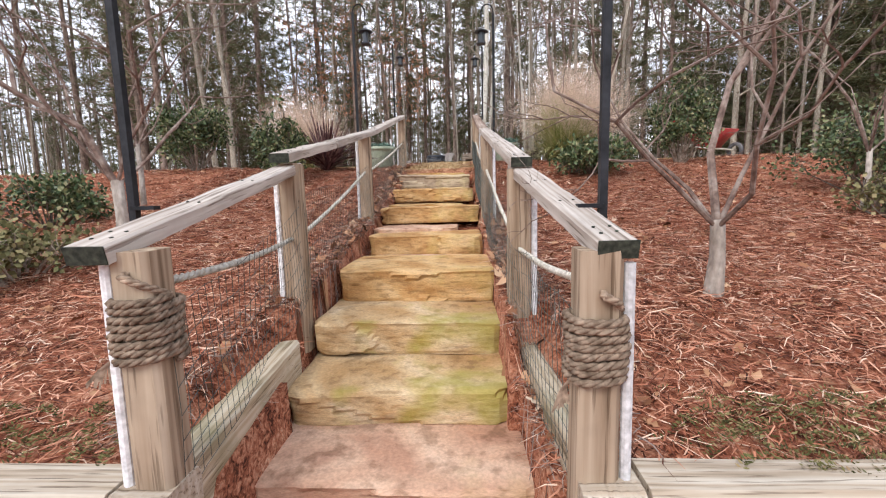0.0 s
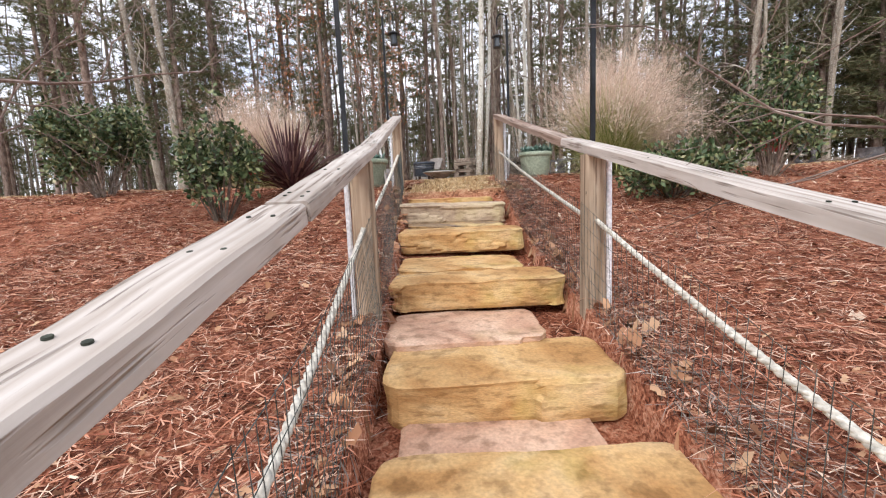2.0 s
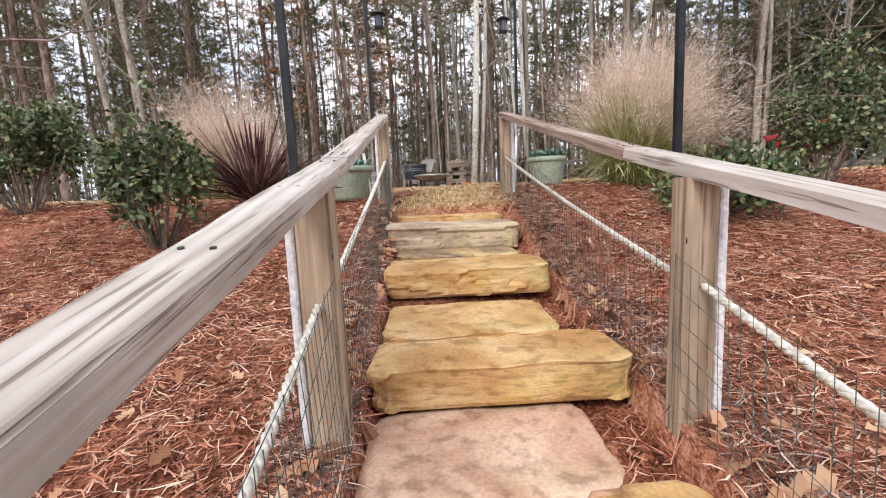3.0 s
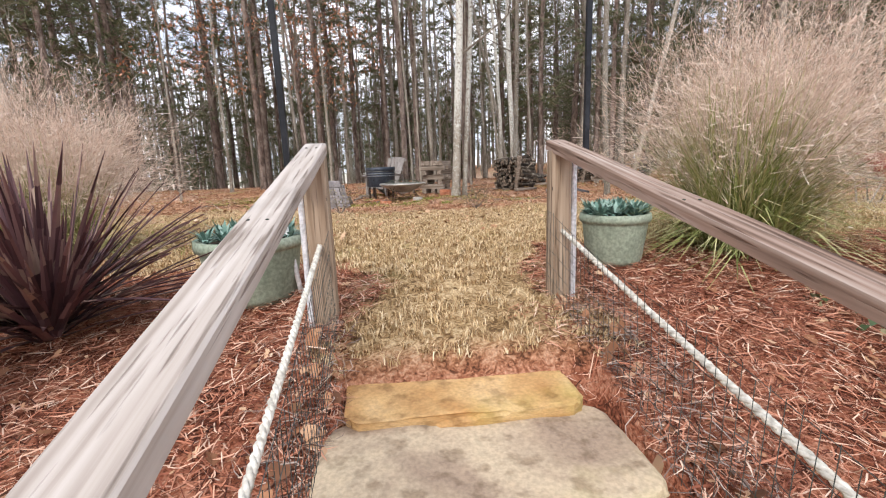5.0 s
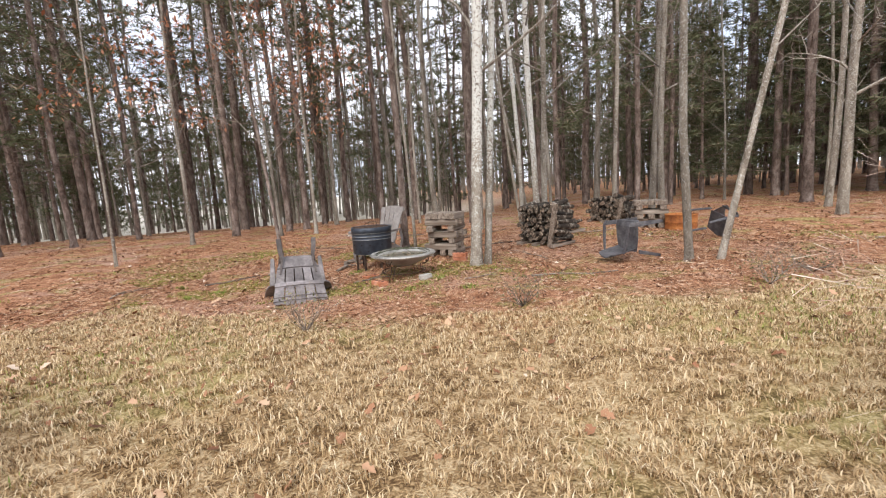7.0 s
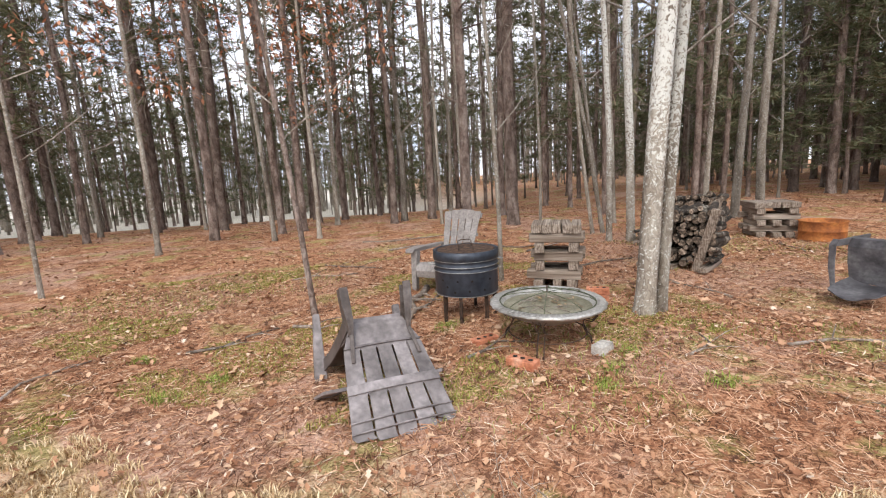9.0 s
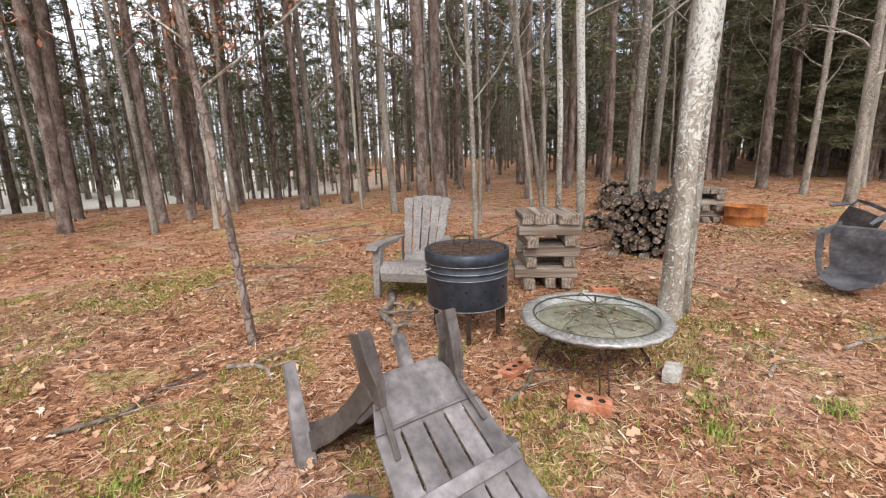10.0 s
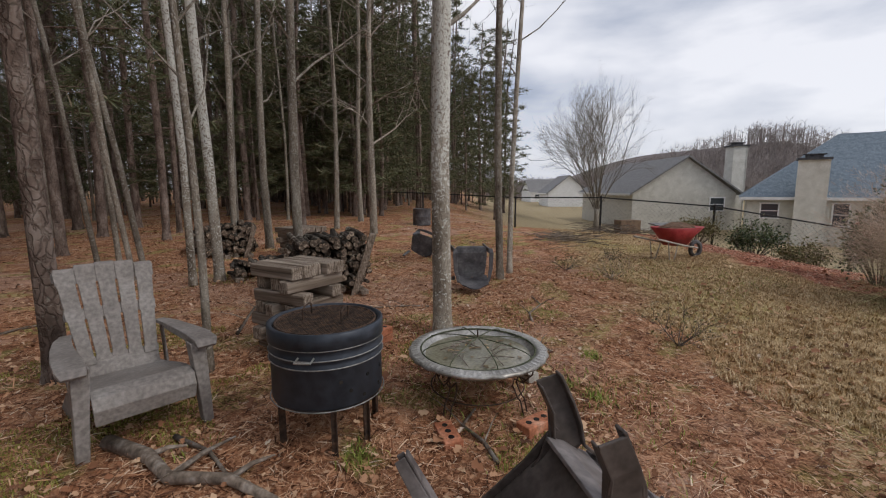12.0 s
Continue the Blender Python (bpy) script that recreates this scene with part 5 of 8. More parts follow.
        part("armrest", bm, RESIN_B, ch)
    for o in ch.children:
        bv = o.modifiers.new("edge", "BEVEL")
        bv.width, bv.segments = 0.003, 2


# RESIN_B at half brightness: shade on seat, rear legs and rails put into colour
RESIN_B_SHADED = plain("brown_resin_shaded", (0.052, 0.040, 0.034), (0.105, 0.085, 0.075), 5, 0.5, bump=0.1, fine=35, c3=(0.17, 0.145, 0.13), vary=0.03)
tipped_chair()


def bucket_chair(m, label):
    """A stacking chair with a rounded solid back; it faces -y."""
    ch = thing("stacking_chair", m, label, "chair", "tipped stacking chairs")
    bm = bmesh.new()
    pts = []
    for z, w, y in ((0.40, 0.20, 0.20), (0.52, 0.215, 0.23), (0.66, 0.215, 0.26), (0.76, 0.19, 0.285), (0.80, 0.13, 0.295)):
        pts.append((w, y, z))
    prev = None
    for w, y, z in pts:
        row = []
        for sgn_y in (0, 0.012):
            for j in range(9):
                u = -1 + j / 4
                row.append(bm.verts.new((u * w, y - 0.05 * u * u + sgn_y, z)))
        if prev:
            for o in (0, 9):
                for j in range(8):
                    f = (prev[o + j], prev[o + j + 1], row[o + j + 1], row[o + j])
                    bm.faces.new(f if o == 0 else f[::-1])
            bm.faces.new((prev[0], row[0], row[9], prev[9]))
            bm.faces.new((prev[8], prev[17], row[17], row[8]))
        else:
            for j in range(8):
                bm.faces.new((row[j], row[j + 9], row[j + 10], row[j + 1]))
        prev = row
    for j in range(8):
        bm.faces.new((prev[j], prev[j + 1], prev[j + 10], prev[j + 9]))
    part("backrest", bm, RESIN_DARK, ch, smooth=True)
    bm = bmesh.new()
    strip(bm, [(0, -0.25, 0.36), (0, -0.24, 0.40), (0, -0.16, 0.415), (0, 0.0, 0.40), (0, 0.2, 0.39)], (1, 0, 0), [0.19, 0.22, 0.235, 0.23, 0.20], 0.014)
    part("seat", bm, RESIN_DARK, ch)
    for s in (-1, 1):
        bm = bmesh.new()
        strip(bm, [(s * 0.265, -0.24, 0.0), (s * 0.25, -0.21, 0.35), (s * 0.245, -0.2, 0.60)], (0, 1, 0), [0.022, 0.035, 0.03], 0.022)
        part("front_leg", bm, RESIN_DARK, ch)
        bm = bmesh.new()
        strip(bm, [(s * 0.255, 0.28, 0.0), (s * 0.235, 0.21, 0.38)], (0, 1, 0), [0.022, 0.03], 0.02)
        part("rear_leg", bm, RESIN_DARK, ch)
        bm = bmesh.new()
        strip(bm, [(s * 0.25, -0.24, 0.59), (s * 0.26, -0.18, 0.62), (s * 0.25, 0.05, 0.62), (s * 0.21, 0.23, 0.64)], (1, 0, 0), [0.026, 0.03, 0.028, 0.02], 0.014)
        part("armrest", bm, RESIN_DARK, ch)
    for o in ch.children:
        bv = o.modifiers.new("edge", "BEVEL")
        bv.width, bv.segments = 0.004, 2
    return ch


bucket_chair(Matrix.Translation((2.80, 12.55, 1.99)) @ pose(0, 0, 0, 0, 0, 99) @ pose(0, 0, 0, -88, 0, 0) @ Matrix.Diagonal((0.86, 0.86, 0.86, 1)) @ Matrix.Translation((0, 0, -0.42)), "dark grey plastic stacking chair tipped over on the leaf litter")
bucket_chair(Matrix.Translation((4.75, 13.35, 1.95)) @ pose(0, 0, 0, 0, 0, 70) @ pose(0, 0, 0, 70, 62, 0) @ Matrix.Diagonal((0.8, 0.8, 0.8, 1)) @ Matrix.Translation((0, 0, -0.34)), "dark plastic stacking chair lying on its side beside the forked tree")

# ---- drum grill ----
STEEL_BLUE = plain("blue_black_enamel", (0.030, 0.036, 0.046), (0.045, 0.052, 0.066), 4, 0.42, 0.3, 0.08, fine=20, c3=(0.062, 0.070, 0.086), vary=0.02)
RIM = plain("pale_edge_metal", (0.22, 0.22, 0.21), (0.42, 0.42, 0.40), 20, 0.45, 0.7, 0.1)
IRON = plain("rusty_black_iron", (0.03, 0.022, 0.018), (0.085, 0.055, 0.04), 25, 0.8, 0.4, 0.3, c3=(0.14, 0.08, 0.05))


def drum_grill(x, y):
    z0 = 1.875
    d = thing("drum_grill", (x, y, gz(x, y)), "blue-black cut steel drum grill on four legs with a wire grate", "grill")
    o = Vector((x, y, gz(x, y)))
    r = 0.265
    h = 0.355
    b = z0 - o.z + 0.07
    bm = bmesh.new()
    prof = [(0, 0.012), (r - 0.02, 0.012), (r - 0.004, 0.0), (r, 0.012), (r, 0.185), (r + 0.006, 0.195), (r + 0.006, 0.205), (r, 0.212), (r, 0.225), (r + 0.006, 0.233), (r + 0.006, 0.242), (r, 0.25), (r, h - 0.075), (r + 0.010, h - 0.07), (r + 0.010, h), (r + 0.002, h + 0.004), (r - 0.012, h), (r - 0.012, 0.06), (0, 0.05)]
    lathe(bm, [(a, b + q) for a, q in prof], 56)
    part("drum", bm, STEEL_BLUE, d, smooth=True)
    bm = bmesh.new()
    for zz in (0.003, h - 0.072, 0.198, 0.238):
        ring = [((r + 0.0075) * math.cos(a * math.pi / 28), (r + 0.0075) * math.sin(a * math.pi / 28), b + zz) for a in range(57)]
        tube(bm, ring, 0.0032, 5, False)
    part("hoop", bm, RIM, d, "pale worn metal hoops", smooth=True)
    # vent holes low on the side
    for k, (a, zz) in enumerate(((-120, 0.13), (-95, 0.13), (-140, 0.08), (-100, 0.05), (-72, 0.05), (-60, 0.13), (-125, 0.04), (-150, 0.13))):
        bm = bmesh.new()
        ca, sa = math.cos(radians(a)), math.sin(radians(a))
        tube(bm, [((r - 0.003) * ca, (r - 0.003) * sa, b + zz), ((r + 0.0025) * ca, (r + 0.0025) * sa, b + zz)], 0.009, 10)
        part("vent_hole", bm, DARK, d)
    for a in (-155, -115, -62, -25, 60, 130):
        bm = bmesh.new()
        ca, sa = math.cos(radians(a)), math.sin(radians(a))
        box(bm, (0.235 * ca, 0.235 * sa, b / 2 - 0.02), (0.032, 0.005, b + 0.06), pose(0, 0, 0, 0, 0, a).to_3x3())
        box(bm, (0.235 * ca + 0.010 * sa, 0.235 * sa - 0.010 * ca, b / 2 - 0.02), (0.005, 0.028, b + 0.06), pose(0, 0, 0, 0, 0, a).to_3x3())
        part("leg", bm, IRON, d)
    # diamond grate
    bm = bmesh.new()
    n = 15
    for ang in (35, -35):
        m = pose(0, 0, 0, 0, 0, ang)
        for k in range(-n, n + 1):
            t = k / n * 0.235
            half = math.sqrt(max(0.235 ** 2 - t * t, 0))
            if half > 0.02:
                tube(bm, [m @ Vector((-half, t, b + h - 0.006)), m @ Vector((half, t, b + h - 0.006))], 0.0022, 4, False)
    ring = [(0.238 * math.cos(a * math.pi / 20), 0.238 * math.sin(a * math.pi / 20), b + h - 0.006) for a in range(41)]
    tube(bm, ring, 0.006, 6, False)
    part("grate", bm, IRON, d, "rusty diamond wire grate")
    bm = bmesh.new()
    lathe(bm, [(0.252, b + h - 0.02), (0.06, b + h - 0.03), (0, b + h - 0.032)], 32)
    part("ash_pan", bm, DARK, d)
    for sx, yy in ((-1, -0.10), (1, 0.10)):
        bm = bmesh.new()
        tube(bm, [(-0.06 + 0.02 * sx, yy, b + h), (-0.058 + 0.02 * sx, yy, b + h + 0.05), (-0.03 + 0.02 * sx, yy, b + h + 0.06), (0.03 + 0.02 * sx, yy, b + h + 0.06), (0.058 + 0.02 * sx, yy, b + h + 0.05), (0.06 + 0.02 * sx, yy, b + h)], 0.0045, 7)
        part("grate_handle", bm, IRON, d)
        bm = bmesh.new()
        tube(bm, [(sx * (r + 0.006), -0.03, b + h - 0.10), (sx * (r + 0.05), -0.03, b + h - 0.105), (sx * (r + 0.05), 0.04, b + h - 0.105), (sx * (r + 0.006), 0.04, b + h - 0.10)], 0.005, 7)
        part("side_handle", bm, RIM, d)


drum_grill(-0.515, 13.30)

# ---- fire pit ----
STICKS = plain("dead_stick", (0.10, 0.075, 0.055), (0.24, 0.19, 0.15), 20, 0.95, bump=0.5, c3=(0.36, 0.32, 0.28), vary=0.4)
LEAF_W = plain("wet_leaf", (0.12, 0.065, 0.03), (0.36, 0.25, 0.12), 20, 0.5, bump=0, vary=0.5)
PEWTER = plain("tarnished_pewter_rim", (0.25, 0.235, 0.21), (0.46, 0.44, 0.405), 6, 0.36, 0.5, 0.25, fine=60, c3=(0.60, 0.58, 0.55), vary=0.02)
SLIME = plain("green_leaf_film", (0.07, 0.065, 0.035), (0.24, 0.225, 0.16), 2.2, 0.12, bump=0.1, fine=60, c3=(0.42, 0.385, 0.31), vary=0.02)


def fire_pit(x, y, zr):
    t = thing("fire_pit", (x, y, gz(x, y)), "tarnished metal fire pit bowl with rain water and mesh dome", "fire pit")
    b = zr - gz(x, y)
    bm = bmesh.new()
    seg = 96

    def wav(k, j):
        return 0.006 * (j % 4 < 2) if k in (3, 4, 5) else 0
    lathe(bm, [(0, b - 0.155), (0.12, b - 0.15), (0.24, b - 0.10), (0.378, b - 0.028), (0.392, b - 0.020), (0.395, b - 0.012), (0.388, b - 0.001), (0.345, b + 0.006), (0.330, b - 0.004), (0.29, b - 0.045), (0.18, b - 0.080), (0, b - 0.09)], seg, wave=wav)
    part("bowl", bm, PEWTER, t, smooth=True)
    rib = None
    for k in range(64):
        a = 2 * math.pi * k / 64
        if rib is None:
            bm = bmesh.new()
            box(bm, (0, 0, 0), (0.036, 0.014, 0.006))
            rib = part("rim_rib", bm, PEWTER, t)
            ob = rib
        else:
            ob = new("rim_rib", rib.data)
            ob.parent = t
        ob.matrix_local = pose(0.368 * math.cos(a), 0.368 * math.sin(a), b + 0.001, 0, 0, math.degrees(a)) @ pose(0, 0, 0, 0, 8, 0)
    bm = bmesh.new()
    lathe(bm, [(0.305, b - 0.033), (0.14, b - 0.035), (0, b - 0.034)], 40)
    part("water", bm, SLIME, t, "dark still rain water with a green film", smooth=True)
    # dome of mesh ribs
    bm = bmesh.new()
    for k in range(4):
        a = math.pi * k / 4 + 0.3
        arc = [(0.325 * math.cos(q) * math.cos(a), 0.325 * math.cos(q) * math.sin(a), b - 0.005 + 0.06 * math.sin(q)) for q in [math.pi * i / 12 for i in range(13)]]
        tube(bm, arc, 0.0032, 5)
    ring = [(0.327 * math.cos(a * math.pi / 20), 0.327 * math.sin(a * math.pi / 20), b - 0.002) for a in range(41)]
    tube(bm, ring, 0.0045, 6, False)
    part("mesh_dome", bm, plain("mossy_wire", (0.05, 0.06, 0.03), (0.16, 0.17, 0.10), 20, 0.8), t, "mossy wire dome")
    rng = random.Random(4)
    for k in range(16):
        a, q = rng.uniform(0, 6.28), rng.uniform(0, 6.28)
        c = Vector((0.15 * math.cos(q), 0.15 * math.sin(q), b - 0.024))
        d = Vector((math.cos(a), math.sin(a), rng.uniform(0, 0.15))) * rng.uniform(0.05, 0.13)
        bm = bmesh.new()
        tube(bm, [c - d, c + Vector((0.01, 0.01, 0.008)), c + d], [0.003, 0.0025, 0.001], 5)
        part("twig", bm, STICKS, t, "twig floating in the bowl")
    for k in range(30):
        a, q, rr = rng.uniform(0, 6.28), rng.uniform(0, 6.28), 0.26 * math.sqrt(rng.random())
        m = pose(rr * math.cos(q), rr * math.sin(q), b - 0.028, rng.uniform(-8, 8), rng.uniform(-8, 8), math.degrees(a))
        bm = bmesh.new()
        vs = [bm.verts.new(m @ Vector(p)) for p in ((-0.02, 0, 0), (0, 0.009, 0.002), (0.025, 0, 0), (0, -0.009, 0.002))]
        bm.faces.new(vs)
        part("leaf", bm, LEAF_W, t, "small wet leaf")
    bm = bmesh.new()
    tube(bm, [(0, 0, b + 0.055), (0, 0, b + 0.10)], 0.005, 6)
    part("knob", bm, IRON, t)
    for k in range(4):
        a = math.pi / 4 + k * math.pi / 2 + 0.2
        ca, sa = math.cos(a), math.sin(a)
        bm = bmesh.new()
        pts = [(0.33, b - 0.03), (0.335, b - 0.09), (0.30, b - 0.13), (0.25, b - 0.12), (0.24, b - 0.16), (0.27, b - 0.22), (0.29, 0.06), (0.31, -0.02)]
        for off in (-0.022, 0.022):
            tube(bm, [(r * ca - off * sa * (1 + 1.6 * (i == 0)), r * sa + off * ca * (1 + 1.6 * (i == 0)), z) for i, (r, z) in enumerate(pts)], 0.0045, 6)
        sc = [(0.33 + 0.03 * math.cos(q) - 0.02, b - 0.065 + 0.03 * math.sin(q)) for q in [i * 0.6 for i in range(10)]]
        tube(bm, [(r * ca, r * sa, z) for r, z in sc], 0.0035, 5)
        part("leg", bm, IRON, t, "curled rusty iron leg")
    bm = bmesh.new()
    ring = [(0.27 * math.cos(a * math.pi / 16), 0.27 * math.sin(a * math.pi / 16), b - 0.22) for a in range(33)]
    tube(bm, ring, 0.004, 5, False)
    part("leg_ring", bm, IRON, t)


fire_pit(-0.135, 12.545, 2.02)

# ---- timber stacks, firewood, bricks ----
STACK_W = wood_mat("old_pallet_wood", (0.06, 0.045, 0.034), (0.19, 0.145, 0.11), (0.42, 0.355, 0.29), axis=0, grain=26.0)
END_W = plain("pale_cut_end", (0.035, 0.025, 0.018), (0.15, 0.11, 0.08), 30, 0.9, c3=(0.42, 0.34, 0.26), vary=0.3)
LOG_BARK = plain("firewood_bark", (0.016, 0.012, 0.009), (0.060, 0.045, 0.033), 15, 0.95, bump=0.7, c3=(0.30, 0.27, 0.22), vary=0.5)
BRICK = plain("orange_brick", (0.30, 0.10, 0.05), (0.50, 0.20, 0.11), 9, 0.9, bump=0.5, c3=(0.60, 0.33, 0.22), vary=0.15)


def timber_stack(x, y, turn, layers, size, label, group="crib stacks of short timbers", n=4):
    t = thing("timber_stack", (x, y, gz(x, y)), label, "timber", group, turn)
    rng = random.Random(int(x * 31))
    lh = 0.092
    for k in range(layers):
        z = 0.02 + lh * (k + 0.5)
        top = k == layers - 1
        cnt = n + 1 if top else (n - 1 if k % 2 else 2 + (rng.random() < 0.5))
        for j in range(cnt):
            w = size / (n + 1.2) if not top else size / (n + 1) * 0.98
            off = -size / 2 + size * (j + 0.5) / cnt if cnt > 2 else (-0.5 + j) * size * 0.72
            L = size * rng.uniform(0.92, 1.12)
            bm = bmesh.new()
            box(bm, (0, 0, 0), (L, w, lh * 0.96), None, 0.004, rng)
            ob = part("timber", bm, STACK_W, t)
            a = 0 if (k % 2 == (0 if top else 1)) else 90
            if top:
                a = 90
            m = pose(0, 0, 0, 0, 0, a + rng.uniform(-4, 4)) @ pose(rng.uniform(-0.03, 0.03), off, z)
            ob.matrix_local = m
            bv = ob.modifiers.new("edge", "BEVEL")
            bv.width, bv.segments = 0.006, 1


timber_stack(0.60, 13.88, -28, 7, 0.48, "square crib stack of short weathered timbers behind the black drum")
timber_stack(5.15, 15.60, -30, 6, 0.62, "square crib stack of short weathered timbers near the rusty drum", n=4)
timber_stack(5.6, 17.6, 20, 4, 0.7, "low crib stack of dark weathered timbers among thin trees", n=3)


def log_mesh(rng, r, L, seg=8):
    bm = bmesh.new()
    bend = rng.uniform(-0.01, 0.01)
    tube(bm, [(-L / 2, 0, 0), (0, bend, bend), (L / 2, 0, 0)], [r, r * 1.04, r * 0.96], seg)
    for v in bm.verts:
        v.co.y *= 1 + 0.12 * noise.noise(v.co * 9 + Vector((r * 90, 0, 0)))
    return bm


def wood_pile(x, y, turn, w, h, label, seed, rmin=0.022, rmax=0.045, L=0.42, lean=0.0, board=True):
    t = thing("firewood_pile", (x, y, gz(x, y)), label, "firewood", "firewood piles", turn)
    rng = random.Random(seed)
    meshes = []
    for k in range(10):
        r = rmin + (rmax - rmin) * (k / 9)
        bm = log_mesh(rng, r, L)
        me = bpy.data.meshes.new("log")
        bm.to_mesh(me)
        bm.free()
        me.materials.append(LOG_BARK)
        me.materials.append(END_W)
        for pl in me.polygons:
            if len(pl.vertices) > 4:
                pl.material_index = 1
        meshes.append((r, me))
    # rows of logs, each resting in the dips of the row below
    z = 0.10
    row = 0
    while z < h:
        u = -w / 2 + rng.uniform(0, 0.02) + (0.02 if row % 2 else 0)
        big = 0
        while u < w / 2 * (1 - 0.12 * (z / h) ** 2):
            r, me = rng.choice(meshes)
            ob = new("log", me)
            ob.parent = t
            ob.matrix_local = pose(rng.uniform(-0.07, 0.07), u + r, z + rng.uniform(-0.016, 0.018) + 0.02 * math.sin(u * 5), rng.uniform(0, 360), 0, 0) @ pose(0, 0, 0, 0, rng.uniform(-8, 8), rng.uniform(-13, 13))
            u += 2 * r * 0.98
            big = max(big, r)
        z += 0.056
        row += 1
    for k, yy in enumerate((-w * 0.4, 0.0, w * 0.42)):
        bm = bmesh.new()
        box(bm, (0, yy, 0.03), (L * 1.5, 0.09, 0.05), None, 0.004, rng)
        part("pallet_board", bm, STACK_W, t)
    if board:
        bm = bmesh.new()
        box(bm, (L * 0.62, w * 0.42, h * 0.46), (0.03, 0.08, h * 1.15), pose(0, 0, 0, -16, 9, 0).to_3x3(), 0.003, rng)
        part("leaning_board", bm, STACK_W, t)


wood_pile(2.33, 14.22, 213, 0.80, 0.70, "stack of dark firewood logs on a pallet with leaning board", 3)
wood_pile(5.05, 17.0, 215, 0.9, 0.55, "rough heap of pale and dark firewood among thin trees", 4, 0.03, 0.06, 0.5)
wood_pile(3.1, 15.4, 215, 0.75, 0.26, "low pile of dark firewood beside a thin tree", 6, 0.02, 0.04, 0.45, board=False)


def brick(x, y, z, turn, label, holes=True, m=None):
    b = thing("brick", m or (x, y, z), label, "brick", "loose bricks", turn)
    bm = bmesh.new()
    box(bm, (0, 0, 0.029), (0.197, 0.092, 0.057), None, 0.0015, random.Random(int(x * 50)))
    bmesh.ops.bevel(bm, geom=bm.edges[:], offset=0.004, segments=1, affect="EDGES")
    ob = part("clay_body", bm, BRICK, b)
    for k in (-1, 0, 1):
        bm = bmesh.new()
        tube(bm, [(k * 0.055, 0, 0.0572), (k * 0.055, 0, 0.0590)], 0.016, 10)
        part("core_hole", bm, DARK, b)


brick(-0.44, 12.25, gz(-0.44, 12.25), -52, "orange cored brick on the ground with a green sprout")
brick(-0.55, 12.70, gz(-0.55, 12.7) - 0.03, 20, "half-buried reddish brick under the fire pit edge")
brick(0.70, 13.28, gz(0.70, 13.28), -30, "orange brick lying behind the drum")
brick(0.70, 13.28, gz(0.70, 13.28) + 0.06, -28, "orange brick stacked on another brick")
pale = thing("concrete_chunk", (0.10, 12.22, gz(0.1, 12.22)), "pale broken concrete block beside the fire pit", "concrete block", turn=30)
bm = bmesh.new()
box(bm, (0, 0, 0.03), (0.13, 0.075, 0.055), None, 0.008, random.Random(3))
part("body", bm, plain("pale_concrete", (0.36, 0.33, 0.29), (0.56, 0.53, 0.48), 12, 0.9), pale)

RUST = plain("rusty_orange_steel", (0.16, 0.05, 0.02), (0.42, 0.15, 0.045), 4, 0.8, 0.1, 0.35, fine=30, c3=(0.62, 0.27, 0.08), vary=0.05)


def open_drum(x, y, r, h, mat, label, group="cut drums"):
    t = thing("cut_drum", (x, y, gz(x, y)), label, "drum", group)
    bm = bmesh.new()
    lathe(bm, [(0, 0.01), (r, 0.0), (r + 0.006, 0.015), (r, 0.03), (r, h * 0.5), (r + 0.006, h * 0.52), (r, h * 0.55), (r, h - 0.02), (r + 0.006, h - 0.01), (r, h), (r - 0.01, h), (r - 0.01, 0.05), (0, 0.045)], 40)
    part("shell", bm, mat, t, smooth=True)
    bm = bmesh.new()
    tube(bm, [((r + 0.006) * math.cos(a * math.pi / 18), (r + 0.006) * math.sin(a * math.pi / 18), h) for a in range(37)], 0.007, 6, False)
    part("rim", bm, mat, t)


open_drum(5.36, 14.92, 0.28, 0.30, RUST, "orange rusted cut steel drum on the leaf litter")
open_drum(12.0, 14.1, 0.3, 0.55, RESIN_DARK, "black barrel standing at the far side of the wood")


def fallen_branch(pts, r, label="grey fallen branch lying on the leaf litter"):
    z = [gz(x, y) for x, y in pts]
    t = thing("fallen_branch", (pts[0][0], pts[0][1], z[0]), label, "branch", "fallen branches")
    o = t.matrix_world.translation
    rng = random.Random(int(abs(pts[0][0] * 91)))
    line = [Vector((x, y, q + r * 0.7 + 0.01 * rng.random())) - o for (x, y), q in zip(pts, z)]
    bm = bmesh.new()
    tube(bm, line, [r * (1 - 0.45 * k / (len(line) - 1)) for k in range(len(line))], 8)
    part("limb", bm, STICKS, t, smooth=True)
    for k in range(1, len(line) - 1):
        bm = bmesh.new()
        d = (line[k + 1] - line[k]).normalized()
        s = d.cross(Vector((0, 0, 1))) * rng.choice((-1, 1))
        e = line[k] + (d * 0.6 + s) * rng.uniform(0.12, 0.3)
        e.z = line[k].z * 0.5 + 0.03 + rng.uniform(0, 0.03)
        tube(bm, [line[k], line[k].lerp(e, 0.5) + Vector((0, 0, 0.015)), e], [r * 0.4, r * 0.3, r * 0.12], 6)
        part("side_twig", bm, STICKS, t)


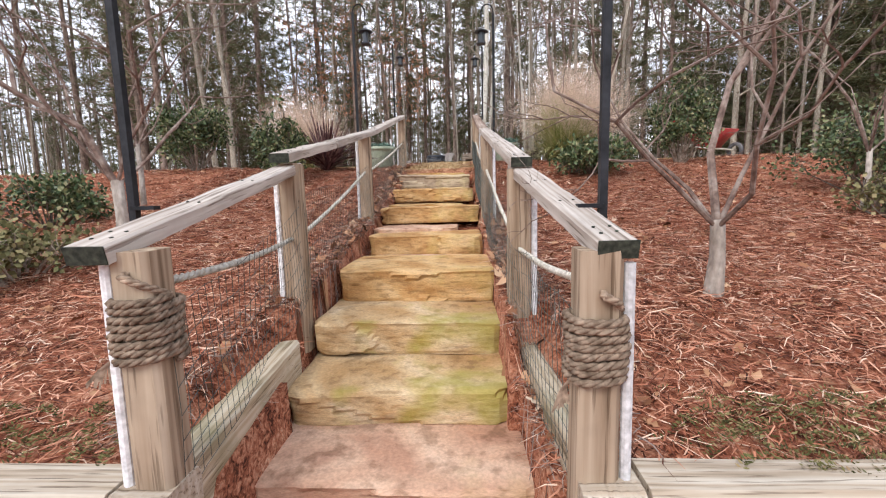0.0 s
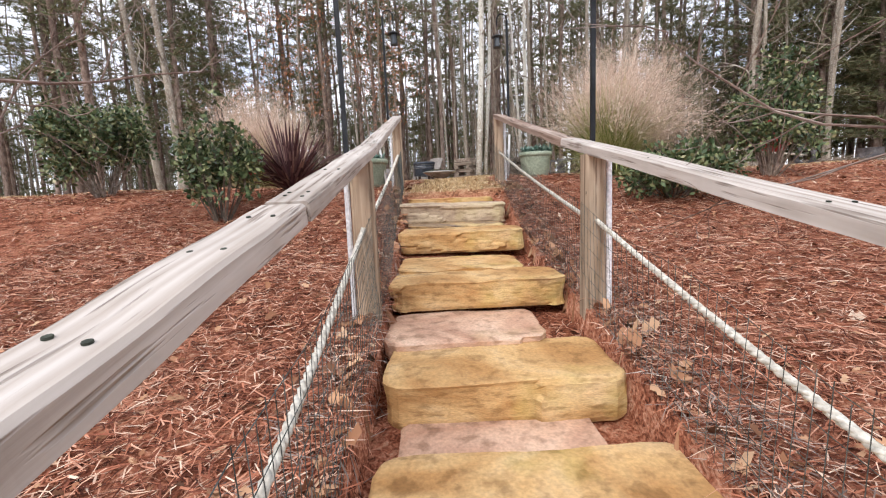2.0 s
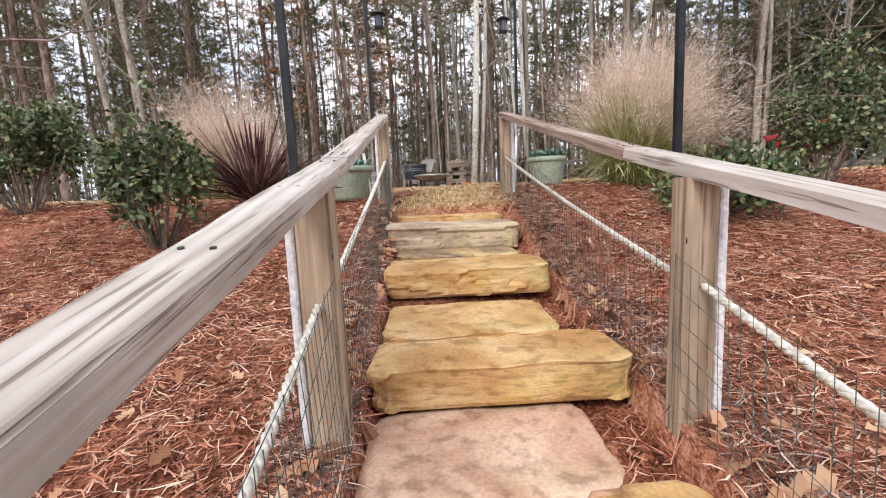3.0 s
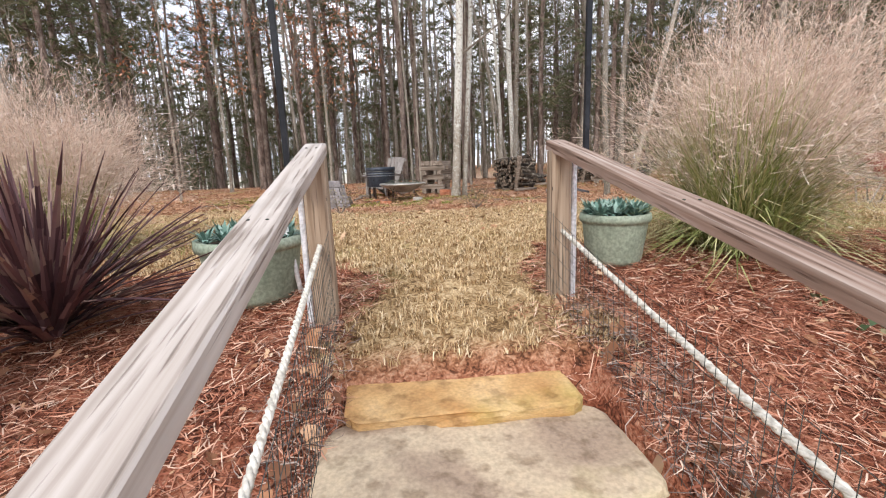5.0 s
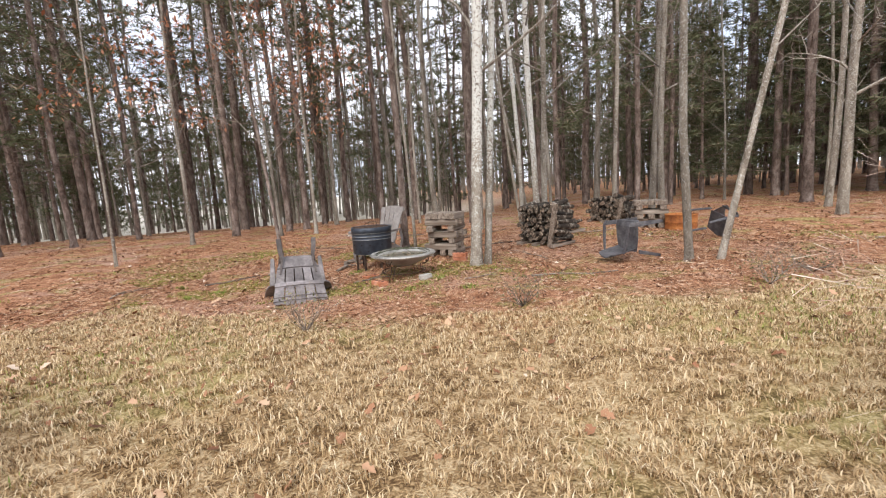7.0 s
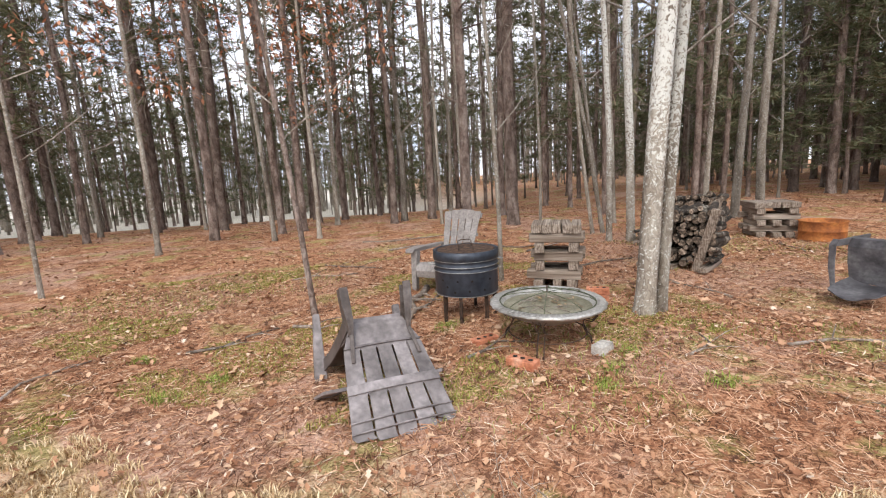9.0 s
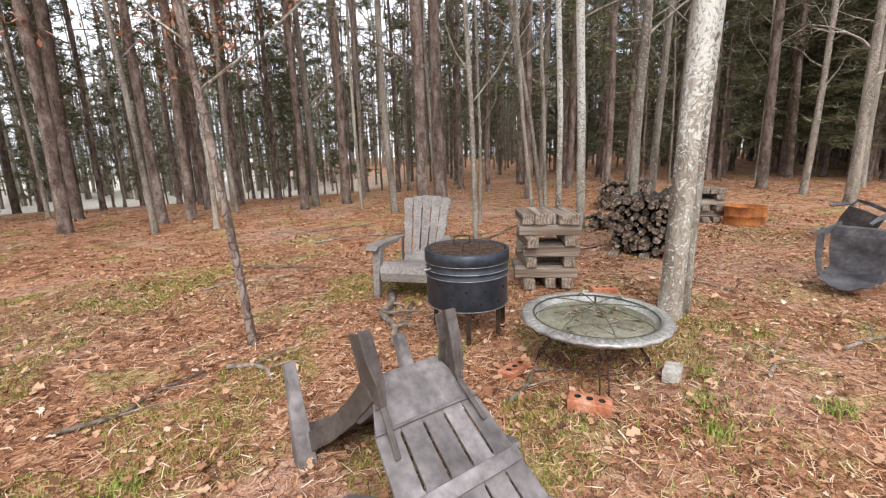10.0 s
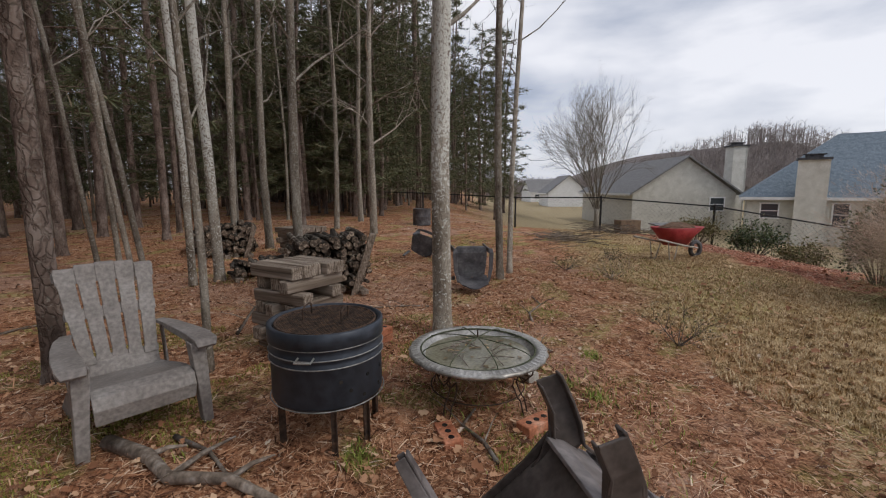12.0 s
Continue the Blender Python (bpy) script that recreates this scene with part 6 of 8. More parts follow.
fallen_branch([(-0.70, 14.33), (-0.80, 14.05), (-0.95, 13.85), (-0.93, 13.60), (-1.03, 13.36)], 0.036, "thick grey fallen branch curving over the leaf litter by the chair")
fallen_branch([(-0.62, 14.05), (-0.74, 13.80), (-0.90, 13.62)], 0.014)
for k, (x, y, a, L, r) in enumerate([(1.3, 12.0, -10, 1.0, 0.013), (0.55, 11.95, 40, 0.5, 0.010), (-2.7, 13.2, 30, 0.7, 0.012), (1.9, 13.0, 100, 0.8, 0.012), (0.9, 14.6, 10, 1.2, 0.016), (-0.9, 17.1, 5, 1.5, 0.018), (0.6, 16.6, -12, 1.0, 0.014), (3.4, 15.2, 20, 1.0, 0.016),
                                   (-1.9, 16.0, -30, 0.9, 0.012), (4.2, 14.2, 60, 0.9, 0.012), (-0.75, 12.5, 15, 0.45, 0.012), (-3.6, 12.7, 70, 0.6, 0.010), (-2.2, 15.2, 12, 0.8, 0.012), (6.5, 12.4, 5, 1.0, 0.014), (1.2, 16.0, 30, 1.4, 0.018), (-1.3, 18.3, -8, 1.6, 0.018), (-0.2, 14.2, 65, 0.5, 0.009), (-1.95, 13.6, -50, 0.35, 0.018)]):
    c, s = math.cos(radians(a)), math.sin(radians(a))
    fallen_branch([(x + c * L * t - s * 0.06 * math.sin(t * 7 + k), y + s * L * t + c * 0.06 * math.sin(t * 7 + k)) for t in (0, 0.33, 0.66, 1)], r, "thin grey fallen stick on leaf litter")

# ---- wheelbarrow ----
RED = plain("faded_red_paint", (0.26, 0.022, 0.028), (0.42, 0.045, 0.050), 6, 0.45, bump=0.1, c3=(0.48, 0.09, 0.08), vary=0.02)
HANDLE = plain("grey_ash_handle", (0.30, 0.26, 0.21), (0.50, 0.46, 0.40), 12, 0.85)


def wheelbarrow(x, y, turn):
    w = thing("wheelbarrow", (x, y, gz(x, y)), "red wheelbarrow heaped with dead leaves, standing on the lawn edge", "wheelbarrow", turn=turn)
    bm = bmesh.new()
    rings = []
    for t, z in ((0.0, 0.30), (0.03, 0.29), (0.5, 0.48), (1.0, 0.63)):
        lx0, lx1, hw = -0.22 - 0.36 * t, 0.20 + 0.28 * t, 0.17 + 0.16 * t
        ring = []
        for j in range(20):
            a = 2 * math.pi * j / 20
            ca, sa = math.cos(a), math.sin(a)
            ex = abs(ca) ** 0.55 * math.copysign(1, ca)
            ey = abs(sa) ** 0.55 * math.copysign(1, sa)
            ring.append(bm.verts.new(((lx0 + lx1) / 2 + ex * (lx1 - lx0) / 2, ey * hw, z)))
        rings.append(ring)
    bm.faces.new(rings[0][::-1])
    for a, b in zip(rings, rings[1:]):
        for j in range(20):
            bm.faces.new((a[j], a[(j + 1) % 20], b[(j + 1) % 20], b[j]))
    part("tray", bm, RED, w, smooth=True).modifiers.new("t", "SOLIDIFY").thickness = 0.01
    bm = bmesh.new()
    lathe(bm, [(0.44, 0.60), (0.36, 0.66), (0.18, 0.70), (0, 0.71)], 26, (-0.05, 0, 0), 0.68)
    for v in bm.verts:
        v.co.z += 0.04 * noise.noise(v.co * 14)
    part("leaf_heap", bm, plain("dead_leaves", (0.06, 0.035, 0.025), (0.20, 0.12, 0.075), 30, 0.95, bump=0.8), w, "heap of dead brown leaves")
    for s in (-1, 1):
        bm = bmesh.new()
        tube(bm, [(-0.62, s * 0.05, 0.20), (0.0, s * 0.19, 0.30), (0.80, s * 0.29, 0.46)], 0.017, 8)
        part("handle", bm, HANDLE, w)
        bm = bmesh.new()
        tube(bm, [(0.14, s * 0.20, 0.33), (0.24, s * 0.22, 0.02), (0.36, s * 0.22, 0.0), (0.36, s * 0.22, 0.02), (0.42, s * 0.22, 0.36)], 0.011, 7)
        part("stand", bm, HANDLE, w)
    bm = bmesh.new()
    m = pose(-0.62, 0, 0.18, 90)
    lathe(bm, [(0.11, -0.03), (0.165, -0.035), (0.18, 0.0), (0.165, 0.035), (0.11, 0.03), (0.11, -0.03)], 28)
    bmesh.ops.transform(bm, matrix=m, verts=bm.verts)
    part("wheel", bm, RESIN_DARK, w, smooth=True)


wheelbarrow(5.1, 9.0, 115)
bpy.data.objects["wheelbarrow"].scale = (0.85, 0.85, 0.9)


# ---- brush heap ----
def brush_heap(x, y, w, h, label, seed):
    rng = random.Random(seed)
    s = Soup()
    for _ in range(150):
        a = rng.uniform(0, 6.28)
        q = Vector((rng.gauss(0, w * 0.4), rng.gauss(0, w * 0.25), rng.uniform(0.02, h)))
        d = Vector((math.cos(a), math.sin(a), rng.gauss(0, 0.12))) * rng.uniform(0.3, 0.8)
        s.stick(q - d / 2, q + d / 2, 0.008, 0.003)
    o = s.make("brushwood", STICKS, kind="stuff", label=label, category="brushwood")
    o.location = (x, y, gz(x, y))


brush_heap(9.9, 8.6, 1.8, 0.22, "low heap of grey cut brushwood on the lawn edge", 2)
brush_heap(7.6, 10.4, 1.6, 0.12, "scattered dead twigs on the bare ground", 5)

# ---- chain-link fence ----
FENCE = plain("black_fence_metal", (0.015, 0.015, 0.015), (0.05, 0.05, 0.05), 30, 0.6, 0.4, 0.05)


def chain_fence(pts, heights, h, label):
    f = thing("chain_link_fence", (pts[0][0], pts[0][1], heights[0]), label, "fence", "fences round the yard")
    o = f.matrix_world.translation
    P = [Vector((x, y, z)) - o for (x, y), z in zip(pts, heights)]
    for k, p in enumerate(P):
        bm = bmesh.new()
        tube(bm, [p - Vector((0, 0, 0.3)), p + Vector((0, 0, h + 0.05))], 0.030, 8)
        part("fence_post", bm, FENCE, f)
    for k in range(len(P) - 1):
        a, b = P[k], P[k + 1]
        bm = bmesh.new()
        tube(bm, [a + Vector((0, 0, h)), b + Vector((0, 0, h))], 0.019, 7)
        part("top_rail", bm, FENCE, f)
        L = (b - a).length
        bm = bmesh.new()
        n = int(L / 0.12)
        for j in range(-int(h / 0.12), n + 1):
            for sgn in (0, 1):
                u0, u1 = j * 0.12 / L, (j * 0.12 + h) / L
                z0, z1 = (0, h) if sgn else (h, 0)
                if u0 < 0:
                    z0 = z0 + (z1 - z0) * (-u0) / (u1 - u0)
                    u0 = 0
                if u1 > 1:
                    z1 = z0 + (z1 - z0) * (1 - u0) / (u1 - u0)
                    u1 = 1
                if u1 - u0 > 0.001:
                    tube(bm, [a.lerp(b, u0) + Vector((0, 0, z0)), a.lerp(b, u1) + Vector((0, 0, z1))], 0.0018, 3, False)
        part("mesh", bm, FENCE, f)


FP = [(44, 31), (34, 27.5), (25, 23.5), (18, 18.5), (14.5, 14.3), (12.6, 10.9), (10.6, 8.6), (9.0, 6.2), (8.2, 3.4), (7.6, 0.5)]
chain_fence(FP, [gz(x, y) + 0.02 for x, y in FP], 1.02, "black chain-link fence with thin posts along the edge of the yard")

# ---- houses, shed and what lies beyond ----
SIDING = plain("cream_siding", (0.55, 0.53, 0.47), (0.68, 0.66, 0.60), 2, 0.7, bump=0.05, vary=0.05)
SIDING_W = plain("white_siding", (0.70, 0.70, 0.69), (0.80, 0.80, 0.79), 2, 0.7, bump=0.05, vary=0.05)
SHINGLE = plain("blue_grey_shingle", (0.13, 0.165, 0.20), (0.20, 0.245, 0.285), 5, 0.9, bump=0.4, fine=18, vary=0.05)
SHINGLE_G = plain("grey_shingle", (0.17, 0.165, 0.165), (0.26, 0.255, 0.25), 5, 0.9, bump=0.4, fine=18, vary=0.05)
TRIM = plain("white_trim_paint", (0.74, 0.74, 0.74), (0.84, 0.84, 0.84), 3, 0.5, bump=0.03)
CAPM = plain("chimney_cap", (0.05, 0.05, 0.055), (0.11, 0.11, 0.115), 6, 0.6)
m_gl, n_gl, l_gl, p_gl = nodes_of("window_glass")
p_gl.inputs["Base Color"].default_value = (0.05, 0.06, 0.07, 1)
p_gl.inputs["Roughness"].default_value = 0.06
p_gl.inputs["Metallic"].default_value = 0.0
p_gl.inputs["Specular IOR Level"].default_value = 0.8


def house(x, y, z, turn, w, d, wall_h, ridge, label, siding, shingle, hip=0.0, chimneys=(), windows=(), over=0.5):
    """A one-storey house; its front is -y, the ridge runs along x."""
    t = thing("house", (x, y, z), label, "house", "houses beyond the fence", turn)
    bm = bmesh.new()
    box(bm, (0, 0, wall_h / 2 - 1.0), (w, d, wall_h + 2.0))
    if not hip:
        for s in (-1, 1):
            a = [bm.verts.new((s * w / 2, -d / 2, wall_h)), bm.verts.new((s * w / 2, d / 2, wall_h)), bm.verts.new((s * w / 2, 0, ridge - 0.12))]
            b = [bm.verts.new((s * (w / 2 - 0.1), q.co.y, q.co.z)) for q in a]
            bm.faces.new(a)
            bm.faces.new(b[::-1])
            bm.faces.new((a[0], b[0], b[2], a[2]))
            bm.faces.new((a[1], a[2], b[2], b[1]))
    part("wall", bm, siding, t)
    bm = bmesh.new()
    n = int(wall_h / 0.2)
    for k in range(n):
        for s in (-1, 1):
            box(bm, (0, s * (d / 2 + 0.006), 0.1 + k * 0.2), (w, 0.012, 0.02))
            box(bm, (s * (w / 2 + 0.006), 0, 0.1 + k * 0.2), (0.012, d, 0.02))
    part("siding_laps", bm, siding, t)
    bm = bmesh.new()
    e = over
    W, D = w / 2 + e, d / 2 + e
    hx = hip if hip else 0
    zt = wall_h - 0.05
    lo = [bm.verts.new(q) for q in ((-W, -D, zt), (W, -D, zt), (W, D, zt), (-W, D, zt))]
    hi = [bm.verts.new(q) for q in ((-W + hx, 0, ridge), (W - hx, 0, ridge))]
    lo2 = [bm.verts.new(q.co - Vector((0, 0, 0.16))) for q in lo]
    bm.faces.new((lo[0], lo[1], hi[1], hi[0]))
    bm.faces.new((lo[2], lo[3], hi[0], hi[1]))
    if hip:
        bm.faces.new((lo[1], lo[2], hi[1]))
        bm.faces.new((lo[3], lo[0], hi[0]))
        bm.faces.new(lo2[::-1])
    else:
        h2 = [bm.verts.new(q.co - Vector((0, 0, 0.16))) for q in hi]
        bm.faces.new((lo2[1], lo2[0], h2[0], h2[1]))
        bm.faces.new((lo2[3], lo2[2], h2[1], h2[0]))
        for i, j, a in ((1, 2, 1), (3, 0, 0)):
            bm.faces.new((lo[i], lo2[i], h2[a], hi[a]))
            bm.faces.new((hi[a], h2[a], lo2[j], lo[j]))
    for i in range(4) if hip else (0, 2):
        j = (i + 1) % 4
        bm.faces.new((lo[j], lo[i], lo2[i], lo2[j]))
    roof = part("roof", bm, shingle, t)
    for s in (-1, 1):
        bm = bmesh.new()
        box(bm, (0, s * (D + 0.012), zt - 0.09), (2 * W, 0.02, 0.20))
        part("fascia", bm, TRIM, t, "white fascia board")
    for cx, cy, cw, cd, ct in chimneys:
        bm = bmesh.new()
        box(bm, (cx, cy, ct / 2 - 0.5), (cw, cd, ct + 1.0))
        for sx in (-1, 1):
            box(bm, (cx + sx * (cw / 2 + 0.01), cy - cd / 2 - 0.01, ct / 2 - 0.5), (0.12, 0.04, ct + 1.0))
        ch = part("chimney", bm, siding, t)
        bm = bmesh.new()
        box(bm, (cx, cy, ct + 0.08), (cw + 0.3, cd + 0.3, 0.16))
        box(bm, (cx, cy, ct + 0.26), (cw * 0.6, cd * 0.6, 0.2))
        box(bm, (cx, cy, ct + 0.40), (cw * 0.8, cd * 0.8, 0.06))
        part("chimney_cap", bm, CAPM, ch, "black metal chimney cap")
    for wx, side, ww, wh, wz in windows:
        bm = bmesh.new()
        yy = -d / 2 - 0.03
        m = pose(0, 0, 0) if side == "front" else pose(0, 0, 0, 0, 0, 90 if side == "east" else -90)
        if side != "front":
            yy = -w / 2 - 0.03
        fr = 0.09
        for bx, bz, sx, sz in ((0, wh / 2, ww + fr * 2, fr), (0, -wh / 2, ww + fr * 2, fr), (-ww / 2, 0, fr, wh), (ww / 2, 0, fr, wh), (0, 0, ww, 0.05)):
            box(bm, m @ Vector((wx + bx, yy - 0.01, wz + bz)), (sx, 0.07, sz), m.to_3x3())
        wnd = part("window", bm, TRIM, t, "white window frame")
        for s in (-1, 1):
            bm = bmesh.new()
            box(bm, m @ Vector((wx, yy + 0.005, wz + s * wh / 4)), (ww, 0.02, wh / 2 - 0.04), m.to_3x3())
            part("pane", bm, m_gl, wnd)
    return t


# turned so that their fronts look towards the camera's end
house(31.4, -19.1, -0.3, -121, 18, 10, 2.55, 7.3, "cream single-storey house with a blue-grey shingle roof and chimney", SIDING, SHINGLE, hip=6.0,
      chimneys=((-5.4, -5.4, 1.6, 0.9, 5.1),), windows=((-7.6, "front", 1.1, 1.1, 1.5), (-3.6, "front", 0.9, 1.6, 1.3), (-1.4, "front", 1.0, 1.2, 1.5), (2.4, "front", 1.2, 1.2, 1.5)))
house(49.1, -8.4, -0.3, 2, 16, 10, 2.7, 6.3, "cream gabled house with grey roof and tall white chimney", SIDING, SHINGLE_G, chimneys=((-6.5, -5.6, 1.3, 1.3, 7.2),), windows=((3.2, "west", 1.4, 1.3, 1.6),))
house(102.0, -10.3, -1.2, 0, 12, 9, 3.0, 7.0, "distant white gabled house with a grey roof", SIDING_W, SHINGLE_G, windows=((-2, "front", 1.4, 1.3, 1.6), (2, "front", 1.4, 1.3, 1.6)))
house(135.0, -11.0, -1.2, -80, 10, 9, 3.0, 6.8, "distant white house with a dark roof behind the field", SIDING_W, SHINGLE_G, windows=((-3, "front", 1.4, 1.3, 1.6), (3, "front", 1.4, 1.3, 1.6)))
SHED = plain("beige_shed", (0.42, 0.39, 0.32), (0.56, 0.53, 0.46), 3, 0.7)
shed = thing("garden_shed", (27.2, -1.2, gz(27.2, -1.2)), "small beige garden shed with double doors beyond the fence", "shed", turn=-75)
bm = bmesh.new()
box(bm, (0, 0, 0.8), (2.0, 1.6, 1.6))
part("wall", bm, SHED, shed)
bm = bmesh.new()
box(bm, (0, 0, 1.66), (2.2, 1.8, 0.08), pose(0, 0, 0, 5).to_3x3())
part("roof", bm, SHINGLE_G, shed)
for s in (-1, 1):
    bm = bmesh.new()
    box(bm, (s * 0.42, -0.82, 0.8), (0.8, 0.04, 1.4))
    part("door", bm, SHED, shed)
shed2 = thing("storage_box", (27.8, 1.5, gz(27.8, 1.5)), "dark brown storage box beside the shed", "storage box", turn=-80)
bm = bmesh.new()
box(bm, (0, 0, 0.7), (1.4, 1.0, 1.5), None, 0.01, random.Random(2))
part("body", bm, plain("brown_box", (0.12, 0.075, 0.05), (0.22, 0.15, 0.10), 4, 0.8), shed2)


def big_oak(x, y, h):
    """The wide bare tree by the houses: limbs rise and spread from a short trunk."""
    rng = random.Random(51)
    t = thing("bare_shade_tree", (x, y, gz(x, y)), "wide spreading bare shade tree with a short trunk near the houses", "tree")
    bm = bmesh.new()
    tube(bm, [(0, 0, -0.4), (0, 0, 0.2), (0.05, 0, 1.2), (0, 0.05, 2.2)], [0.55, 0.42, 0.34, 0.30], 12)
    part("trunk", bm, BARK_GREY, t, smooth=True)
    s = Soup()

    def grow(p, d, L, r, depth):
        q, dd = Vector(p), Vector(d).normalized()
        for k in range(3):
            dd = (dd + Vector((rng.gauss(0, 0.10), rng.gauss(0, 0.10), rng.gauss(0.02, 0.06)))).normalized()
            e = q + dd * L / 3
            s.stick(q, e, r * (1 - 0.18 * k), r * (1 - 0.18 * (k + 1)), 5 if depth > 3 else 3)
            q = e
            if depth > 0:
                for _ in range(1 if k < 2 else 2):
                    u, v = frame_along(dd)
                    a = rng.uniform(0, 6.28)
                    nd = (dd + (u * math.cos(a) + v * math.sin(a)) * rng.uniform(0.35, 0.75)).normalized()
                    grow(q, nd, L * rng.uniform(0.58, 0.75), r * 0.52, depth - 1)
    for k in range(14):
        a = k * 0.7 + rng.uniform(-0.2, 0.2)
        tilt = rng.uniform(0.18, 0.72)
        grow((0, 0, 1.6 + 0.08 * k), (math.cos(a) * tilt, math.sin(a) * tilt, 1), h * 0.42, 0.085, 5 if k % 2 else 4)
    s.make("crown", BARK_GREY, t, kind="stuff")


big_oak(34.5, 1.6, 11.5)
bpy.data.objects["bare_shade_tree"].scale = (0.66, 0.66, 0.84)


def wooded_hill():
    """Bare grey-brown woods on the rise behind the houses."""
    rng = random.Random(4)
    s = Soup()
    v, f = [], []
    n = 40
    for k in range(n + 1):
        t = k / n
        x, y = 190 - 60 * t, 70 - 210 * t
        top = -3 + 25 * smooth01(t, 0.52, 1.0)
        v += [(x - 25, y - 8, -3.0), (x + 60, y + 20, float(top)), (x + 120, y + 40, float(top))]
    for k in range(n):
        a = 3 * k
        f += [(a, a + 3, a + 4, a + 1), (a + 1, a + 4, a + 5, a + 2)]
    hill = mesh_np("wooded_hill", v, f, plain("winter_hill", (0.17, 0.145, 0.135), (0.25, 0.215, 0.20), 0.1, 0.95, fine=1.5, bump=0), kind="structure", label="low winter hill behind the houses", category="hill")
    for _ in range(4600):
        t = rng.random() ** 0.7
        u = rng.random()
        x, y = 190 - 60 * t, 70 - 210 * t
        top = -3 + 25 * float(smooth01(t, 0.52, 1.0))
        x, y, z = x - 25 + 85 * u, y - 8 + 28 * u, -3 + (top + 3) * u
        hh = rng.uniform(6, 10)
        s.stick((x, y, z - 0.5), (x + rng.gauss(0, 0.5), y, z + hh), 0.13, 0.05)
        for _ in range(9):
            zz = z + rng.uniform(0.3, 0.95) * hh
            a = rng.uniform(0, 6.28)
            s.stick((x, y, zz), (x + math.cos(a) * 2, y + math.sin(a) * 2, zz + rng.uniform(0.5, 2)), 0.06, 0.02)
    s.make("hill_trees", plain("hill_bark", (0.20, 0.165, 0.15), (0.32, 0.28, 0.26), 1, 0.95, bump=0), kind="stuff", label="bare grey-brown trees on the distant hill", category="trees")


wooded_hill()

# ---- planters, poles, lanterns ----
POT = plain("sage_green_pot", (0.22, 0.27, 0.20), (0.32, 0.37, 0.28), 5, 0.6, bump=0.08, c3=(0.38, 0.42, 0.34), vary=0.04)
AGAVE = island("blue_green_rosette", [(0.0, (0.08, 0.15, 0.12)), (0.5, (0.16, 0.27, 0.22)), (1.0, (0.30, 0.41, 0.35))], 0.6)
SOIL = plain("potting_soil", (0.03, 0.022, 0.015), (0.08, 0.055, 0.04), 30, 0.95)


def planter(x, y, r, h, label, seed):
    t = thing("planter", (x, y, gz(x, y)), label, "planter", "green planters by the stair head")
    bm = bmesh.new()
    lathe(bm, [(0, 0), (r * 0.74, 0), (r * 0.80, h * 0.1), (r * 0.93, h * 0.8), (r * 0.94, h * 0.83), (r * 1.0, h * 0.84), (r * 1.02, h * 0.9), (r * 1.0, h), (r * 0.93, h), (r * 0.90, h * 0.88), (0, h * 0.87)], 44)
    part("pot", bm, POT, t, smooth=True)
    bm = bmesh.new()
    lathe(bm, [(r * 0.91, h * 0.90), (r * 0.5, h * 0.93), (0, h * 0.94)], 24)
    part("soil", bm, SOIL, t)
    rng = random.Random(seed)
    for k in range(15):
        a = k * 2.4
        rr = r * 0.85 * math.sqrt((k + 0.5) / 15)
        s = Soup()
        c = Vector((rr * math.cos(a), rr * math.sin(a), h * 0.95))
        for j in range(26):
            b = j * 2.4
            el = rng.uniform(0.15, 1.2)
            L = rng.uniform(0.07, 0.13)
            d = Vector((math.cos(b) * math.cos(el), math.sin(b) * math.cos(el), math.sin(el)))
            side = Vector((-math.sin(b), math.cos(b), 0)) * 0.011
            mid = c + d * L * 0.55 + Vector((0, 0, 0.012))
            tip = c + d * L - Vector((0, 0, 0.012 * (1 - el)))
            s.quad(c - side * 0.5, mid - side, mid + side, c + side * 0.5)
            s.tri(mid - side, tip, mid + side)
        s.make("rosette", AGAVE, t, label="blue-green spiky rosette")


planter(0.965, 7.42, 0.20, 0.30, "round sage-green planter full of spiky blue-green rosettes", 1)
planter(-1.12, 7.36, 0.27, 0.34, "round sage-green planter with rosettes spilling over its edge", 2)
WHITE = plain("white_stake", (0.72, 0.72, 0.72), (0.84, 0.84, 0.83), 5, 0.5, bump=0.03)


def stake(x, y, top, lx, ly):
    z = gz(x, y)
    t = thing("white_stake", (x, y, z), "slim white plastic stake standing in the mulch beside the lawn", "stake", "white stakes")
    bm = bmesh.new()
    h = top - z
    tube(bm, [(0, 0, -0.1), (lx, ly, h)], 0.013, 10)
    part("rod", bm, WHITE, t, smooth=True)


stake(0.62, 7.42, 2.20, 0.03, 0.0)
stake(-0.86, 7.30, 2.08, -0.07, 0.0)
IRON_B = plain("black_powder_coat", (0.012, 0.013, 0.016), (0.03, 0.032, 0.038), 10, 0.5, 0.3, 0.05)


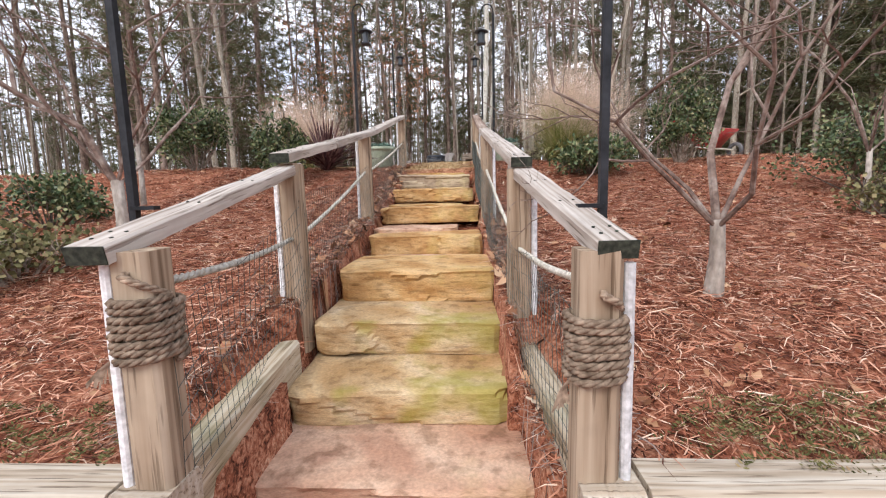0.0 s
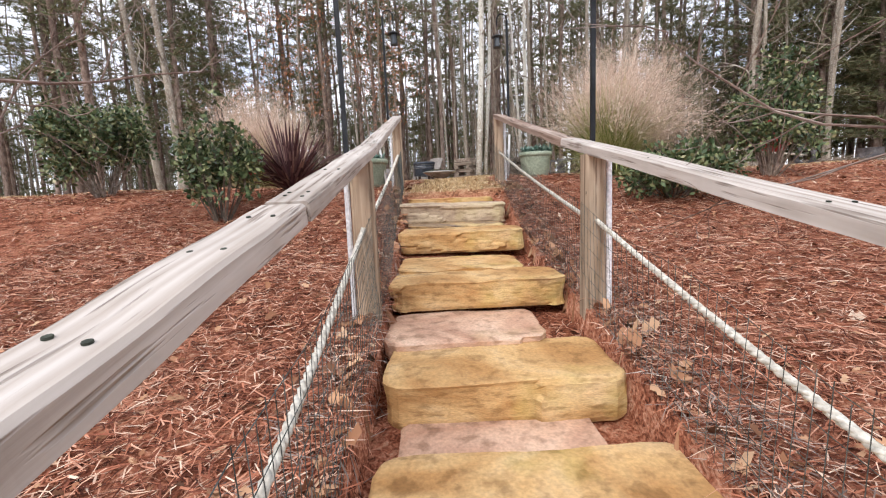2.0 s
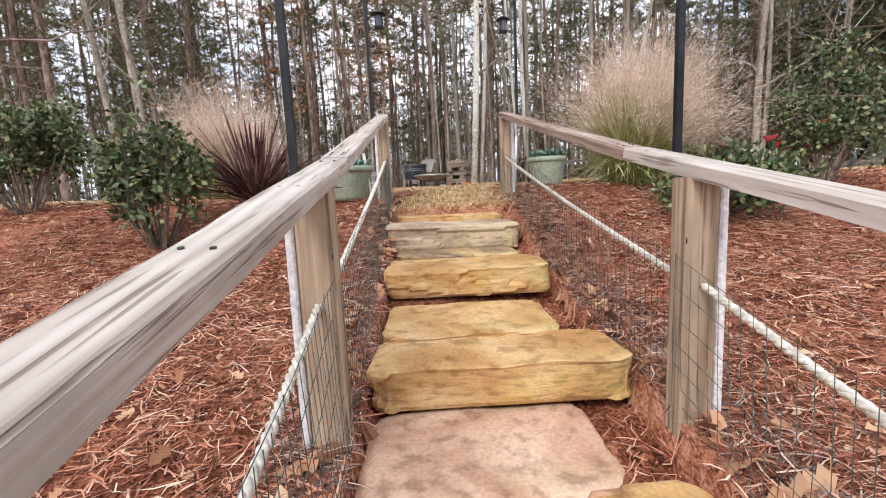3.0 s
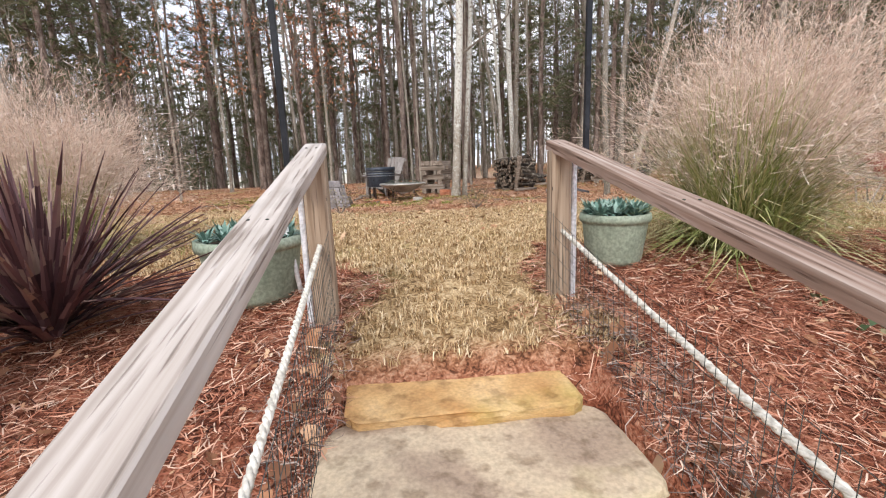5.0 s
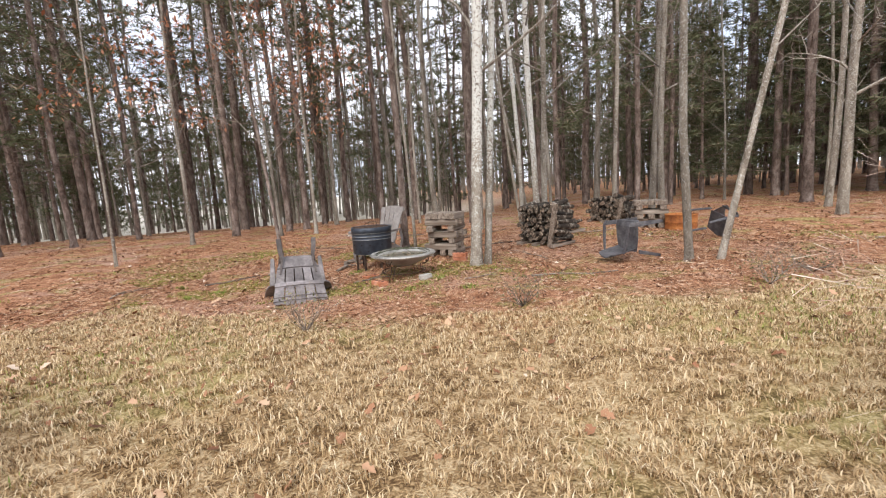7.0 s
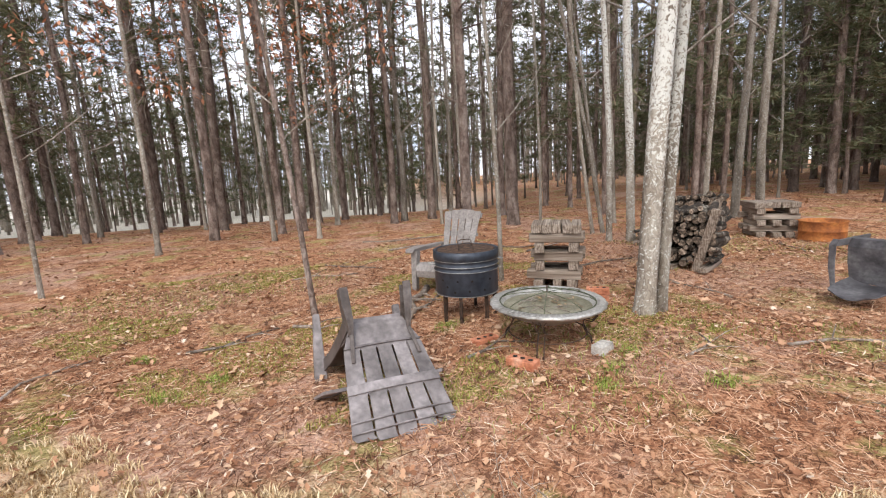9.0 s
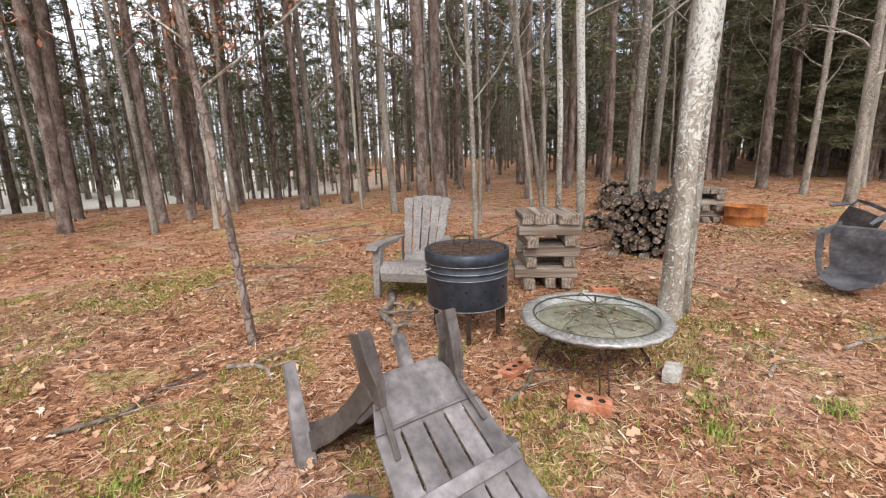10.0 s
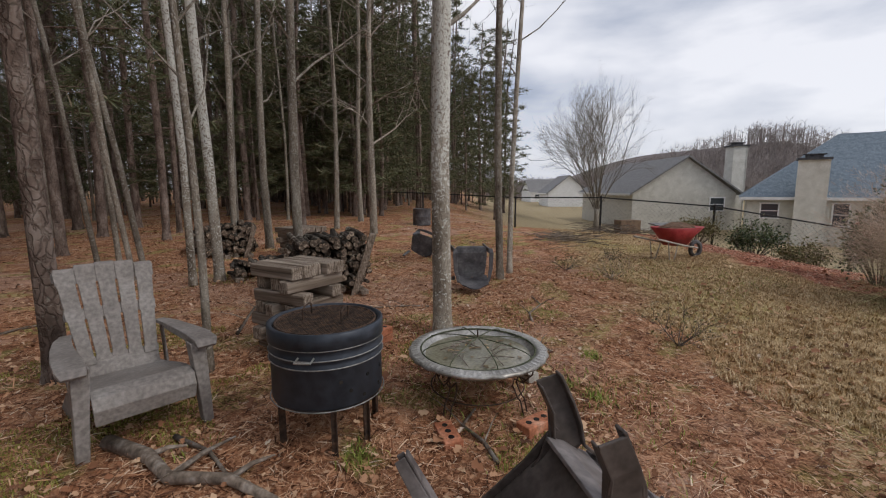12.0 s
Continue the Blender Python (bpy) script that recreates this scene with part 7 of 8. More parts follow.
def hook_pole(x, y, top, side, z, lantern=True):
    t = thing("hook_pole", (x, y, z), "black metal hook pole bracketed to the outside of the handrail", "pole", "black hook poles along the stair")
    h = top - z
    bm = bmesh.new()
    box(bm, (0, 0, h / 2), (0.022, 0.022, h))
    part("pole", bm, IRON_B, t)
    bm = bmesh.new()
    box(bm, (side * 0.035, 0, 0.045), (0.075, 0.03, 0.012))
    box(bm, (side * 0.035, 0, 0.005), (0.075, 0.03, 0.012))
    part("bracket", bm, IRON_B, t)
    bm = bmesh.new()
    pts = [(0, 0, h)] + [(side * (0.055 - 0.055 * math.cos(a)), 0, h + 0.07 * math.sin(a)) for a in [math.pi * k / 10 for k in range(1, 11)]] + [(side * 0.11, 0, h - 0.05)]
    tube(bm, pts, 0.006, 7)
    part("hook", bm, IRON_B, t)
    if lantern:
        l = thing("hanging_lantern", (x + side * 0.11, y, top - 0.20), "small black hanging lantern on a hook pole", "lantern", "lanterns on the poles")
        bm = bmesh.new()
        lathe(bm, [(0, 0.06), (0.02, 0.058), (0.062, 0.035), (0.065, 0.030), (0.0, 0.030)], 16)
        part("lantern_top", bm, IRON_B, l)
        bm = bmesh.new()
        for k in range(4):
            a = math.pi / 4 + k * math.pi / 2
            box(bm, (0.042 * math.cos(a), 0.042 * math.sin(a), -0.02), (0.006, 0.006, 0.10))
        box(bm, (0, 0, -0.072), (0.075, 0.075, 0.01))
        part("cage", bm, IRON_B, l)
        bm = bmesh.new()
        tube(bm, [(0, 0, -0.065), (0, 0, 0.03)], 0.028, 10)
        part("glass", bm, m_gl, l)
        bm = bmesh.new()
        tube(bm, [(0, 0, 0.055), (0.0, 0.0, 0.15)], 0.002, 5)
        part("hanger", bm, IRON_B, l)


hook_pole(0.61, 1.36, 2.55, -1, 1.10)
hook_pole(-0.80, 1.40, 2.55, 1, 1.12)
hook_pole(0.53, 4.31, 2.82, -1, 1.72)
hook_pole(-0.74, 4.20, 2.82, 1, 1.70)
hook_pole(0.565, 6.98, 3.36, -1, 2.30)
hook_pole(-0.765, 6.78, 3.36, 1, 2.27)

# ---- garden plants ----
CAMELLIA = island("glossy_camellia_leaf", [(0.0, (0.025, 0.042, 0.018)), (0.4, (0.065, 0.10, 0.045)), (0.75, (0.14, 0.175, 0.08)), (0.93, (0.27, 0.28, 0.14)), (1.0, (0.38, 0.34, 0.20))], 0.34)
OLIVE = island("olive_shrub_leaf", [(0.0, (0.07, 0.075, 0.03)), (0.5, (0.18, 0.17, 0.075)), (1.0, (0.36, 0.30, 0.16))], 0.7)
CORD = island("dark_red_sword_leaf", [(0.0, (0.045, 0.022, 0.024)), (0.5, (0.11, 0.052, 0.056)), (0.8, (0.20, 0.11, 0.105)), (1.0, (0.36, 0.25, 0.19))], 0.5)
PLUME = island("pink_plume", [(0.0, (0.50, 0.35, 0.27)), (0.5, (0.70, 0.54, 0.43)), (1.0, (0.84, 0.73, 0.62))], 0.9)
BLADE = island("grass_blade", [(0.0, (0.14, 0.17, 0.05)), (0.45, (0.33, 0.36, 0.12)), (0.75, (0.52, 0.50, 0.24)), (1.0, (0.62, 0.53, 0.33))], 0.7)
DEAD = island("dead_grass_blade", [(0.0, (0.20, 0.15, 0.08)), (0.6, (0.42, 0.33, 0.20)), (1.0, (0.60, 0.50, 0.35))], 0.9)
FLOWER = plain("red_petal", (0.45, 0.02, 0.03), (0.65, 0.05, 0.06), 20, 0.6, bump=0)


def leaf(s, rng, p, d, L, w):
    d = d.normalized()
    side = d.cross(Vector((rng.gauss(0, 1), rng.gauss(0, 1), rng.gauss(0, 1))))
    side = side.normalized() * w
    s.quad(p, p + d * L * 0.5 - side, p + d * L, p + d * L * 0.5 + side)


def shrub(x, y, r, h, leaves, mat, label, seed, leaf_len=0.06, leaf_w=0.017, flowers=0, stems=26, ragged=0.25, group="garden shrubs", base=None):
    t = thing("shrub", (x, y, gz(x, y)), label, "shrub", group)
    rng = random.Random(seed)
    st, lf = Soup(), Soup()
    tips = []
    for k in range(stems):
        a = rng.uniform(0, 6.28)
        rr = r * math.sqrt(rng.random())
        top = Vector((rr * math.cos(a), rr * math.sin(a), h * rng.uniform(0.55, 1.0) * (1 - 0.35 * (rr / r) ** 2)))
        p = Vector((rr * 0.12 * math.cos(a), rr * 0.12 * math.sin(a), -0.05))
        midp = p.lerp(top, 0.5) + Vector((rr * 0.12 * math.cos(a), rr * 0.12 * math.sin(a), 0))
        st.stick(p, midp, 0.010, 0.007)
        st.stick(midp, top, 0.007, 0.003)
        tips += [(midp, top)]
    per = leaves // stems
    centres = []
    for midp, top in tips:
        for _ in range(6):
            c = midp.lerp(top, rng.uniform(0.15, 1.0)) + Vector((rng.gauss(0, r * 0.13), rng.gauss(0, r * 0.13), rng.gauss(0, h * 0.07)))
            centres.append(c)
            st.stick(midp.lerp(top, rng.random()), c, 0.004, 0.002)
    for c in centres:
        c.z = max(c.z, 0.06)
        for _ in range(max(per // 6, 1)):
            o = Vector((rng.gauss(0, 1), rng.gauss(0, 1), rng.gauss(0, 1))) * r * 0.10
            leaf(lf, rng, c + o, o + Vector((rng.gauss(0, 0.03), rng.gauss(0, 0.03), rng.gauss(0.01, 0.03))), leaf_len * rng.uniform(0.6, 1.2), leaf_w)
    for _ in range(int(leaves * ragged * 0.2)):
        c = rng.choice(centres)
        o = c + (c - Vector((0, 0, h * 0.4))).normalized() * rng.uniform(0.02, r * 0.25)
        leaf(lf, rng, o, Vector((rng.gauss(0, 1), rng.gauss(0, 1), rng.gauss(0.3, 1))), leaf_len, leaf_w)
    st.make("twig_tangle", STICKS, t, kind="stuff")
    lf.make("foliage", mat, t, kind="stuff")
    for _ in range(flowers):
        c = rng.choice(centres)
        bm = bmesh.new()
        lathe(bm, [(0, -0.015), (0.025, -0.005), (0.036, 0.012), (0.02, 0.02), (0, 0.012)], 9, c + (c - Vector((0, 0, h * 0.4))).normalized() * 0.05)
        part("flower", bm, FLOWER, t, "red camellia flower", smooth=True)


shrub(-4.05, 7.05, 0.48, 1.38, 5600, CAMELLIA, "round dark green camellia shrub in the pine straw", 1)
shrub(-2.28, 6.05, 0.34, 1.15, 2600, CAMELLIA, "open dark green camellia shrub with upright shoots", 2, flowers=1, ragged=1.2)
shrub(3.55, 6.95, 0.42, 1.45, 3600, CAMELLIA, "large green camellia with a few red flowers", 3, flowers=3, ragged=1.0)
shrub(1.98, 6.15, 0.50, 0.50, 2600, CAMELLIA, "low spreading green shrub before the pink grass", 4, ragged=1.2)
shrub(-3.65, 4.0, 0.45, 0.62, 1900, CAMELLIA, "small green shrub in the mulch bed", 5, leaf_len=0.05, ragged=1.0)
shrub(-2.45, 2.55, 0.42, 0.34, 1600, OLIVE, "low straw-coloured shrub in the mulch bed", 6, leaf_len=0.04)
shrub(4.5, 4.9, 0.75, 0.95, 3600, CAMELLIA, "dense green shrub in the mulch bed", 7, leaf_len=0.05)
shrub(3.6, 3.6, 0.35, 0.42, 1200, OLIVE, "low straw-coloured shrub beside the mulch slope", 8, leaf_len=0.04)
shrub(7.75, 5.9, 0.55, 0.95, 2600, CAMELLIA, "dark green shrub near the red wheelbarrow", 11)
shrub(6.9, 5.4, 0.5, 0.62, 2200, OLIVE, "grey-green shrub near the red wheelbarrow", 12)
shrub(5.3, 4.4, 0.6, 1.0, 3000, CAMELLIA, "dark green shrub in the bed by the wire fence", 13)
shrub(8.9, 6.6, 0.55, 0.75, 1900, OLIVE, "thin grey-green shrub by the fence", 14)


def twiggy(x, y, r, h, label, seed, leaves=90):
    t = thing("small_shrub", (x, y, gz(x, y)), label, "shrub", "small lawn shrubs")
    rng = random.Random(seed)
    st, lf = Soup(), Soup()
    for k in range(13):
        a = rng.uniform(0, 6.28)
        d = Vector((math.cos(a) * r * 1.4, math.sin(a) * r * 1.4, h)).normalized()
        twig(st, rng, (0, 0, 0), d, h * rng.uniform(0.7, 1.1), 0.0045, 2, 4)
    for _ in range(leaves):
        p = Vector((rng.gauss(0, r * 0.5), rng.gauss(0, r * 0.5), rng.uniform(0.15, 1.0) * h))
        leaf(lf, rng, p, Vector((rng.gauss(0, 1), rng.gauss(0, 1), rng.gauss(0, 1))), 0.028, 0.008)
    st.make("twig_tangle", STICKS, t, kind="stuff")
    lf.make("foliage", OLIVE, t, kind="stuff")


twiggy(0.83, 10.93, 0.26, 0.30, "small nearly leafless shrub on the lawn", 1)
twiggy(-1.02, 10.75, 0.20, 0.34, "small thin grey shrub on the lawn edge", 2, 60)
twiggy(3.1, 10.7, 0.25, 0.30, "small bare shrub at the lawn edge", 3)
twiggy(4.0, 11.1, 0.28, 0.26, "small olive shrub below the forked tree", 4, 160)
twiggy(5.0, 10.1, 0.22, 0.24, "small olive shrub on the lawn", 5, 140)


def sword_plant(x, y, r, h, label):
    t = thing("sword_leaf_plant", (x, y, gz(x, y)), label, "plant")
    rng = random.Random(8)
    s = Soup()
    for k in range(230):
        a = rng.uniform(0, 6.28)
        el = rng.uniform(0.12, 1.5) ** 0.8
        L = rng.uniform(0.65, 1.1) * math.hypot(r, h) * 0.85
        d = Vector((math.cos(a) * math.cos(el), math.sin(a) * math.cos(el), math.sin(el)))
        side = Vector((-math.sin(a), math.cos(a), 0))
        p = Vector((0.06 * math.cos(a), 0.06 * math.sin(a), 0.02 + rng.uniform(0, 0.15)))
        prev = p
        n = 4
        for j in range(n):
            u0, u1 = j / n, (j + 1) / n
            q = p + d * L * u1 - Vector((0, 0, 0.18 * L * u1 ** 2 * math.cos(el)))
            w0, w1 = 0.017 * (1 - u0 ** 2) + 0.002, 0.017 * (1 - u1 ** 2) + 0.0005
            fold = Vector((0, 0, 0.006))
            s.quad(prev - side * w0, prev - fold, q - fold, q - side * w1)
            s.quad(prev - fold, prev + side * w0, q + side * w1, q - fold)
            prev = q
    s.make("leaves", CORD, t, kind="stuff")


sword_plant(-1.92, 7.02, 0.56, 0.74, "dark red sword-leaved plant in the mulch")


def plume_grass(x, y, r, h, green_h, label, seed, n=1500):
    t = thing("plume_grass", (x, y, gz(x, y)), label, "ornamental grass", "pink plume grasses")
    rng = random.Random(seed)
    g, pl = Soup(), Soup()
    for k in range(n * 3):
        a = rng.uniform(0, 6.28)
        el = rng.triangular(0.35, 1.55, 1.2)
        L = green_h * rng.uniform(0.7, 1.35)
        d = Vector((math.cos(a) * math.cos(el), math.sin(a) * math.cos(el), math.sin(el)))
        side = Vector((-math.sin(a), math.cos(a), 0)) * 0.0035
        p = Vector((rng.gauss(0, 0.10), rng.gauss(0, 0.10), 0))
        prev = p
        for j in range(3):
            u = (j + 1) / 3
            q = p + d * L * u - Vector((0, 0, 0.55 * L * u ** 2.2 * math.cos(el)))
            q.z = max(q.z, 0.02)
            w = side * (1 - u * 0.9)
            g.quad(prev - side, prev + side, q + w, q - w)
            prev = q
    for k in range(n):
        a = rng.uniform(0, 6.28)
        el = rng.triangular(0.45, 1.56, 1.15)
        L = h * rng.uniform(0.72, 1.18)
        d = (Vector((math.cos(a) * math.cos(el), math.sin(a) * math.cos(el), math.sin(el))) + Vector((0.16, 0.02, 0))).normalized()
        side = Vector((-math.sin(a), math.cos(a), 0))
        p = Vector((rng.gauss(0, 0.08), rng.gauss(0, 0.08), 0.1))

        def on(u):
            return p + d * L * u - Vector((0, 0, 0.22 * L * u ** 2.4 * math.cos(el)))
        pl.tri(on(0.3) - side * 0.0012, on(0.3) + side * 0.0012, on(0.98))
        way = (on(1.0) - on(0.8)).normalized()
        for j in range(44):
            u = 0.46 + 0.56 * (j + rng.random()) / 44
            q = on(u)
            spread = 0.070 * (1.15 - u) / 0.6 + 0.014
            o = way * rng.uniform(0.03, 0.075) + Vector((rng.gauss(0, 1), rng.gauss(0, 1), rng.gauss(0, 1))) * spread
            o2 = o + Vector((rng.gauss(0, 1), rng.gauss(0, 1), rng.gauss(0, 1))) * 0.0015
            pl.tri(q, q + o, q + o2)
    g.make("blades", BLADE, t, kind="stuff")
    pl.make("plumes", PLUME, t, kind="stuff", label="feathery pinkish tan plumes")


plume_grass(1.98, 7.62, 1.0, 1.46, 1.06, "large green grass clump with feathery pink-tan plumes", 1, 1150)
plume_grass(-2.9, 8.5, 0.8, 1.25, 0.8, "grass clump with pink plumes behind the red plant", 2, 650)


CRAPE_TWIG = plain("reddish_grey_twig_bark", (0.12, 0.075, 0.06), (0.25, 0.18, 0.15), 14, 0.9, bump=0.4, fine=50, c3=(0.40, 0.34, 0.30), vary=0.3)
CRAPE_BARK = plain("smooth_speckled_bark", (0.20, 0.155, 0.125), (0.36, 0.31, 0.27), 12, 0.9, bump=0.4, stretch=(1, 1, 0.5), fine=40, c3=(0.50, 0.46, 0.41), vary=0.15)


def crape(x, y, h, seed, label, r=0.05, fork=0.5, red=False, lean=(0, 0)):
    """A small bare garden tree with several rising limbs."""
    t = thing("small_bare_tree", (x, y, gz(x, y)), label, "tree", "small garden trees")
    rng = random.Random(seed)
    bm = bmesh.new()
    tube(bm, [(0, 0, -0.15), (0, 0, 0.0), (0.01 + lean[0] * 0.2, 0, fork * 0.5), (lean[0] * fork, lean[1] * fork, fork)], [r * 1.5, r * 1.25, r, r * 0.9], 10)
    for v in bm.verts:
        v.co += Vector((noise.noise(v.co * 9), noise.noise(v.co * 9 + Vector((4, 0, 0))), 0)) * 0.008
    part("trunk", bm, CRAPE_BARK, t, smooth=True)
    s = Soup()

    def grow(p, d, L, rr, depth):
        q, dd = Vector(p), Vector(d).normalized()
        for k in range(4):
            dd = (dd + Vector((rng.gauss(0, 0.30), rng.gauss(0, 0.30), rng.gauss(0.07, 0.16)))).normalized()
            e = q + dd * L / 4
            s.stick(q, e, rr * (1 - 0.14 * k), rr * (1 - 0.14 * (k + 1)), 6 if depth > 2 else 4)
            q = e
            if depth > 0 and k > 0:
                u, v = frame_along(dd)
                a = rng.uniform(0, 6.28)
                grow(q, (dd * 0.8 + (u * math.cos(a) + v * math.sin(a)) * 0.75), L * rng.uniform(0.5, 0.75), rr * 0.55, depth - 1)
    grow((lean[0] * fork, lean[1] * fork, fork - 0.04), (0.05, 0.0, 1.0), h * 0.75, r * 0.62, 4)
    for k in range(4):
        a = k * 1.65 + seed
        grow((lean[0] * fork, lean[1] * fork, fork - 0.04), (math.cos(a) * 0.8, math.sin(a) * 0.8, 1.0), h * 0.52, r * 0.36, 4)
    s.make("crown", CRAPE_TWIG, t, kind="stuff")


crape(1.42, 2.20, 2.1, 3, "small bare tree with smooth pale trunk in the pine straw", 0.034, 0.36)
crape(-2.12, 2.97, 2.1, 5, "bare garden tree with pale speckled trunk beside the handrail", 0.038, 0.5)
crape(-3.4, 4.9, 2.6, 9, "bare small tree with crooked limbs in the mulch", 0.026, 0.7)
crape(3.6, 3.9, 2.4, 12, "bare small tree with fine crooked twigs in the pine straw", 0.022, 0.5)


# ---- ground litter: straw, leaves, grass ----
def scatter_points(rng, n, x0, x1, y0, y1, keep):
    x, y = rng.uniform(x0, x1, n), rng.uniform(y0, y1, n)
    k = keep(x, y)
    return x[k], y[k]


def blades(name, x, y, rng, length, width, lift, material, label, category, segs=2, flat=True, curve=0.4):
    """Thin bent strips on the ground, as one mesh."""
    n = len(x)
    z = land(x, y)
    a = rng.uniform(0, 2 * np.pi, n)
    L = length * rng.uniform(0.5, 1.3, n)
    W = width * rng.uniform(0.7, 1.4, n)
    if flat:
        dz = rng.normal(0.0, 0.16, n)
        d0 = np.stack([np.cos(a), np.sin(a), dz], 1)
        a2 = a + rng.normal(0, curve, n)
        d1 = np.stack([np.cos(a2), np.sin(a2), dz - rng.uniform(0, 0.3, n)], 1)
    else:
        t = rng.uniform(0.05, 0.55, n)
        d0 = np.stack([np.cos(a) * t, np.sin(a) * t, np.ones(n)], 1)
        d1 = np.stack([np.cos(a) * (t + 0.7), np.sin(a) * (t + 0.7), np.full(n, 0.55)], 1)
    side = np.stack([-np.sin(a), np.cos(a), rng.normal(0, 0.3, n) * flat], 1) * W[:, None] / 2
    p0 = np.stack([x, y, z + rng.uniform(lift[0], lift[1], n)], 1)
    p1 = p0 + d0 * L[:, None] / 2
    p2 = p1 + d1 * L[:, None] / 2
    if flat:
        g = land(p2[:, 0], p2[:, 1]) + 0.004
        p2[:, 2] = np.maximum(p2[:, 2], g)
        g = land(p1[:, 0], p1[:, 1]) + 0.006
        p1[:, 2] = np.maximum(p1[:, 2], g)
    v = np.stack([p0 - side, p0 + side, p1 + side, p1 - side, p2], 1).reshape(-1, 3)
    me = bpy.data.meshes.new(name)
    k = np.arange(n)[:, None] * 5
    loops = np.concatenate([k + [0, 1, 2, 3], k + [3, 2, 4]], 1).ravel()
    me.vertices.add(len(v))
    me.vertices.foreach_set("co", v.astype(np.float32).ravel())
    me.loops.add(len(loops))
    me.loops.foreach_set("vertex_index", loops.astype(np.int32))
    me.polygons.add(2 * n)
    st = (np.arange(n)[:, None] * 7 + [0, 4]).ravel()
    me.polygons.foreach_set("loop_start", st.astype(np.int32))
    me.update(calc_edges=True)
    me.validate()
    me.materials.append(material)
    return tagged(new(name, me), label, category, "", "stuff")


def leaves_on(name, x, y, rng, size, material, label, lift=(0.005, 0.03), up=0.35):
    """Curled dead leaves: two bent halves each, with a ragged outline."""
    n = len(x)
    z = land(x, y)
    a = rng.uniform(0, 2 * np.pi, n)
    S = size * rng.uniform(0.5, 1.4, n)
    f = np.stack([np.cos(a), np.sin(a), rng.normal(0, up, n)], 1)
    s = np.stack([-np.sin(a), np.cos(a), rng.normal(0, up, n)], 1)
    c = np.stack([x, y, z + rng.uniform(*lift, n) + S * 0.12], 1)
    curl = rng.uniform(-0.1, 0.45, n)
    shape = [(-0.5, 0), (-0.15, 0.30), (0.0, 0.16), (0.25, 0.34), (0.5, 0.0), (0.25, -0.34), (0.0, -0.16), (-0.15, -0.30)]
    v = np.stack([c + f * (S * u)[:, None] + s * (S * w * 1.1)[:, None] + np.stack([np.zeros(n), np.zeros(n), abs(w) * S * curl * 1.6], 1) for u, w in shape], 1).reshape(-1, 3)
    v[:, 2] = np.maximum(v[:, 2], land(v[:, 0], v[:, 1]) + 0.003)
    k = np.arange(n)[:, None] * 8
    loops = np.concatenate([k + [0, 4, 3, 2, 1], k + [0, 7, 6, 5, 4]], 1).ravel()
    me = bpy.data.meshes.new(name)
    me.vertices.add(len(v))
    me.vertices.foreach_set("co", v.astype(np.float32).ravel())
    me.loops.add(len(loops))
    me.loops.foreach_set("vertex_index", loops.astype(np.int32))
    me.polygons.add(2 * n)
    me.polygons.foreach_set("loop_start", (np.arange(2 * n) * 5).astype(np.int32))
    me.update(calc_edges=True)
    me.validate()
    me.materials.append(material)
    return tagged(new(name, me), label, "fallen leaves", "", "stuff")


STRAW = island("pine_straw_needle", [(0.0, (0.05, 0.018, 0.012)), (0.30, (0.20, 0.062, 0.036)), (0.6, (0.50, 0.195, 0.115)), (0.85, (0.68, 0.38, 0.26)), (1.0, (0.82, 0.64, 0.50))], 0.85)
LITTER = island("brown_needle_litter", [(0.0, (0.055, 0.024, 0.014)), (0.28, (0.22, 0.095, 0.05)), (0.6, (0.54, 0.28, 0.155)), (0.88, (0.72, 0.47, 0.30)), (1.0, (0.82, 0.68, 0.52))], 0.9)
GREYWEED = island("grey_dead_weed", [(0.0, (0.12, 0.085, 0.07)), (0.5, (0.28, 0.21, 0.18)), (1.0, (0.50, 0.41, 0.35))], 0.9)
LEAF_A = island("tan_dead_leaf", [(0.0, (0.09, 0.042, 0.024)), (0.35, (0.30, 0.135, 0.07)), (0.72, (0.50, 0.28, 0.16)), (0.97, (0.62, 0.42, 0.27)), (1.0, (0.74, 0.62, 0.50))], 0.75)
LAWN = island("winter_lawn_blade", [(0.0, (0.23, 0.135, 0.065)), (0.35, (0.52, 0.36, 0.19)), (0.8, (0.72, 0.55, 0.33)), (1.0, (0.84, 0.71, 0.50))], 0.85)
GREEN = island("fresh_green_blade", [(0.0, (0.10, 0.13, 0.02)), (0.5, (0.24, 0.30, 0.05)), (1.0, (0.45, 0.46, 0.14))], 0.7)

nrng = np.random.default_rng(12)


def off_stair(x, y):
    return (x < -0.60) | (x > 0.43) | (y > 6.67)


def lawn_area(x, y):
    wob = 0.35 * np.sin(x * 1.7) + 0.25 * np.sin(x * 4.1 + 1)
    band = (y > 7.95 + 0.5 * wob) & (y < 11.8 - 1.1 * smooth01(x, -3.0, 0.5) - 0.12 * np.maximum(x - 4, 0) + 0.6 * wob) & (x < 12)
    path = (np.abs(x + 0.05) < 0.52 + 0.15 * np.sin(y * 5)) & (y > 6.48) & (y < 8.4)
    return band | path


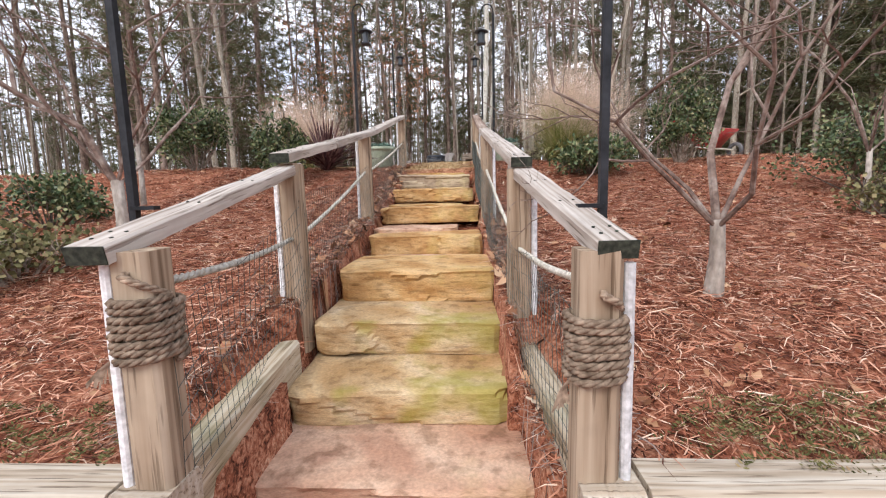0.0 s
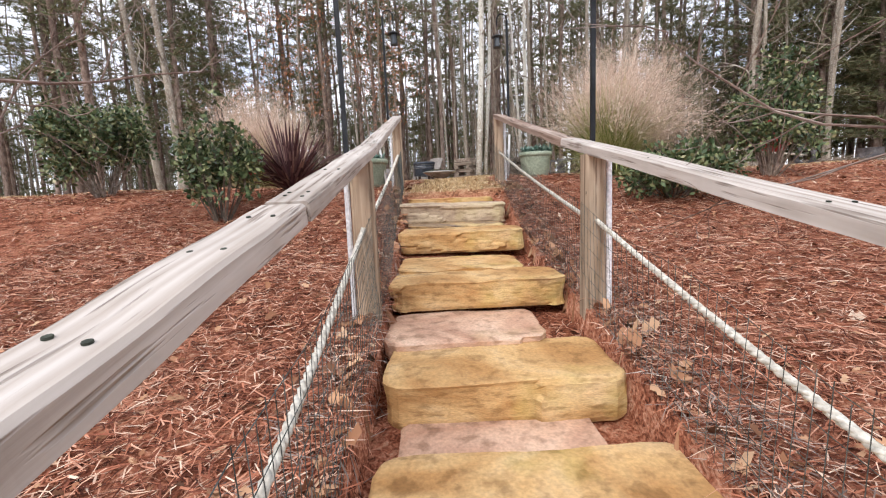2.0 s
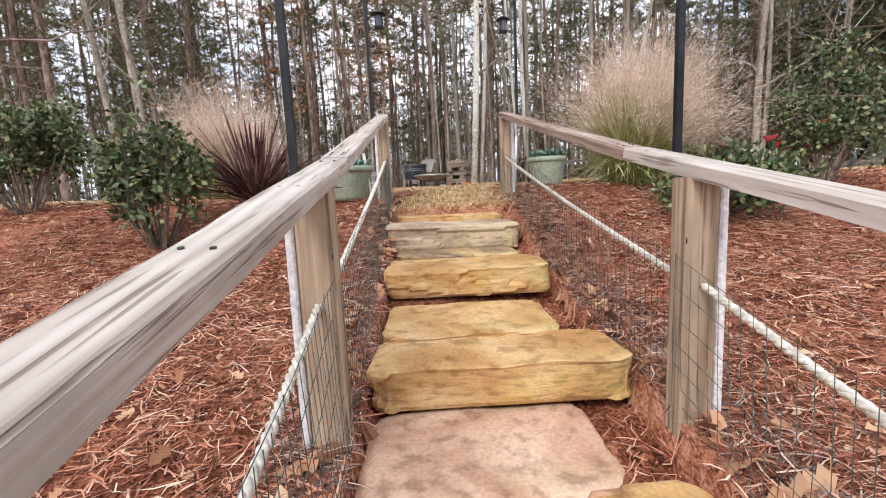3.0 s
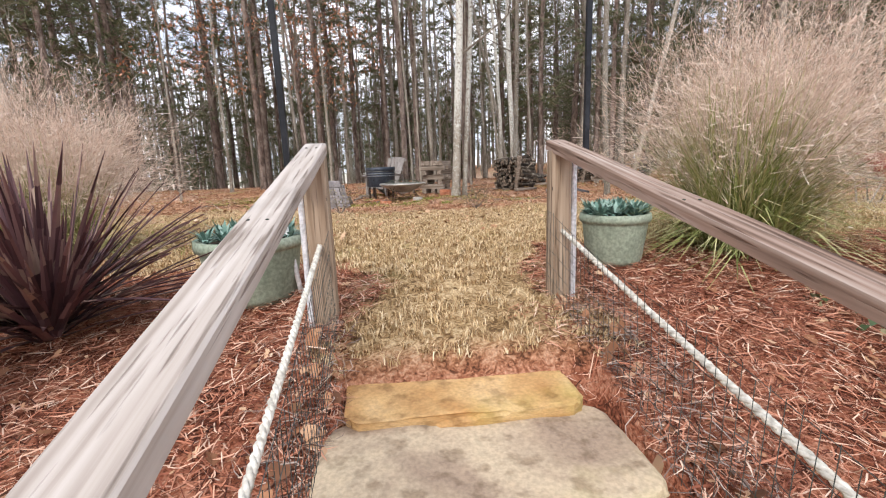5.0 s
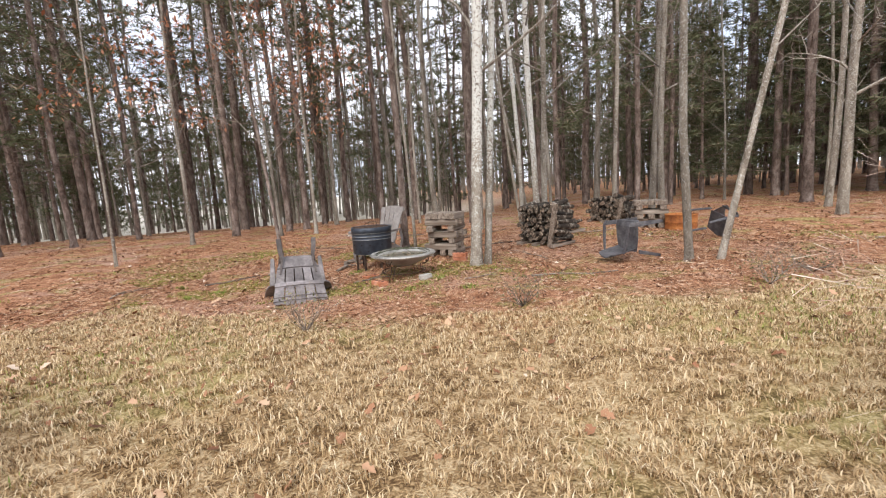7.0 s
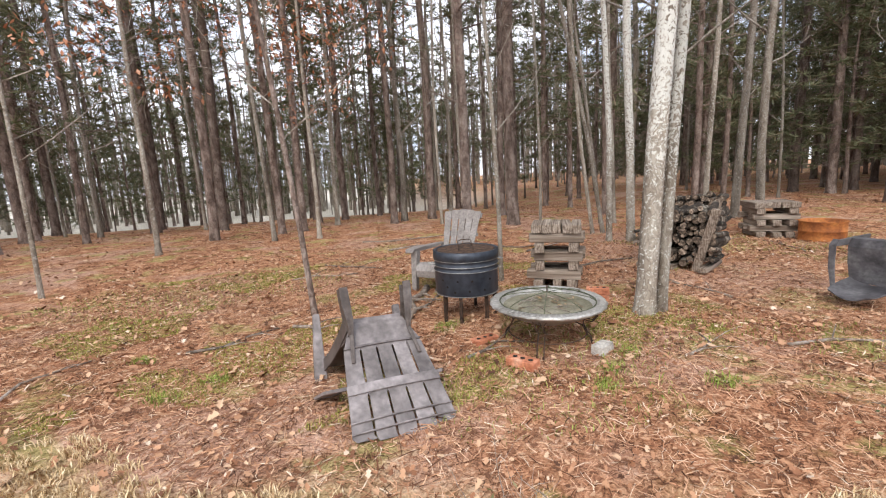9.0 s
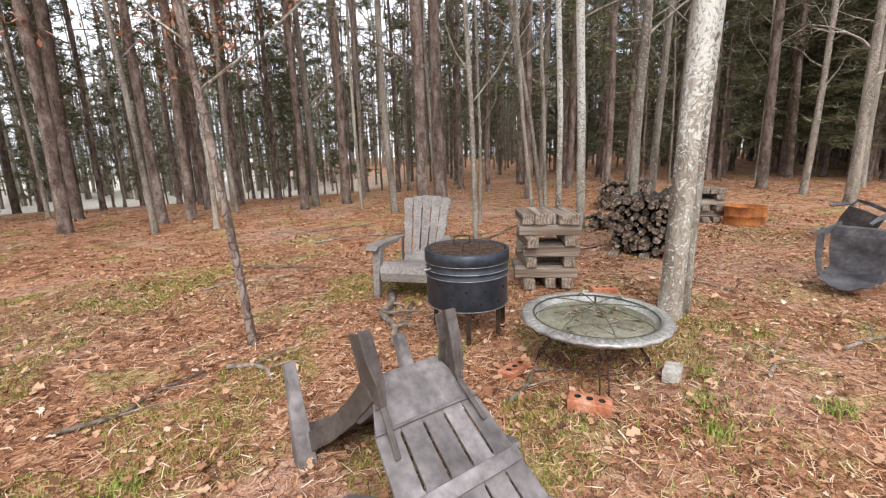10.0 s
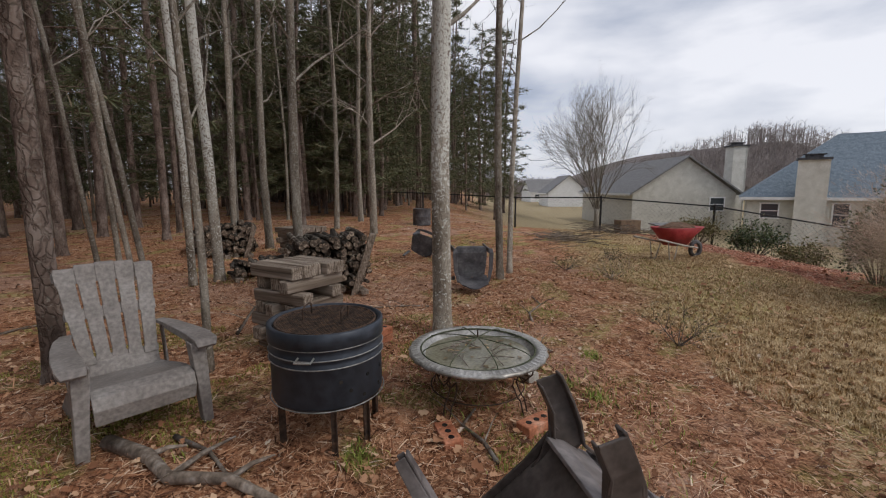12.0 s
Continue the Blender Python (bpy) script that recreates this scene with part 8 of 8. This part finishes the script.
x, y = scatter_points(nrng, 120000, -3.4, 3.4, 1.15, 7.9, lambda x, y: off_stair(x, y) & ~lawn_area(x, y))
blades("pine_straw", x, y, nrng, 0.095, 0.0036, (0.0, 0.035), STRAW, "loose red-brown pine needles on the slope", "pine straw")
x, y = scatter_points(nrng, 120000, -9, 9, 1.6, 8.0, lambda x, y: off_stair(x, y) & ~lawn_area(x, y))
blades("pine_straw", x, y, nrng, 0.095, 0.0045, (0.0, 0.03), STRAW, "loose red-brown pine needles farther up the slope", "pine straw")
x, y = scatter_points(nrng, 120000, -4.5, 5.5, 10.2, 16.0, lambda x, y: ~lawn_area(x, y))
blades("needle_litter", x, y, nrng, 0.085, 0.0030, (0.0, 0.015), LITTER, "brown pine needles on the floor of the clearing", "pine straw")
x, y = scatter_points(nrng, 50000, -11, 14, 11.5, 24.0, lambda x, y: ~lawn_area(x, y))
blades("needle_litter", x, y, nrng, 0.12, 0.0055, (0.0, 0.02), LITTER, "brown pine needles farther into the wood", "pine straw")
# what has drifted into the gaps beside the steps
x, y = scatter_points(nrng, 9000, -0.66, 0.50, 1.9, 6.9, lambda x, y: (x < -0.57) | (x > 0.39) | ((x > 0.20) & (((y > 3.92) & (y < 4.25)) | ((y > 4.65) & (y < 5.14)) | ((y > 5.64) & (y < 5.86)) | (y > 6.36))))
blades("pine_straw", x, y, nrng, 0.09, 0.0034, (0.0, 0.05), STRAW, "pine needles drifted beside the steps", "pine straw")
# dead weeds caught along the wire
x, y = scatter_points(nrng, 16000, -0.95, 0.95, 1.2, 6.9, lambda x, y: (np.abs(np.abs(x + 0.08) - 0.62) < 0.14))
blades("dead_weeds", x, y, nrng, 0.11, 0.003, (0.0, 0.04), GREYWEED, "grey dead weeds and straw caught along the wire", "weeds", curve=1.2)
# lawn
tx, ty = scatter_points(nrng, 17000, -5.5, 5.5, 6.4, 12.4, lambda x, y: lawn_area(x, y))
x, y = np.repeat(tx, 22) + nrng.normal(0, 0.016, 22 * len(tx)), np.repeat(ty, 22) + nrng.normal(0, 0.012, 22 * len(tx))
blades("winter_lawn", x, y, nrng, 0.040, 0.0042, (0.0, 0.0), LAWN, "short dormant tan lawn grass in small tufts", "grass", flat=False)
x, y = scatter_points(nrng, 80000, -12, 12, 7.5, 13.5, lambda x, y: lawn_area(x, y))
blades("winter_lawn", x, y, nrng, 0.042, 0.0055, (0.0, 0.0), LAWN, "dormant tan lawn grass farther off", "grass", flat=False)


def green_patch(x, y):
    v = np.sin(x * 0.9 + 1.3) * np.sin(y * 1.1 + 0.4) + 0.5 * np.sin(x * 2.3) * np.cos(y * 2.9)
    return (v > 0.42)


x, y = scatter_points(nrng, 75000, -7, 9, 8.0, 16.0, lambda x, y: green_patch(x, y))
blades("green_grass", x, y, nrng, 0.040, 0.004, (0.0, 0.0), GREEN, "thin green grass in patches", "grass", flat=False)
MOSS = island("yellow_moss", [(0.0, (0.14, 0.14, 0.03)), (0.5, (0.30, 0.29, 0.06)), (1.0, (0.46, 0.42, 0.13))], 0.9)


def moss_patch(x, y):
    v = np.sin(x * 2.1 + 0.7 * np.sin(y * 1.7)) * np.sin(y * 2.4 + 1.9 + np.sin(x * 1.3)) + 0.45 * np.sin(x * 7.3 + y * 2.0) * np.cos(y * 6.1)
    return v > 0.50


x, y = scatter_points(nrng, 190000, -4.2, 1.2, 11.9, 16.2, lambda x, y: moss_patch(x, y))
blades("moss", x, y, nrng, 0.020, 0.004, (0.0, 0.002), MOSS, "yellow-green moss in patches on the clearing floor", "moss", flat=False)
for tx, ty in ((0.02, 12.0), (0.22, 12.15), (-0.12, 11.85), (-0.75, 13.1), (-2.6, 12.5), (-2.35, 12.7), (0.5, 11.7), (-3.0, 13.2)):
    x, y = nrng.normal(tx, 0.05, 170), nrng.normal(ty, 0.04, 170)
    blades("grass_tuft", x, y, nrng, 0.040, 0.004, (0.0, 0.0), GREEN, "small fresh green grass tuft among dead leaves", "grass", flat=False)
# leaves
x, y = scatter_points(nrng, 12000, -7, 7, 1.3, 7.9, lambda x, y: off_stair(x, y) & ~lawn_area(x, y))
leaves_on("bark_flakes", x, y, nrng, 0.022, LEAF_A, "small broken leaf and bark flakes among the pine straw", up=0.4)
x, y = scatter_points(nrng, 2600, -5.5, 5.5, 1.3, 7.9, lambda x, y: off_stair(x, y) & ~lawn_area(x, y))
leaves_on("fallen_leaves", x, y, nrng, 0.045, LEAF_A, "dead tan leaves scattered over pine straw")
x, y = scatter_points(nrng, 1700, -1.0, 0.95, 1.5, 6.9, lambda x, y: (np.abs(np.abs(x + 0.09) - 0.56) < 0.10))
leaves_on("fallen_leaves", x, y, nrng, 0.06, LEAF_A, "dead leaves drifted against the steps", up=0.6)
x, y = scatter_points(nrng, 30000, -5, 7, 10.2, 18.0, lambda x, y: ~lawn_area(x, y) & (~moss_patch(x, y) | (nrng.random(len(x)) < 0.45)))
leaves_on("fallen_leaves", x, y, nrng, 0.030, LEAF_A, "brown and tan dead leaves on the clearing floor", up=0.3)
x, y = scatter_points(nrng, 14000, -12, 16, 12.0, 27.0, lambda x, y: ~lawn_area(x, y))
leaves_on("fallen_leaves", x, y, nrng, 0.05, LEAF_A, "dead leaves on the floor of the wood", up=0.3)
x, y = scatter_points(nrng, 5200, -6, 8, 9.3, 12.0, lambda x, y: lawn_area(x, y) & (nrng.random(len(x)) < (y - 9.0) / 2.4))
leaves_on("fallen_leaves", x, y, nrng, 0.034, LEAF_A, "dead leaves thinning out over the lawn edge")
x, y = scatter_points(nrng, 420, -6, 8, 7.5, 12.0, lambda x, y: lawn_area(x, y))
leaves_on("fallen_leaves", x, y, nrng, 0.055, LEAF_A, "a few dead leaves on the lawn")


JUNIPER = island("creeping_juniper_scale", [(0.0, (0.05, 0.05, 0.02)), (0.5, (0.13, 0.13, 0.045)), (0.85, (0.24, 0.20, 0.09)), (1.0, (0.34, 0.23, 0.13))], 0.8)


def creeper(name, x0, x1, y0, y1, n, seed, label):
    rng = np.random.default_rng(seed)
    r2 = random.Random(seed)
    s = Soup()
    for _ in range(n):
        x, y = r2.uniform(x0, x1), r2.uniform(y0, y1)
        z = max(gz(x, y), 0.47 if y < 1.14 else 0) + 0.01
        a = r2.uniform(0, 6.28)
        for k in range(14):
            p = Vector((x + 0.012 * k * math.cos(a), y + 0.008 * k * math.sin(a), z + 0.02 * math.sin(k * 0.4) + 0.01))
            for q in (-1, 1):
                d = Vector((-math.sin(a) * q, math.cos(a) * q, r2.uniform(0.1, 0.9)))
                leaf(s, r2, p, d, 0.017, 0.003)
    s.make(name, JUNIPER, kind="stuff", label=label, category="creeping juniper")


creeper("creeping_juniper", 0.85, 2.6, 1.10, 1.42, 260, 3, "low dark green creeping plant over the retaining timber")
creeper("creeping_juniper", -2.6, -0.75, 1.14, 1.36, 150, 4, "low green creeping plant behind the retaining timber")
